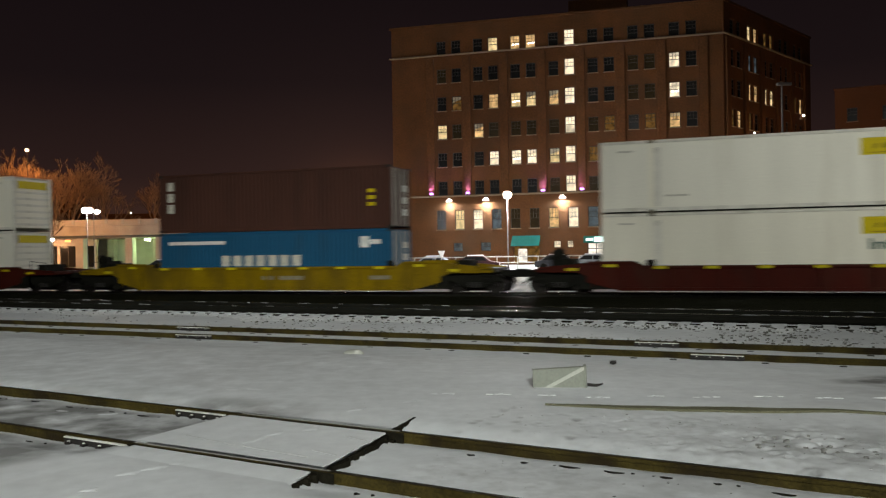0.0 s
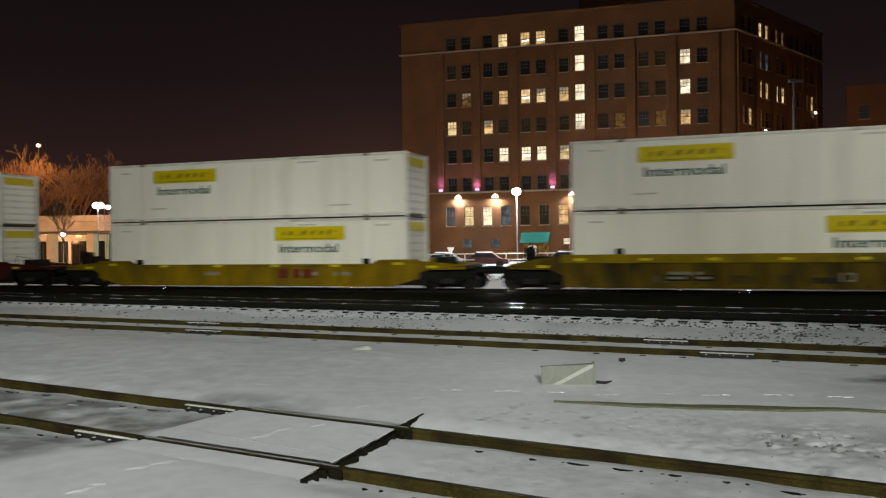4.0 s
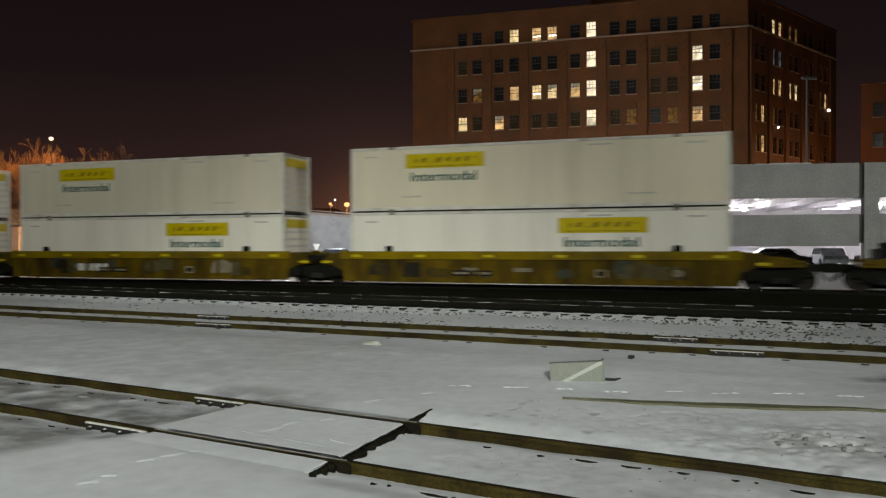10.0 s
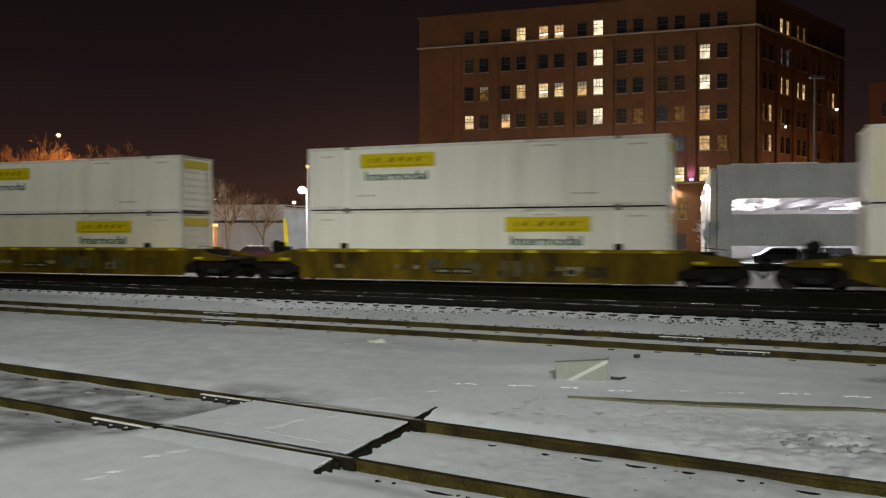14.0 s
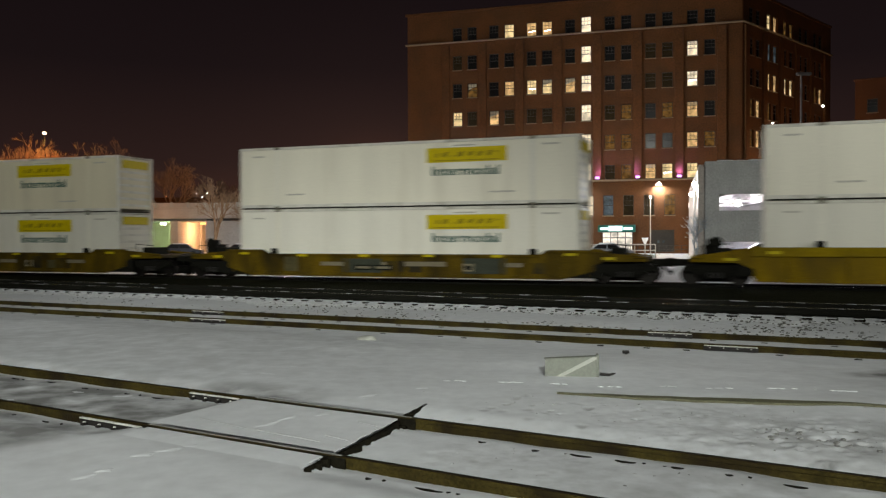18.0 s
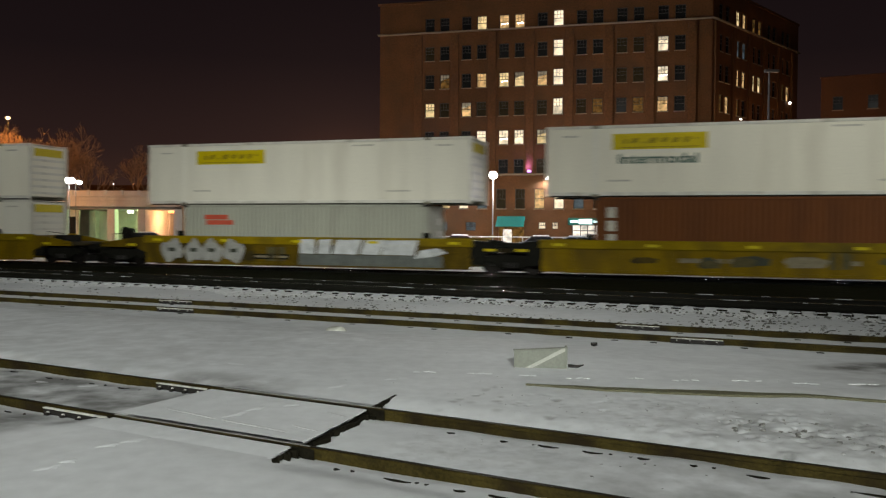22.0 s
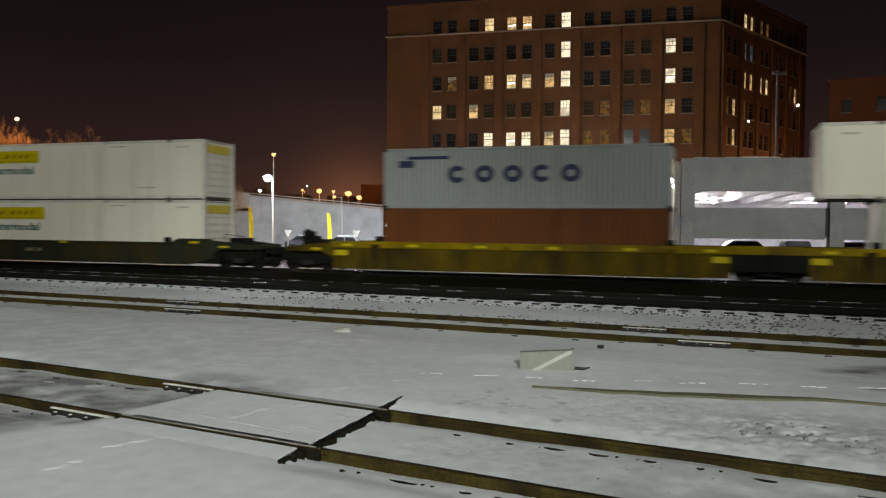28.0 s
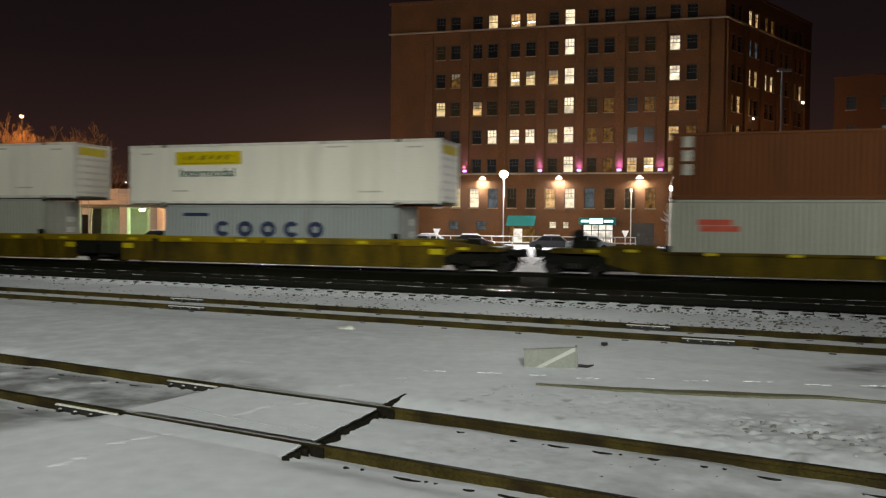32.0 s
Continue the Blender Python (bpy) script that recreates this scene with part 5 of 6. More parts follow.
    if k < 8:
        win = part("shop_window", boxes((x + 0.23, x + 2.39, 6.78, 6.83, BASE + 0.4, 3.045)), M_glass, via, "dark shop window")
        part("window_bar", boxes((x + 1.27, x + 1.35, 6.74, 6.779, BASE + 0.4, 3.045)), M_frame, win)
part("parapet", boxes((-75, 0, -0.15, 0.15, 5.58, 6.35), bevel=0.03), M_pale, via)
for k in range(18):
    part("parapet_post", mesh_of("parapet_post", boxes((-0.18, 0.18, -0.10, -0.002, 5.6, 6.42), bevel=0.02), M_concrete, "ppost"), M_concrete, via, at=pose(-42 + 2.2 * k, -0.15, 0))
part("deck_slab", boxes((-75, 0.0, -0.35, 12, 5.55, 5.75), bevel=0.02), M_pale, via)
for x in (-13.4, -17.4, -24, -29.5, -36, -48, -60):
    part("pier", boxes((x - 0.5, x + 0.5, 0.6, 1.8, BASE, 4.0), bevel=0.05), M_pale, via)
    part("pier", boxes((x - 0.5, x + 0.5, 9.6, 10.8, BASE, 4.0), bevel=0.05), M_pale, via)
part("abutment", boxes((-8.9, 0, 0.05, 12, BASE, 3.99)), M_concrete, via)
ramp = plate([(0, BASE), (17.3, BASE), (17.3, 4.3), (0, 5.75)], 0.0, 0.6)
part("ramp_wall", ramp, M_rampwall, via, "pale retaining wall under the sloping ramp")
rcap = plate([(0, 5.75), (17.3, 4.3), (17.3, 4.6), (0, 6.05)], -0.2, 0.75)
part("ramp_coping", rcap, M_pale, via)
part("guard_rail", plate([(0, 6.25), (17.3, 4.8), (17.3, 4.9), (0, 6.35)], 0.3, 0.36), M_pole, via)
part("lit_recess", boxes((-36.0, -8.6, 11.0, 11.4, BASE, 3.95)), M_pale, via, "wall under the viaduct")
part("lit_partition", boxes((-13.6, -13.2, 2.0, 11.0, BASE, 3.9)), M_pale, via)
for x, m in ((-16.0, G_under), (-10.5, G_sodium), (-27.0, G_sodium)):
    part("underpass_light", boxes((x - 0.35, x + 0.35, 3.2, 3.6, 3.55, 3.85), bevel=0.05), m, via)
vm = via.matrix_basis
lamp("POINT", "underpass_glow", tuple(vm @ Vector((-15.4, 4.0, 3.0))), 1400, (0.62, 1.0, 0.42), 0.4)
lamp("POINT", "underpass_sodium", tuple(vm @ Vector((-11.2, 6.0, 3.0))), 1500, (1.0, 0.50, 0.22), 0.4)
lamp("POINT", "underpass_sodium", tuple(vm @ Vector((-31.0, 3.2, 3.3))), 1500, (1.0, 0.50, 0.22), 0.4)


def street_lamp(name, label, at, height, arms, glowm, r=0.3, radius=0.06, steel=None):
    """A steel pole with one or two heads on short arms."""
    t = thing(name, label, "street lamp", at, group="street lamps")
    part("pole", rods(((0, 0, 0), (0, 0, height), radius, radius * 0.7)), steel or M_pole, t)
    for dx in arms:
        arm = part("arm", rods(((0, 0, height - 0.1), (dx, 0, height + 0.05), 0.045)), M_pole, t)
        hd = part("lamp_housing", boxes((dx - r * 1.1, dx + r * 1.1, -0.18, 0.18, height + 0.05, height + 0.2), bevel=0.04), M_pole, t)
        part("lamp_globe", ball(r, (dx, -0.05, height), 0.85), glowm, hd, "brightly glowing lamp")
    return t


street_lamp("street_lamp", "white street lamp on a pole in front of the brick building", pose(8.67, 80, BASE), 7.4, (0.0,), G_lamp, 0.42, 0.06, M_mast)
lamp("POINT", "street_lamp_light", (8.67, 79.3, 6.7), 13000, (1.0, 0.97, 0.9), 0.4)
street_lamp("street_lamp", "white street lamp with a lit pole by the ramp", pose(-12.85, 75, BASE), 6.7, (-0.42,), G_lamp, 0.36, 0.045)
lamp("POINT", "street_lamp_light", (-13.6, 74.0, 6.1), 8200, (0.94, 0.97, 1.0), 0.4)
street_lamp("street_lamp", "pair of white street lamps before the viaduct", pose(-30.5, 75, BASE), 6.2, (-0.15, 0.25), G_lamp, 0.31, 0.045, M_mast)
street_lamp("street_lamp", "second slim pole of the pair of lamps", pose(-31.1, 78, BASE), 6.2, (0.35,), G_lamp, 0.24, 0.04, M_mast)
lamp("POINT", "street_lamp_light", (-30.6, 74.2, 5.6), 1000, (1.0, 0.97, 0.95), 0.4)
# two unseen lamps added to light the side wall from below
for x, y in ((44.3, 95.0), (50.2, 103.0)):
    street_lamp("unseen_alley_lamp", "unseen orange lamp added between the brick buildings for the side wall", pose(x, y, BASE), 8.2, (0.0,), G_sodium, 0.2)
    lamp("POINT", "unseen_alley_light", (x, y - 0.3, 7.9), 2300, (1.0, 0.62, 0.34), 0.3)
street_lamp("street_lamp", "tall orange street lamp beyond the ramp", pose(-15.3, 90, BASE), 10.2, (0.0,), G_sodium, 0.22)
street_lamp("street_lamp", "short lamp post with two small heads beside the entrance", pose(22.76, 85, BASE), 6.2, (0.0,), G_spot, 0.13)
lamp("POINT", "street_lamp_light", (22.7, 84.2, 5.9), 700, (1.0, 0.72, 0.4), 0.3)
street_lamp("street_lamp", "leaning orange street lamp on the ramp", pose(-8.4, 97, BASE), 5.9, (-0.9,), G_sodium, 0.2)
street_lamp("street_lamp", "tall pale street lamp far behind the trees", pose(-56.4, 118, BASE), 17.3, (0.0,), G_moon, 0.28, 0.04, M_under)
for x, y, z, m, r in ((-14.84, 130, 7.78, G_sodium, 0.7), (-10.2, 130, 7.4, G_sodium, 0.8), (-8.5, 130, 6.8, G_sodium, 0.7), (-12.6, 130, 7.7, G_sodium, 0.35), (-17.5, 130, 7.9, G_sodium, 0.35)):
    street_lamp("sodium_street_lamp", "orange sodium street lamp beyond the ramp", pose(x, y, BASE), z + 0.3, (0.0,), m, r * 0.6)
lamp("POINT", "sodium_and_fill_light", (-11, 127, 8.5), 7000, (1.0, 0.45, 0.14), 0.5)
lamp("POINT", "sodium_and_fill_light", (-56.4, 117.0, 15.8), 4300, (1.0, 0.44, 0.13), 0.5)
# unseen orange fill, added to brighten the trees and the parapet
lamp("POINT", "sodium_and_fill_light", (-63.0, 118.5, 14.6), 2600, (1.0, 0.44, 0.13), 0.5)
lamp("POINT", "sodium_and_fill_light", (-47.0, 99, 7.5), 4600, (1.0, 0.42, 0.12), 0.5)
street_lamp("street_lamp", "low white lamp on a post before the underpass", pose(-42.7, 95, BASE), 3.95, (0.0,), G_lamp, 0.24)
# unseen orange fill, added over the ramp and the viaduct
lamp("POINT", "sodium_and_fill_light", (-14, 108.5, 7.5), 1500, (1.0, 0.42, 0.12), 0.5)
lamp("POINT", "sodium_and_fill_light", (-32, 109, 9.5), 1100, (1.0, 0.42, 0.12), 0.5)


def bowl_lamp(at):
    """A white funnel-shaped bowl on a short post, lit from inside."""
    t = thing("bowl_lamp", "white funnel-shaped bowl lamp on a short post", "lamp", at, group="bowl lamps")
    part("post", rods(((0, 0, 0), (0, 0, 1.45), 0.05), ((0, 0, 0), (0, 0, 0.08), 0.16)), M_pole, t)
    part("bowl", rods(((0, 0, 1.40), (0, 0, 1.92), 0.07, 0.30), ((0, 0, 1.92), (0, 0, 1.97), 0.31, 0.31), n=12), G_bowl, t, "glowing white bowl")
    return t


for x, y in ((18.8, 72), (1.86, 72), (-10.95, 72), (-4.93, 72)):
    bowl_lamp(pose(x, y, BASE))
lamp("POINT", "bowl_lamp_light", (-4.93, 72, BASE + 2.4), 1500, (0.92, 0.96, 1.0), 0.3)
pipe = thing("pipe_railing", "pale pipe railing along the parking lot", "railing", pose(-2.6, 78.5, BASE, 0, 0, -1.0))
for z in (0.72, 1.30):
    part("pipe", rods(((0, 0, z), (24.0, 0, z), 0.045)), M_pole, pipe)
for k in range(13):
    part("post", mesh_of("post", rods(((0, 0, 0), (0, 0, 1.30), 0.045)), M_pole, "lot_post"), M_pole, pipe, at=pose(2.0 * k, 0, 0))
for x, y, z in ((-22.4, 120, 7.3), (-2.06, 70, 2.2)):
    street_lamp("small_lamp", "small white lamp on a low post", pose(x, y, BASE), z + 0.3, (0.0,), G_far, 0.22, 0.05)
rg = random.Random(31)
for i in range(16):
    x = rg.uniform(-75, -22)
    street_lamp("far_lamp", "tiny far street light beyond the viaduct", pose(x, 190, BASE), rg.uniform(9.3, 12.5), (0.0,), G_far if i % 3 else G_sodium, 0.13, 0.03)
# low far houses and trees close the horizon behind the ramp
for i, (x, wd, h) in enumerate(((-9.5, 5.5, 10.0), (-16, 5, 8.0), (-60, 22, 9.5), (-95, 26, 12), (-35, 14, 8.5))):
    single("far_house", boxes((0, wd, 0, 10, BASE, h), bevel=0.05), M_brick, "low dark house beyond the ramp", "house", pose(x, 150 + 3 * i, 0), group="far houses")

for x, y, h, sp, seed in ((-67.5, 122, 21.0, 0.8, 3), (-62.0, 124, 23.0, 0.78, 5), (-58.6, 121, 20.5, 0.8, 9), (-55.0, 123, 21.5, 0.8, 2), (-51.6, 121, 21.0, 0.85, 13), (-47.0, 124, 18.5, 0.85, 19), (-40.0, 123, 17.0, 0.85, 23)):
    bare_tree("street_tree", "bare street tree behind the viaduct lit orange by lamps", pose(x, y, BASE), h, sp, M_bark, seed, 8, twig=0.017, stout=0.014)
bare_tree("street_tree", "bare spreading tree in front of the viaduct", pose(-24.3, 90, BASE), 11.5, 1.0, M_bark, 15, 7, twig=0.016)
bare_tree("street_tree", "thin leaning bare tree before the shop windows", pose(-46.4, 95, BASE), 12.5, 0.7, M_bark_dark, 33, 7, lean=-0.22, twig=0.015, stout=0.011)
bare_tree("street_tree", "thin leaning bare tree before the shop windows", pose(-42.2, 95, BASE), 11.5, 0.7, M_bark_dark, 36, 7, lean=-0.12, twig=0.015, stout=0.011)
bare_tree("street_tree", "bare young tree in front of the viaduct", pose(-21.6, 96, BASE), 9.0, 0.95, M_bark, 17, 7, twig=0.014)
for x, y, h, seed in ((-40.5, 135, 15.0, 51), (-36.0, 140, 16.0, 52), (-31.5, 136, 14.0, 53), (-27.0, 141, 13.0, 54)):
    bare_tree("street_tree", "dim bare tree far behind the viaduct", pose(x, y, BASE), h, 0.9, M_bark_dark, seed, 7, twig=0.03)
for x, y, h in ((-14.3, 72, 3.9), (-7.4, 72, 3.4)):
    bn = thing("feather_banner", "yellow feather banner on a slim pole", "banner", pose(x, y, BASE, 0, 0, 15), group="feather banners")
    part("pole", rods(((0, 0, 0), (-0.15, 0, h + 0.2), 0.03, 0.015)), M_pole, bn)
    cl = plate([(-0.08, 0.9), (0.28, 0.9), (0.30, h * 0.6), (0.16, h), (-0.12, h + 0.15)], -0.012, 0.012)
    part("cloth", cl, M_banner, bn, "yellow cloth")


def parked_car(at, paint, label, snowy=True):
    t = thing("parked_car", label, "car", at, group="parked cars")
    body = plate([(-2.2, 0.3), (2.2, 0.3), (2.25, 0.75), (1.3, 0.9), (0.7, 1.4), (-1.0, 1.42), (-1.7, 0.95), (-2.2, 0.85)], -0.85, 0.85)
    part("body", bev(body, 0.07), paint, t)
    for y0, y1 in ((-0.87, -0.84), (0.84, 0.87)):
        part("side_window", plate([(0.62, 1.32), (1.1, 0.95), (-0.12, 0.96), (-0.10, 1.33)], y0, y1), M_glass, t)
        part("side_window", plate([(-0.18, 1.33), (-0.20, 0.96), (-1.45, 0.97), (-0.95, 1.34)], y0, y1), M_glass, t)
    for x in (-1.35, 1.35):
        for y in (-0.8, 0.8):
            part("wheel", rods(((x, y - 0.1, 0.32), (x, y + 0.1, 0.32), 0.32), n=14), M_under, t)
    if snowy:
        part("snow_cap", boxes((-0.9, 0.6, -0.7, 0.7, 1.42, 1.5), bevel=0.04), M_snow, t, "snow on the roof")
    return t


for i, (x, y, r) in enumerate((*[(*(gw @ Vector((u, v, 0))).xy, -12 + 90 * (k % 2)) for k, (u, v) in enumerate(((5.5, 6.0), (9.2, 7.0), (13.0, 5.5), (16.8, 9.0), (20.4, 6.5), (24.2, 7.5), (28.4, 6.0)))], (1.5, 80, -10), (5.5, 79, -10), (-9.8, 78, -12), (-6.0, 77, -12), (-1.8, 76.5, -12), (13.0, 76, -12), (16.2, 75, -12), (-19.5, 84, -8), (-28.0, 90, 6))):
    parked_car(pose(x, y, BASE + (0.12 if i < 7 else 0), 0, 0, r), M_carpaint[i % 3], ("black", "silver", "dark red")[i % 3] + (" car parked in the lit deck" if i < 7 else " parked car dusted with snow"), i >= 7)
fence = thing("iron_railing", "dark iron railing before the brick building", "railing", fw @ pose(20, -6, 0))
for k in range(20):
    part("post", mesh_of("post", rods(((0, 0, BASE), (0, 0, 0.75), 0.03)), M_frame, "rpost"), M_frame, fence, at=pose(0.8 * k, 0, 0))
for z in (0.3, 0.72):
    part("bar", rods(((0, 0, z), (15.2, 0, z), 0.025)), M_frame, fence)

# ---------------------------------------------------------------- the freight train

MOVING = []  # things that ride on the train: (object, place along the train, height)


def ride(ob, s, z=0.0):
    ob.matrix_basis = line_pose(TRAIN[0], TRAIN[1], s, z)
    MOVING.append((ob, s, z))
    return ob


def lettering(word, height):
    data = bpy.data.curves.new("lettering", "FONT")
    data.body, data.size, data.align_x, data.extrude, data.bevel_depth = word, height, "LEFT", 0.002, 0.014
    tmp = bpy.data.objects.new("lettering", data)
    scene.collection.objects.link(tmp)
    bpy.context.view_layer.update()
    me = bpy.data.meshes.new_from_object(tmp.evaluated_get(bpy.context.evaluated_depsgraph_get()))
    bpy.data.objects.remove(tmp)
    return me


WORD = lettering("Intermodal", 0.54)
span = max(v.co.x for v in WORD.vertices)
for v in WORD.vertices:
    v.co.x *= 3.08 / span
WORD.materials.clear()
WORD.materials.append(M_green)

W2 = 1.25  # half width of a container
LONG, H53 = 16.15, 2.87


def big_box(name, label, s, z, sign, word, dull=False, end_sign=True, paint=None):
    """A 53 ft domestic container, its origin under its middle; sign: metres from its left end to the yellow panel."""
    t = thing(name, label, "container", group="white containers")
    hx, h = LONG / 2, H53
    paint = paint or M_white
    part("body", mesh_of("body", boxes((-hx + 0.05, hx - 0.05, -W2 + 0.03, W2 - 0.03, 0.16, h - 0.10), bevel=0.01), paint, ("b53", paint.name)), paint, t)
    for y0, y1 in ((-W2, -W2 + 0.10), (W2 - 0.10, W2)):
        part("top_rail", mesh_of("top_rail", boxes((-hx, hx, y0, y1, h - 0.12, h), bevel=0.015), M_whiterail, ("tr", y0)), M_whiterail, t)
        part("bottom_rail", mesh_of("bottom_rail", boxes((-hx, hx, y0, y1, 0.052, 0.20), bevel=0.012), M_whiterail, ("br", y0)), M_whiterail, t)
        # the shaded gap below the bottom rail, painted as a black strip
        part("bottom_sill", mesh_of("bottom_sill", boxes((-hx + 0.02, hx - 0.02, y0 + 0.035, y1 - 0.035, 0.0, 0.054)), M_under, ("bs", y0)), M_under, t, "black strip for the shaded gap under the container")
    part("roof", mesh_of("roof", boxes((-hx + 0.02, hx - 0.02, -W2 + 0.10, W2 - 0.10, h - 0.06, h - 0.02)), M_whiterail, "roof53"), M_whiterail, t)
    for x in (-6.1, 6.1):
        part("lift_post", mesh_of("lift_post", boxes((-0.11, 0.11, -W2 + 0.022, -W2 + 0.06, 0.20, h - 0.12), bevel=0.004), paint, ("lp", paint.name)), paint, t, "", at=pose(x, 0, 0))
        for z0 in (0.0, h - 0.12):
            part("corner_casting", mesh_of("corner_casting", boxes((-0.14, 0.14, -W2 - 0.012, -W2 + 0.16, 0, 0.12), bevel=0.01), M_casting, "cc"), M_casting, t, "grey steel lifting casting", at=pose(x, 0, z0))
    for x in (-hx + 0.04, hx - 0.04):
        for y in (-W2 + 0.04, W2 - 0.04):
            part("corner_post", mesh_of("corner_post", boxes((-0.06, 0.06, -0.06, 0.06, 0.0, h), bevel=0.012), M_whiterail, "cp"), M_whiterail, t, at=pose(x, y, 0.002))
    # end wall with ribs on the right, doors on the left
    for k in range(6):
        part("end_rib", mesh_of("end_rib", boxes((0, 0.006, -W2 + 0.12, W2 - 0.12, -0.06, 0.06), bevel=0.005), M_whiterail, "er"), M_whiterail, t, at=pose(hx - 0.05, 0, 0.35 + 0.34 * k))
    for y in (-0.85, -0.35, 0.35, 0.85):
        part("lock_rod", mesh_of("lock_rod", rods(((0, 0, 0.15), (0, 0, h - 0.15), 0.022)), M_pole, "lr"), M_pole, t, at=pose(-hx, y, 0))
    if end_sign:
        part("end_sign", mesh_of("end_sign", boxes((0, 0.02, -0.95, 0.95, h - 0.62, h - 0.22)), M_yellow, "es"), M_yellow, t, "yellow end sign", at=pose(hx - 0.015, 0, 0))
    x0 = -hx + sign
    y = -W2 + 0.03
    pan = part("sign_panel", mesh_of("sign_panel", boxes((0, 3.62, -0.012, 0.0, h - 0.98, h - 0.35)), M_yellow, "sg"), M_yellow, t, "yellow company panel", at=pose(x0, y - 0.001, 0))
    px = 0.42
    for wd, hh, up in ((0.16, 0.20, -0.02), (0.30, 0.22, 0.0), (0.12, 0.08, -0.07), (0.34, 0.24, 0.0), (0.30, 0.20, 0.01), (0.30, 0.22, 0.0), (0.26, 0.24, 0.01), (0.12, 0.10, 0.05)):
        stroke = plate([(0, -hh / 2), (wd * 0.72, -hh * 0.38), (wd, hh / 2), (wd * 0.3, hh * 0.36)], -0.006, 0)
        part("emblem_bar", mesh_of("emblem_bar", stroke, M_signink, ("eb", wd, hh)), M_signink, pan, "dark plain emblem bar", at=pose(px, -0.0125, h - 0.64 + up))
        px += wd + 0.13
    part("emblem_line", mesh_of("emblem_line", boxes((0.3, 3.3, -0.005, 0, -0.015, 0.015)), M_signink, "eln"), M_signink, pan, at=pose(0, -0.0125, h - 0.90))
    if word:
        part("lettering", WORD, M_green, t, "dark green lettering", at=pose(x0 + 0.20, y - 0.004, h - 1.53, 90))
    for x, ln, zz in ((-5.6, 0.9, 0.62), (4.2, 1.1, 0.55), (-7.4, 0.6, h - 0.45), (6.5, 0.7, h - 0.38), (2.6, 1.0, h - 0.30)):
        part("marking", mesh_of("marking", boxes((0, ln, -0.004, 0, 0, 0.07)), M_faint, ("mk", ln)), M_faint, t, "small faint grey marking bar", at=pose(x, y - 0.001, zz))
    if dull:
        for x in (-5.9, 6.0):
            part("stain", mesh_of("stain", boxes((-0.16, 0.16, -0.003, 0, 0.25, h - 0.3)), M_whiterail, "stain"), M_whiterail, t, "rust-stained seam", at=pose(x, y - 0.001, 0))
    return ride(t, s, z)


def corrugated(hx, h, half):
    """Four walls of a sea container with pressed vertical waves."""
    bm = bmesh.new()
    for side in (-1, 1):
        pts, x, k = [], -hx + 0.16, 0
        pts.append((x, half))
        while x < hx - 0.45:
            for dx, dy in ((0.07, 0), (0.035, -0.036), (0.07, -0.036), (0.035, 0)):
                x += dx
                pts.append((x, half + dy))
        pts.append((hx - 0.16, half))
        lo = [bm.verts.new((px, side * py, 0.14)) for px, py in pts]
        hi = [bm.verts.new((px, side * py, h - 0.09)) for px, py in pts]
        for i in range(len(pts) - 1):
            bm.faces.new((lo[i], lo[i + 1], hi[i + 1], hi[i]))
    box(bm, -hx + 0.05, hx - 0.05, -half + 0.06, half - 0.06, 0.10, h - 0.05)
    return bm


def sea_box(name, label, s, z, h, material, marks=()):
    """A 40 ft corrugated sea container; marks: (x, z, width, height, material, label)."""
    t = thing(name, label, "container", group="sea containers")
    hx = 12.19 / 2
    key = (material.name, round(h, 2))
    half = 1.22
    part("side_wall", mesh_of("side_wall", corrugated(hx, h, half - 0.02), material, ("cw", *key)), material, t)
    for y in (-half + 0.05, half - 0.05):
        for z0, z1 in ((0.0, 0.15), (h - 0.10, h)):
            part("rail", mesh_of("rail", boxes((-hx, hx, -0.05, 0.05, z0, z1), bevel=0.01), material, ("sr", z0, *key)), material, t, at=pose(0, y, 0))
        for x in (-hx + 0.08, hx - 0.08):
            part("corner_post", mesh_of("corner_post", boxes((-0.08, 0.08, -0.05, 0.05, 0, h), bevel=0.015), material, ("sp", *key)), material, t, at=pose(x, y, 0.001))
            for z0 in (0.0, h - 0.12):
                part("corner_casting", mesh_of("corner_casting", boxes((-0.10, 0.10, -0.065, 0.065, 0, 0.12), bevel=0.012), M_bolt, "scc"), M_bolt, t, at=pose(x, y, z0 + 0.002))
    for y in (-0.8, -0.3, 0.3, 0.8):
        part("lock_rod", mesh_of("lock_rod", rods(((0, 0, 0.1), (0, 0, h - 0.1), 0.025)), M_pole, ("slr", h)), M_pole, t, at=pose(hx - 0.02, y, 0))
    for k in range(3):
        part("door_sign", mesh_of("door_sign", boxes((0, 0.012, 0.35, 0.95, 0, 0.28)), M_paint, "ds"), M_paint, t, "pale door sign", at=pose(hx - 0.048, 0, 0.6 + 0.55 * k))
    for x, zz, wd, hh, mm, lab in marks:
        part("marking", boxes((x, x + wd, -half + 0.008, -half + 0.014, zz, zz + hh), bevel=min(wd, hh) * 0.12), mm, t, lab)
    return ride(t, s, z)


def ring_mark(t, x, z, r, gap, material):
    """A plain ring or open ring, as a letter-sized emblem."""
    bm = bmesh.new()
    n, y = 22, -1.22 + 0.004
    a0, a1 = (0.7, 5.6) if gap else (0, 2 * math.pi)
    rows = []
    for i in range(n + 1):
        a = a0 + (a1 - a0) * i / n
        rows.append([bm.verts.new((x + rr * 1.12 * math.cos(a), yy, z + rr * math.sin(a))) for rr in (r * 1.04, r * 0.44) for yy in (y, y - 0.01)])
    for i in range(n):
        p, q = rows[i], rows[i + 1]
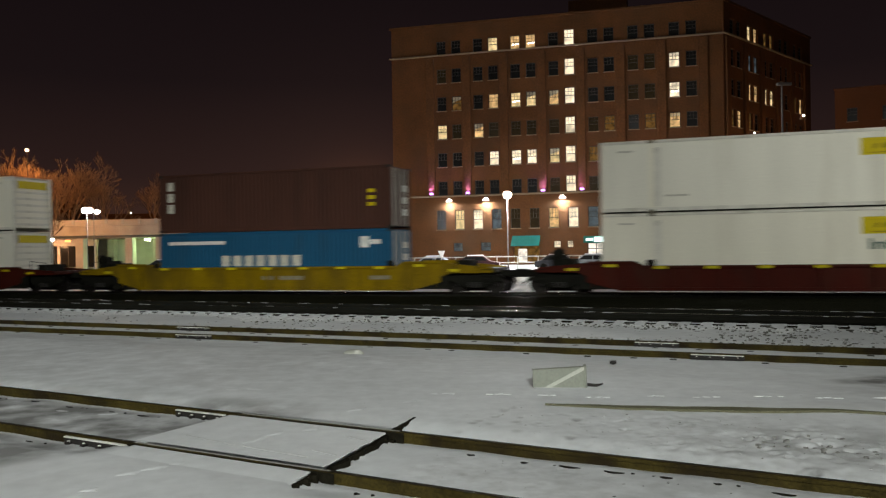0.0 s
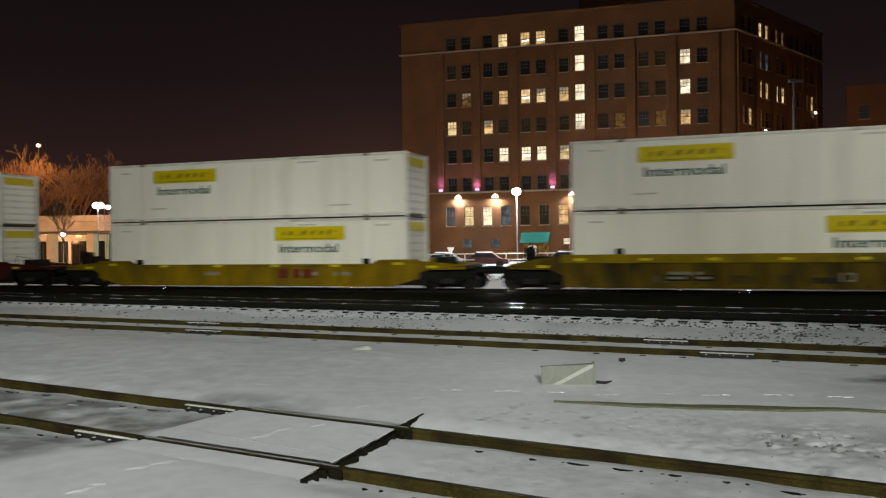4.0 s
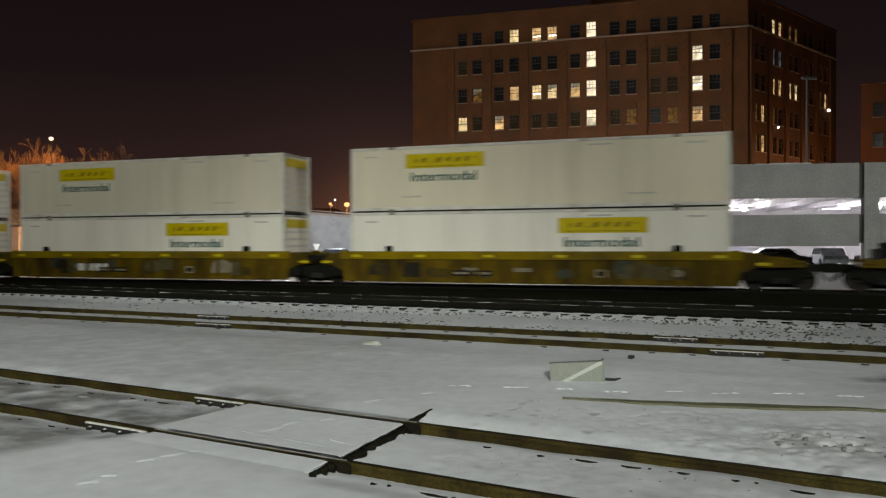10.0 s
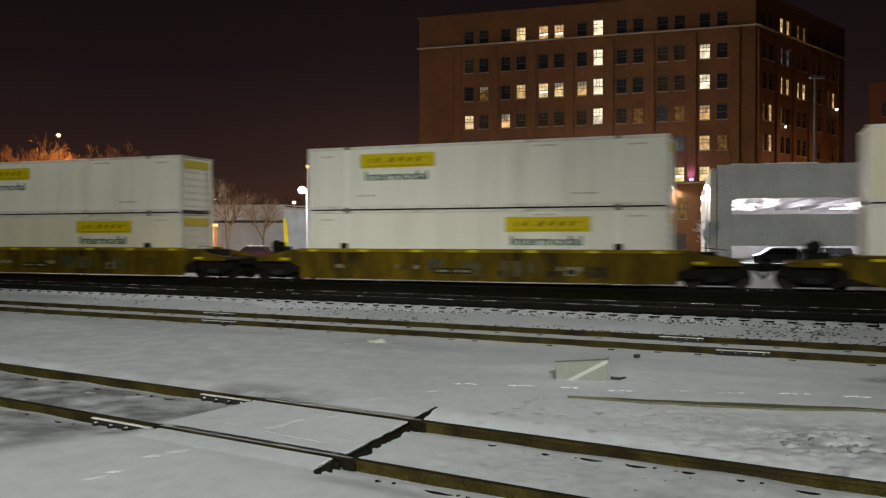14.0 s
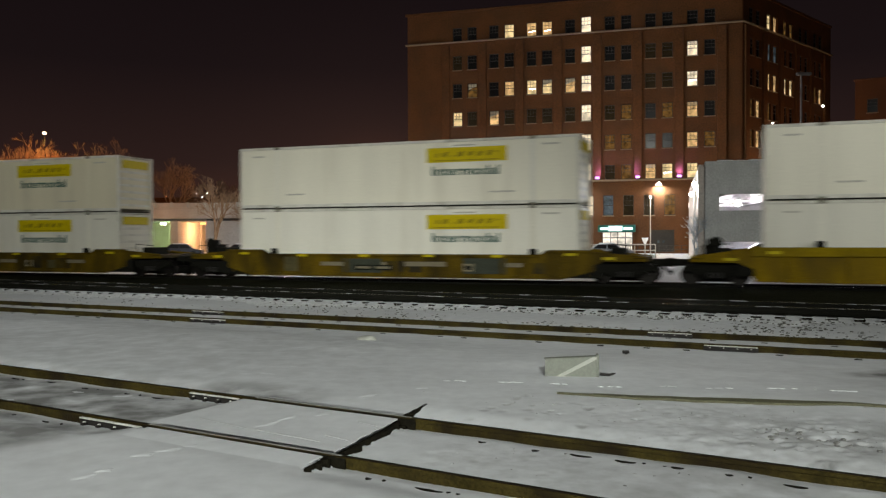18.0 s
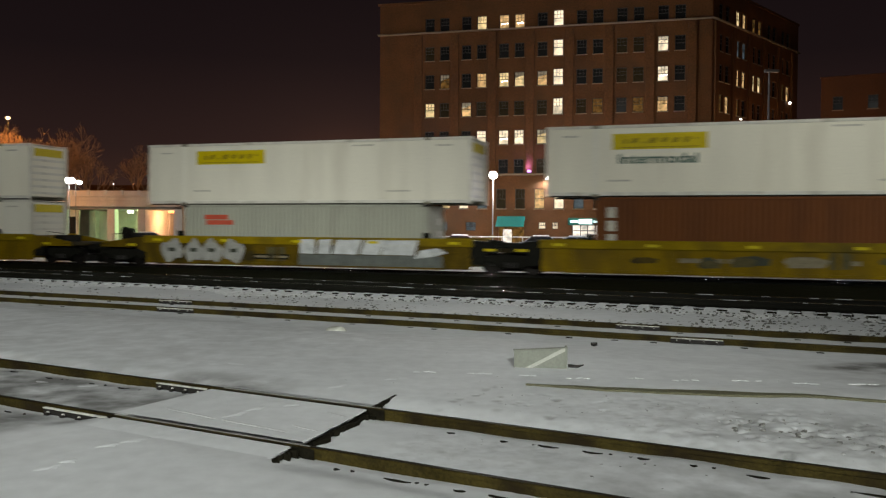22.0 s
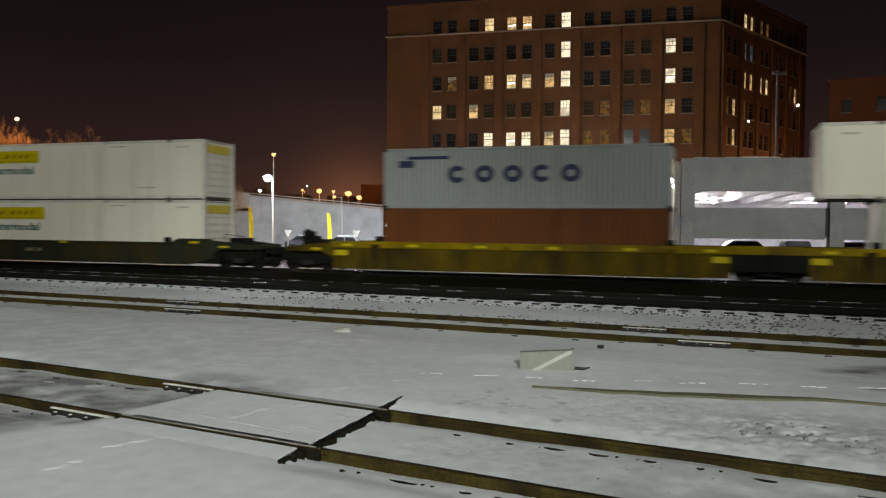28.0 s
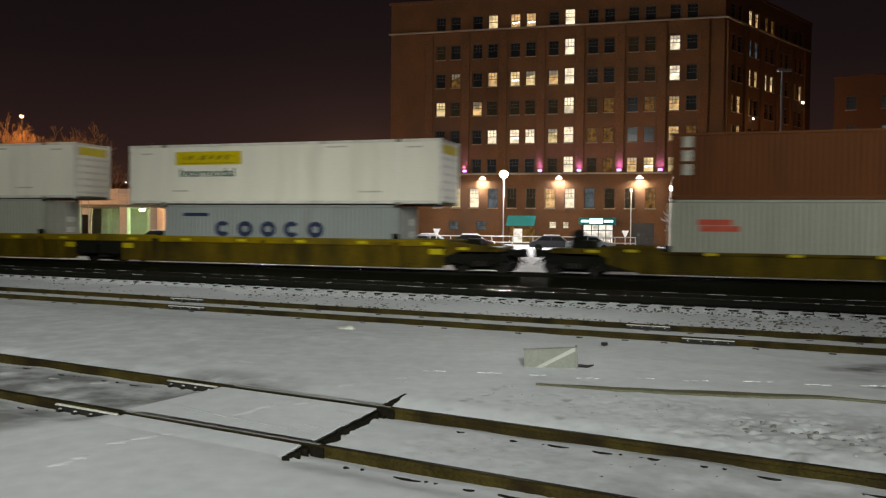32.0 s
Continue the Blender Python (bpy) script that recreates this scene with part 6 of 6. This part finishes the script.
        for j, k in ((0, 1), (1, 3), (3, 2), (2, 0)):
            bm.faces.new((p[j], p[k], q[k], q[j]))
    part("emblem", bm, material, t, "plain navy ring emblem")


WHEELS = []


def bogie(parent, x):
    """A two-axle freight truck: side frames, springs and wheels."""
    tr = part("truck", mesh_of("bolster", boxes((-0.25, 0.25, -1.05, 1.05, 0.34, 0.72), bevel=0.04), M_under, "bolster"), M_under, parent, "black cast steel truck", at=pose(x, 0, 0))
    for y in (-1.0, 1.0):
        fr = plate([(-1.25, 0.42), (-0.95, 0.42), (-0.45, 0.16), (0.45, 0.16), (0.95, 0.42), (1.25, 0.42), (1.22, 0.62), (0.6, 0.80), (-0.6, 0.80), (-1.22, 0.62)], -0.09, 0.09)
        part("side_frame", mesh_of("side_frame", bev(fr, 0.02), M_under, "sf"), M_under, tr, at=pose(0, y, 0))
    for ax in (-0.89, 0.89):
        ws = rods(((0, -0.82, 0), (0, -0.70, 0), 0.42), ((0, 0.70, 0), (0, 0.82, 0), 0.42), ((0, -0.95, 0), (0, 0.95, 0), 0.09), n=20)
        WHEELS.append(part("wheelset", mesh_of("wheelset", ws, M_wheel, "whl"), M_wheel, tr, "worn steel wheels on an axle", at=pose(ax, 0, 0.32)))
    part("brake_rigging", mesh_of("brake_rigging", boxes((-1.15, 1.15, -0.62, 0.62, 0.02, 0.34), bevel=0.03), M_under, "brk"), M_under, tr)
    for y in (-1.02, 1.02):
        for dx in (-0.2, 0.0, 0.2):
            part("spring", mesh_of("spring", rods(((0, 0, 0.18), (0, 0, 0.40), 0.07)), M_bolt, "spr"), M_bolt, tr, at=pose(dx, y * 1.08, 0))
    return tr


def side_marks(car, rows):
    """Painted patches on the near side of a car: (x, z, width, height, material, label)."""
    for x, z, wd, hh, m, lab in rows:
        part("side_patch", boxes((x, x + wd, -1.452, -1.441, z, z + hh), bevel=0.003), m, car, lab)


def sprayed(car, seed, n, half=7.6, top=1.2):
    """Rough overlapping sprayed shapes along a car's side."""
    rg = random.Random(seed)
    for k in range(n):
        x, z = rg.uniform(-half, half - 1.2), rg.uniform(0.3, 0.6)
        wd, hh = rg.uniform(0.5, 1.5), rg.uniform(0.25, top - z - 0.05)
        bm = plate([(x + wd * rg.uniform(0, 0.2), z), (x + wd * rg.uniform(0.8, 1), z + 0.03), (x + wd, z + hh * 0.7), (x + wd * 0.6, z + hh), (x + wd * 0.15, z + hh * 0.9), (x, z + hh * 0.4)], -1.446 - 0.001 * k, -1.441)
        part("graffiti", bm, (M_grafdark, M_grime, M_carend, M_grime, M_label)[k % 5], car, "sprayed shape on the side")


def well_car(label, s, style, paint, sill, left="end", right="end", half=8.42, ribs=11, refl=6, graffiti=0, chord=None, chord_h=0.34, through_chord=False, dark_joint=False):
    """A well car. left/right: 'end' has its own truck and coupler, 'joint' shares a truck with the neighbour (built by the left one's right)."""
    t = thing("well_car", label, "well car", group="well cars")
    yo, yi = 1.47, 1.38
    raised = style == "sloped"
    pts = [(-half, 0.08), (half, 0.08), (half, sill), (-half, sill)]
    if raised:
        pts = [(-half + 1.0, 0.08), (half - 1.0, 0.08), (half + 0.25, 0.42), (half + 0.25, sill + 0.19), (6.75, sill + 0.19), (6.35, sill), (-6.35, sill), (-6.75, sill + 0.19), (-half - 0.25, sill + 0.19), (-half - 0.25, 0.42)]
    for y0, y1 in ((-yo + 0.03, -yi), (yi, yo - 0.03)):
        part("side_sheet", plate(pts, y0, y1), paint, t)
    for sy in (-1, 1):
        ya, yb = sorted((sy * (yo + 0.05), sy * (yi + 0.02)))
        if raised:
            part("top_chord", boxes((-6.35, 6.35, ya, yb, sill - 0.10, sill + 0.012), bevel=0.012), chord or paint, t)
            for x in (-1, 1):
                xa, xb = sorted((x * 6.75, x * (half + 0.25)))
                part("top_chord", boxes((xa, xb, ya, yb, sill + 0.09, sill + 0.20), bevel=0.012), chord or paint, t)
        else:
            part("top_chord", boxes((-half - 0.1, half + 0.1, ya, yb, sill - chord_h, sill + 0.012), bevel=0.012), chord or (M_carchord if paint in (M_caryellow, M_carclean) else paint), t)
        part("bottom_chord", boxes((-half + 1.0, half - 1.0, ya, yb, 0.06, 0.20), bevel=0.012), paint, t)
    rb = mesh_of("rib", boxes((-0.07, 0.07, -yo - 0.03, -yo + 0.03, 0.11, sill - 0.12), bevel=0.012), paint, ("rib", paint.name, sill))
    for k in range(ribs):
        x = (-half + 1.2) + (2 * half - 2.4) * k / (ribs - 1)
        part("rib", rb, paint, t, at=pose(x, 0.002, 0))
        part("rib", rb, paint, t, at=pose(x, -0.002, 0, 0, 0, 180))
    for k in range(5):
        x = -half + 1.6 + (2 * half - 3.2) * k / 4
        part("floor_beam", mesh_of("floor_beam", boxes((-0.2, 0.2, -1.36, 1.36, 0.12, 0.23)), M_under, "fb"), M_under, t, at=pose(x, 0, 0))
    rf = mesh_of("reflector", boxes((-0.24, 0.24, -0.012, 0, -0.055, 0.055)), M_reflector, "refl")
    for k in range(refl):
        x = -half + 0.7 + (2 * half - 1.4) * k / (refl - 1)
        zz = (sill - 0.06 if raised else sill - min(0.26, chord_h * 0.55)) if not (raised and abs(x) > 6.5) else sill + 0.02
        part("reflector", rf, M_reflector, t, "bright yellow reflector strip", at=pose(x, -yo - 0.052, zz))
    # side panels of other colours, stencils
    rg = random.Random(int(s * 10) + 77)
    for k in range(0 if paint in (M_carmaroon, M_carpanel) else 3):
        x, wd = rg.uniform(-half + 1.5, half - 2.5), rg.uniform(0.5, 1.3)
        part("stencil", boxes((x, x + wd, -yo - 0.004 + 0.03, -yo + 0.028, 0.55, 0.72)), M_label, t, "plain dull stencil bar")
    if paint is M_caryellow:
        x = rg.uniform(-4.5, -1.0)
        for k in range(2):
            pl = part("number_board", boxes((x + 0.95 * k, x + 0.95 * k + 0.85, -yo + 0.006, -yo + 0.027, 0.36, 0.60)), M_under, t, "dark board with a plain pale bar")
            part("board_bar", boxes((x + 0.95 * k + 0.08, x + 0.95 * k + 0.77, -yo + 0.001, -yo + 0.005, 0.43, 0.53)), M_label, pl, "plain pale bar")
        x += rg.uniform(5.0, 6.5)
        pl = part("placard", boxes((x, x + 0.5, -yo + 0.008, -yo + 0.027, 0.35, 0.68)), M_label, t, "pale square placard")
        part("placard_centre", boxes((x + 0.1, x + 0.4, -yo + 0.003, -yo + 0.007, 0.42, 0.60)), M_under, pl, "dark centre of the placard")
        for k in range(5):
            x, wd = rg.uniform(-half + 1.2, half - 2.2), rg.uniform(0.4, 1.1)
            part("rust_patch", boxes((x, x + wd, -yo + 0.0265, -yo + 0.029, 0.28, rg.uniform(0.5, 0.95))), M_grime if k % 2 else M_carend, t, "patch of duller paint")
    for x in (-6.15, 6.15):
        part("guide_post", mesh_of("guide_post", boxes((-0.16, 0.16, -yo - 0.045, -yi - 0.01, 0, 0.24), bevel=0.03), M_under, "guide"), M_under, t, "dark container guide", at=pose(x, 0, sill + 0.012))
    if graffiti:
        rg = random.Random(int(s))
        x = -half + 1.0 if graffiti == 1 else -half + 0.8
        for k in range(4):
            wd = rg.uniform(0.85, 1.15)
            bm = ball(0.5, seg=12)
            for v in bm.verts:
                v.co = Vector((v.co.x * wd * 1.15, v.co.y * 0.01, v.co.z * 1.02)) + Vector((0, 0, 0.12 * math.sin(v.co.x * 9 + k)))
            g = part("graffiti", bm, M_grafpale, t, "pale sprayed blob shape", at=pose(x + 0.5, -yo - 0.064, 0.70))
            part("graffiti_core", boxes((-0.18, 0.18, -0.012, -0.006, -0.08, 0.10), bevel=0.003), M_grafdark, g, at=pose(0, 0, 0.02))
            x += wd + 0.12
        if graffiti == 1:
            part("graffiti", boxes((0.1, 6.9, -yo - 0.056, -yo - 0.052, 0.14, 0.62)), M_grafgrey, t, "grey sprayed band")
            x = 0.15
            for k, wd in enumerate((0.75, 0.62, 1.2, 0.9, 1.5)):
                lean = (0.0, 0.1, 0.25, 0.35, 0.2)[k]
                part("graffiti", plate([(x, 0.66), (x + wd, 0.64), (x + wd + lean, 1.30), (x + lean * 0.8, 1.28)], -yo - 0.058, -yo - 0.054), M_graf, t, "pale sprayed letter block")
                x += wd + 0.12
            part("graffiti", plate([(5.6, 0.50), (6.6, 0.62), (7.1, 0.78), (6.7, 0.98), (5.9, 0.86)], -yo - 0.064, -yo - 0.060), M_graf, t, "pale sprayed curl")
    # ends
    for sx, kind in ((-1, left), (1, right)):
        reach = 11.55 if kind == "end" else 9.78
        xa, xb = sorted((sx * (half + (0.2 if raised else 0.0)), sx * (reach - (0.75 if kind == "end" else 0.25))))
        hi = (sill + 0.19 if raised else sill) if kind == "end" else sill
        outline = [(sx * half, 0.55), (sx * half, hi - 0.05), (sx * (half + 0.7), hi - 0.10), (sx * (reach - 0.8 if kind == "end" else reach - 0.35), 1.02), (sx * (reach - 0.8 if kind == "end" else reach - 0.35), 0.82), (sx * (half + 0.6), 0.80)]
        for y0, y1 in ((-yo + 0.04, -yo + 0.12), (yo - 0.12, yo - 0.04)):
            part("end_side", plate(outline, y0, y1), M_under if kind == "joint" and (through_chord or dark_joint) else paint, t)
        inner = half - 1.0 if raised else half
        # black pieces added so the gaps round the truck stay dark
        part("end_skirt", boxes((min(sx * inner, sx * (half + 0.62)), max(sx * inner, sx * (half + 0.62)), -yo + 0.09, -yo + 0.15, 0.12 if raised else 0.30, 0.83)), M_under, t, "black plate added to fill the dark gap above the truck")
        if kind == "end":
            part("end_sill", boxes((min(sx * half, sx * (reach - 0.9)), max(sx * half, sx * (reach - 0.9)), -0.62, 0.62, 0.40, 0.815), bevel=0.03), M_under, t, "black block added to fill the dark gap over the truck")
        if through_chord and kind == "joint":
            for y0, y1 in ((-yo - 0.05, -yo + 0.06), (yo - 0.06, yo + 0.05)):
                part("top_chord", boxes((min(sx * (half + 0.1), sx * 9.72), max(sx * (half + 0.1), sx * 9.72), y0, y1, sill - 0.28, sill + 0.01), bevel=0.012), chord or paint, t, "chord carried over the joint")
                # black plate added to paint the dark gap below the chord
                part("joint_panel", boxes((min(sx * (half + 0.02), sx * 9.70), max(sx * (half + 0.02), sx * 9.70), y0 + 0.045, y0 + 0.065, 0.36, sill - 0.285)), M_under, t, "black plate added for the dark gap below the chord")
        part("end_deck", boxes((xa, xb, -yo + 0.13, yo - 0.13, 0.82, 1.0), bevel=0.02), M_carend if paint in (M_caryellow, M_carclean) else paint, t)
        part("bulkhead", boxes((sx * half - 0.06, sx * half + 0.06, -yi, yi, 0.2, sill - 0.05)), paint, t)
        part("reflector", rf, M_reflector, t, "bright yellow reflector strip", at=pose(sx * (half + 0.85), -yo + 0.035, 0.93))
        gr = [((sx * (half + 0.9), -yo + 0.05, 1.0), (sx * (half + 0.9), -yo + 0.05, 1.55), 0.018), ((sx * (half + 1.9), -yo + 0.05, 1.0), (sx * (half + 1.9), -yo + 0.05, 1.45), 0.018),
              ((sx * (half + 0.9), -yo + 0.05, 1.53), (sx * (half + 1.9), -yo + 0.05, 1.43), 0.018)]
        if kind == "end":
            part("grab_rail", rods(*gr, n=6), M_under, t, "thin handrail")
            part("ladder", rods(*[((sx * (reach - 1.25), -yo + 0.03, 0.35 + 0.2 * k), (sx * (reach - 0.85), -yo + 0.03, 0.35 + 0.2 * k), 0.015) for k in range(4)], n=6), M_under, t, "end ladder rungs")
            part("brake_box", boxes((sx * (half + 1.1) - 0.3, sx * (half + 1.1) + 0.3, -0.9, 0.4, 1.0, 1.35), bevel=0.03), M_under, t, "dark brake gear")
            if sx < 0:
                bx = -(half + 1.5)
                st = part("brake_stand", boxes((bx - 0.22, bx + 0.22, -1.15, -0.55, 1.0, 1.72), (bx - 0.35, bx + 0.05, -0.6, 0.3, 1.0, 1.5), bevel=0.05), M_under, t, "dark hand brake stand and valve gear")
                part("brake_wheel", rods(((bx + 0.1, -1.22, 1.55), (bx + 0.1, -1.16, 1.55), 0.26), n=14), M_under, st)
            part("hose", rods(((sx * (reach - 0.4), -0.3, 0.7), (sx * (reach + 0.05), -0.25, 0.25), 0.03)), M_under, t)
            part("hose", rods(((sx * (reach - 0.4), 0.3, 0.7), (sx * (reach + 0.05), 0.3, 0.3), 0.03)), M_under, t)
            part("coupler", boxes((min(sx * (reach - 1.0), sx * (reach + 0.12)), max(sx * (reach - 1.0), sx * (reach + 0.12)), -0.14, 0.14, 0.62, 0.9), (sx * reach - 0.16, sx * reach + 0.16, -0.2, 0.2, 0.58, 0.94), bevel=0.03), M_under, t, "dark knuckle coupler")
            bogie(t, sx * 9.85)
        elif sx > 0:
            bogie(t, 9.78)
            part("joint_gear", boxes((9.1, 10.4, -0.9, 0.9, 0.95, 1.22), bevel=0.06), M_under, t, "dark articulated joint with hoses")
    return ride(t, s)


# Cars from the head of what is seen to its tail
MAROON = "maroon well car carrying two stacked white containers"
YELLOW = "grimy yellow well car carrying two stacked white containers"
well_car(MAROON, -43.0, "sloped", M_carmaroon, 1.05, refl=9, ribs=9)
well_car("yellow well car with short well and sloping ends", -19.7, "sloped", M_carclean, 1.13, half=8.2, refl=9, ribs=7)
well_car(MAROON, 3.67, "sloped", M_carmaroon, 1.05, refl=9, ribs=9)
bcar = well_car("clean yellow well car with sloping ends", 27.09, "sloped", M_carclean, 1.06, refl=6, ribs=7)
for k in range(3):
    part("emblem", boxes((1.7 + 0.62 * k, 2.2 + 0.62 * k, -1.452, -1.441, 0.42, 0.86), bevel=0.004), M_emblem, bcar, "plain maroon emblem block")
well_car(YELLOW, 50.5, "ribbed", M_caryellow, 1.40, refl=7, ribs=12)
for i, s in enumerate((73.85, 93.55, 113.25)):
    dcar = well_car("grimy yellow articulated well car unit with stacked containers", s, "ribbed", M_caryellow, 1.40, "end" if i == 0 else "joint", "end" if i == 2 else "joint", refl=6, ribs=12)
    sprayed(dcar, 40 + i, 8)
    if i == 1:
        side_marks(dcar, [(-4.0 + 0.55 * k, 0.42, 0.42, 0.36, M_paint, "plain pale emblem block") for k in range(4)])
for s in (136.6, 159.95):
    gcar = well_car(YELLOW, s, "ribbed", M_caryellow, 1.42, refl=7, ribs=14, chord_h=0.15)
    sprayed(gcar, int(s), 3)
for s in (183.1, 206.45):
    icar = well_car("dark grimy yellow well car with sloping ends", s, "sloped", M_caryellow, 1.07, refl=6, ribs=7)
    if s > 200:
        side_marks(icar, [(-2.6, 0.25, 1.9, 0.62, M_grafdark, "dark green patch plate"), (3.1, 0.25, 1.9, 0.66, M_grafdark, "dark green patch plate"), (0.4, 0.55, 2.0, 0.2, M_label, "pale number board bar")])
well_car("clean yellow well car with smooth sides", 229.6, "ribbed", M_carclean, 1.38, refl=2, ribs=8)
for i, s in enumerate((252.95, 272.2, 291.6)):
    mcar = well_car("sprayed yellow articulated well car unit", s, "ribbed", M_carclean if i else M_caryellow, 1.38, "end" if i == 0 else "joint", "end" if i == 2 else "joint", half=8.1, refl=5, ribs=8, graffiti=1 if i == 0 else 0, dark_joint=True)
    if i:
        sprayed(mcar, 60 + i, 11)
    if i == 2:
        side_marks(mcar, [(2.2, 0.42, 1.5, 0.34, M_under, "dark slot"), (3.9, 0.42, 1.9, 0.34, M_under, "dark slot"), (2.3, 0.47, 1.2, 0.2, M_label, "pale bar in the slot"), (4.0, 0.47, 1.6, 0.2, M_label, "pale bar in the slot")])
qcar = well_car("dark green well car with yellow striped ends", 314.9, "sloped", M_cardark, 1.10, refl=3, ribs=9)
side_marks(qcar, [(-8.6, 0.86, 2.4, 0.07, M_reflector, "yellow edge stripe"), (-10.6, 0.86, 1.5, 0.06, M_reflector, "yellow edge stripe")])
for i, s in enumerate((338.2, 357.7, 377.2)):
    rcar = well_car("yellow articulated well car unit with heavy posts", s, "ribbed", M_carpanel, 1.28, "end" if i == 0 else "joint", "end" if i == 2 else "joint", half=8.35, refl=6, ribs=5, chord=M_carchord, chord_h=0.28, through_chord=True)
    side_marks(rcar, [(-8.3, 0.66, 0.62, 0.24, M_reflector, "bright yellow reflector plate"), (7.7, 0.66, 0.62, 0.24, M_reflector, "bright yellow reflector plate")])
    for x in (-6.42, -6.2, -0.4, 6.05, 6.27):
        part("heavy_post", boxes((x - 0.10, x + 0.10, -1.56, -1.44, 0.12, 1.16), bevel=0.015), M_caryellow, rcar)
well_car("dark olive-yellow well car with sea containers", 400.9, "sloped", M_carpanel, 0.95, half=8.2, refl=6, ribs=7)

LOW, HIGH = 0.27, 3.16
WHITE_UP = "white 53-foot container with yellow sign, stacked on top"
WHITE_LOW = "white 53-foot container with yellow sign, in the well"
CREAM_UP = "yellowed white 53-foot container with yellow sign, stacked on top"
CREAM_LOW = "yellowed white 53-foot container with yellow sign, in the well"
NEAR_L, NEAR_R = 2.65, 9.45
for s, up, up_word, low_sign, low_word, dull in (
        (-43.0, NEAR_R, False, NEAR_R, True, True), (3.67, NEAR_R, False, NEAR_R, True, True), (27.09, NEAR_L, True, NEAR_R, True, False),
        (50.5, NEAR_L, True, NEAR_R, True, False), (73.85, NEAR_R, False, NEAR_R, False, True), (93.55, NEAR_L, True, NEAR_R, True, False),
        (113.25, NEAR_L, True, NEAR_R, True, False), (136.6, NEAR_L, True, NEAR_R, True, False), (159.95, NEAR_L, True, NEAR_R, True, False),
        (183.1, NEAR_R, True, NEAR_R, True, False), (206.45, NEAR_R, True, NEAR_R, True, False), (229.6, NEAR_R, True, NEAR_R, True, False),
        (314.9, NEAR_L, True, 3.0, True, False)):
    big_box("container", CREAM_LOW if s == 136.6 else WHITE_LOW, s, LOW, low_sign, low_word, dull, paint=M_cream if s == 136.6 else None)
    cream = s in (93.55, 113.25, 183.1)
    big_box("container", CREAM_UP if cream else WHITE_UP, s, HIGH, up, up_word, dull, paint=M_cream if cream else None)
big_box("container", "white 53-foot container with faded yellow sign on a grey box", 252.95, 2.86, NEAR_L, False)
big_box("container", "white 53-foot container with yellow sign on a brown box", 272.3, 3.13, NEAR_L, True)
big_box("container", "white 53-foot container with yellow sign on a pale box", 357.75, 3.08, NEAR_L, True)
big_box("container", "white 53-foot container with yellow sign on a grey box", 377.25, 2.79, NEAR_L, True)

REDMARK = ((-5.0, 1.90, 1.25, 0.22, M_red, "plain red emblem bar"), (-4.92, 1.655, 1.45, 0.21, M_red, "plain red emblem bar"))
BARCODE = tuple((-5.62, 0.95 + 0.54 * k, 0.36, 0.42, M_faint, "plain pale label panel") for k in range(3))
sea_box("sea_container", "pale corrugated sea container with red emblem", 252.95, LOW, 2.58, M_palegreen, REDMARK)
sea_box("sea_container", "brown corrugated sea container with pale label", 272.3, LOW, 2.85, M_brown, BARCODE)
sea_box("sea_container", "pale corrugated sea container with red emblem, alone in the well", 291.5, 0.15, 2.57, M_palegreen, REDMARK)
sea_box("sea_container", "brown corrugated sea container in the well", 338.25, LOW - 0.1, 2.58, M_brown)
grey_top = sea_box("sea_container", "grey corrugated sea container with navy emblems, stacked on top", 338.25, 2.76, 2.58, M_grey, ((-5.0, 2.1, 1.9, 0.14, M_navy, "plain dark number bar"), (-5.4, 1.75, 0.7, 0.3, M_navy, "plain dark emblem")))
sea_box("sea_container", "pale corrugated sea container with red emblem in the well", 357.75, LOW - 0.06, 2.86, M_palegreen, REDMARK)
grey_low = sea_box("sea_container", "grey corrugated sea container with navy emblems in the well", 377.25, LOW - 0.08, 2.58, M_grey, ((-5.0, 2.05, 1.4, 0.16, M_navy, "plain dark number bar"),))
for c, x0, zz in ((grey_top, -2.75, 1.45), (grey_low, -2.8, 1.47)):
    for k in range(5):
        ring_mark(c, x0 + 1.22 * k, zz, 0.35, k in (0, 3), M_navy)
sea_box("sea_container", "pale corrugated sea container with red emblem in the well", 400.9, 0.12, 2.88, M_palegreen, REDMARK)
sea_box("sea_container", "brown corrugated sea container with pale label, stacked on top", 400.9, 3.02, 2.58, M_brown, BARCODE)
blocks = [(-2.6 + 0.63 * k, 0.96, 0.44, 0.50, M_faint, "plain pale emblem block") for k in range(7)]
sea_box("sea_container", "blue corrugated sea container with pale emblem blocks", -19.7, 0.22, 2.58, M_blue, tuple(blocks) + ((-5.6, 2.0, 3.2, 0.16, M_paint, "plain pale number bar"), (4.6, 1.75, 0.45, 0.5, M_paint, "plain pale emblem"), (5.1, 1.9, 0.5, 0.2, M_paint, "plain pale emblem")))
sea_box("sea_container", "dark maroon corrugated sea container, stacked on top", -19.7, 2.82, 2.80, M_darkbrown, BARCODE + tuple((5.0, 1.0 + 0.3 * k, 0.35, 0.16, M_yellow, "plain yellow label bar") for k in range(3)))


# ---------------------------------------------------------------- what moves


def gone(t):
    """How far the train has rolled to the left after t seconds."""
    return 12.059 * t + 0.01027 * t * t


def motions():
    times = [0.0, 1 / 30] + [float(k) for k in range(1, 32)] + [32 - 1 / 30, 32.0]
    for ob, s, z in MOVING:
        walk(ob, [(t, line_pose(TRAIN[0], TRAIN[1], s - gone(t), z)) for t in times])
    turns = [(k / 20, Matrix.Rotation(-gone(k / 20) / 0.42, 4, "Y")) for k in range(641)]
    for ob in WHEELS:
        at = Matrix.Translation(ob.matrix_basis.translation)
        walk(ob, [(t, at @ m) for t, m in turns])


motions()
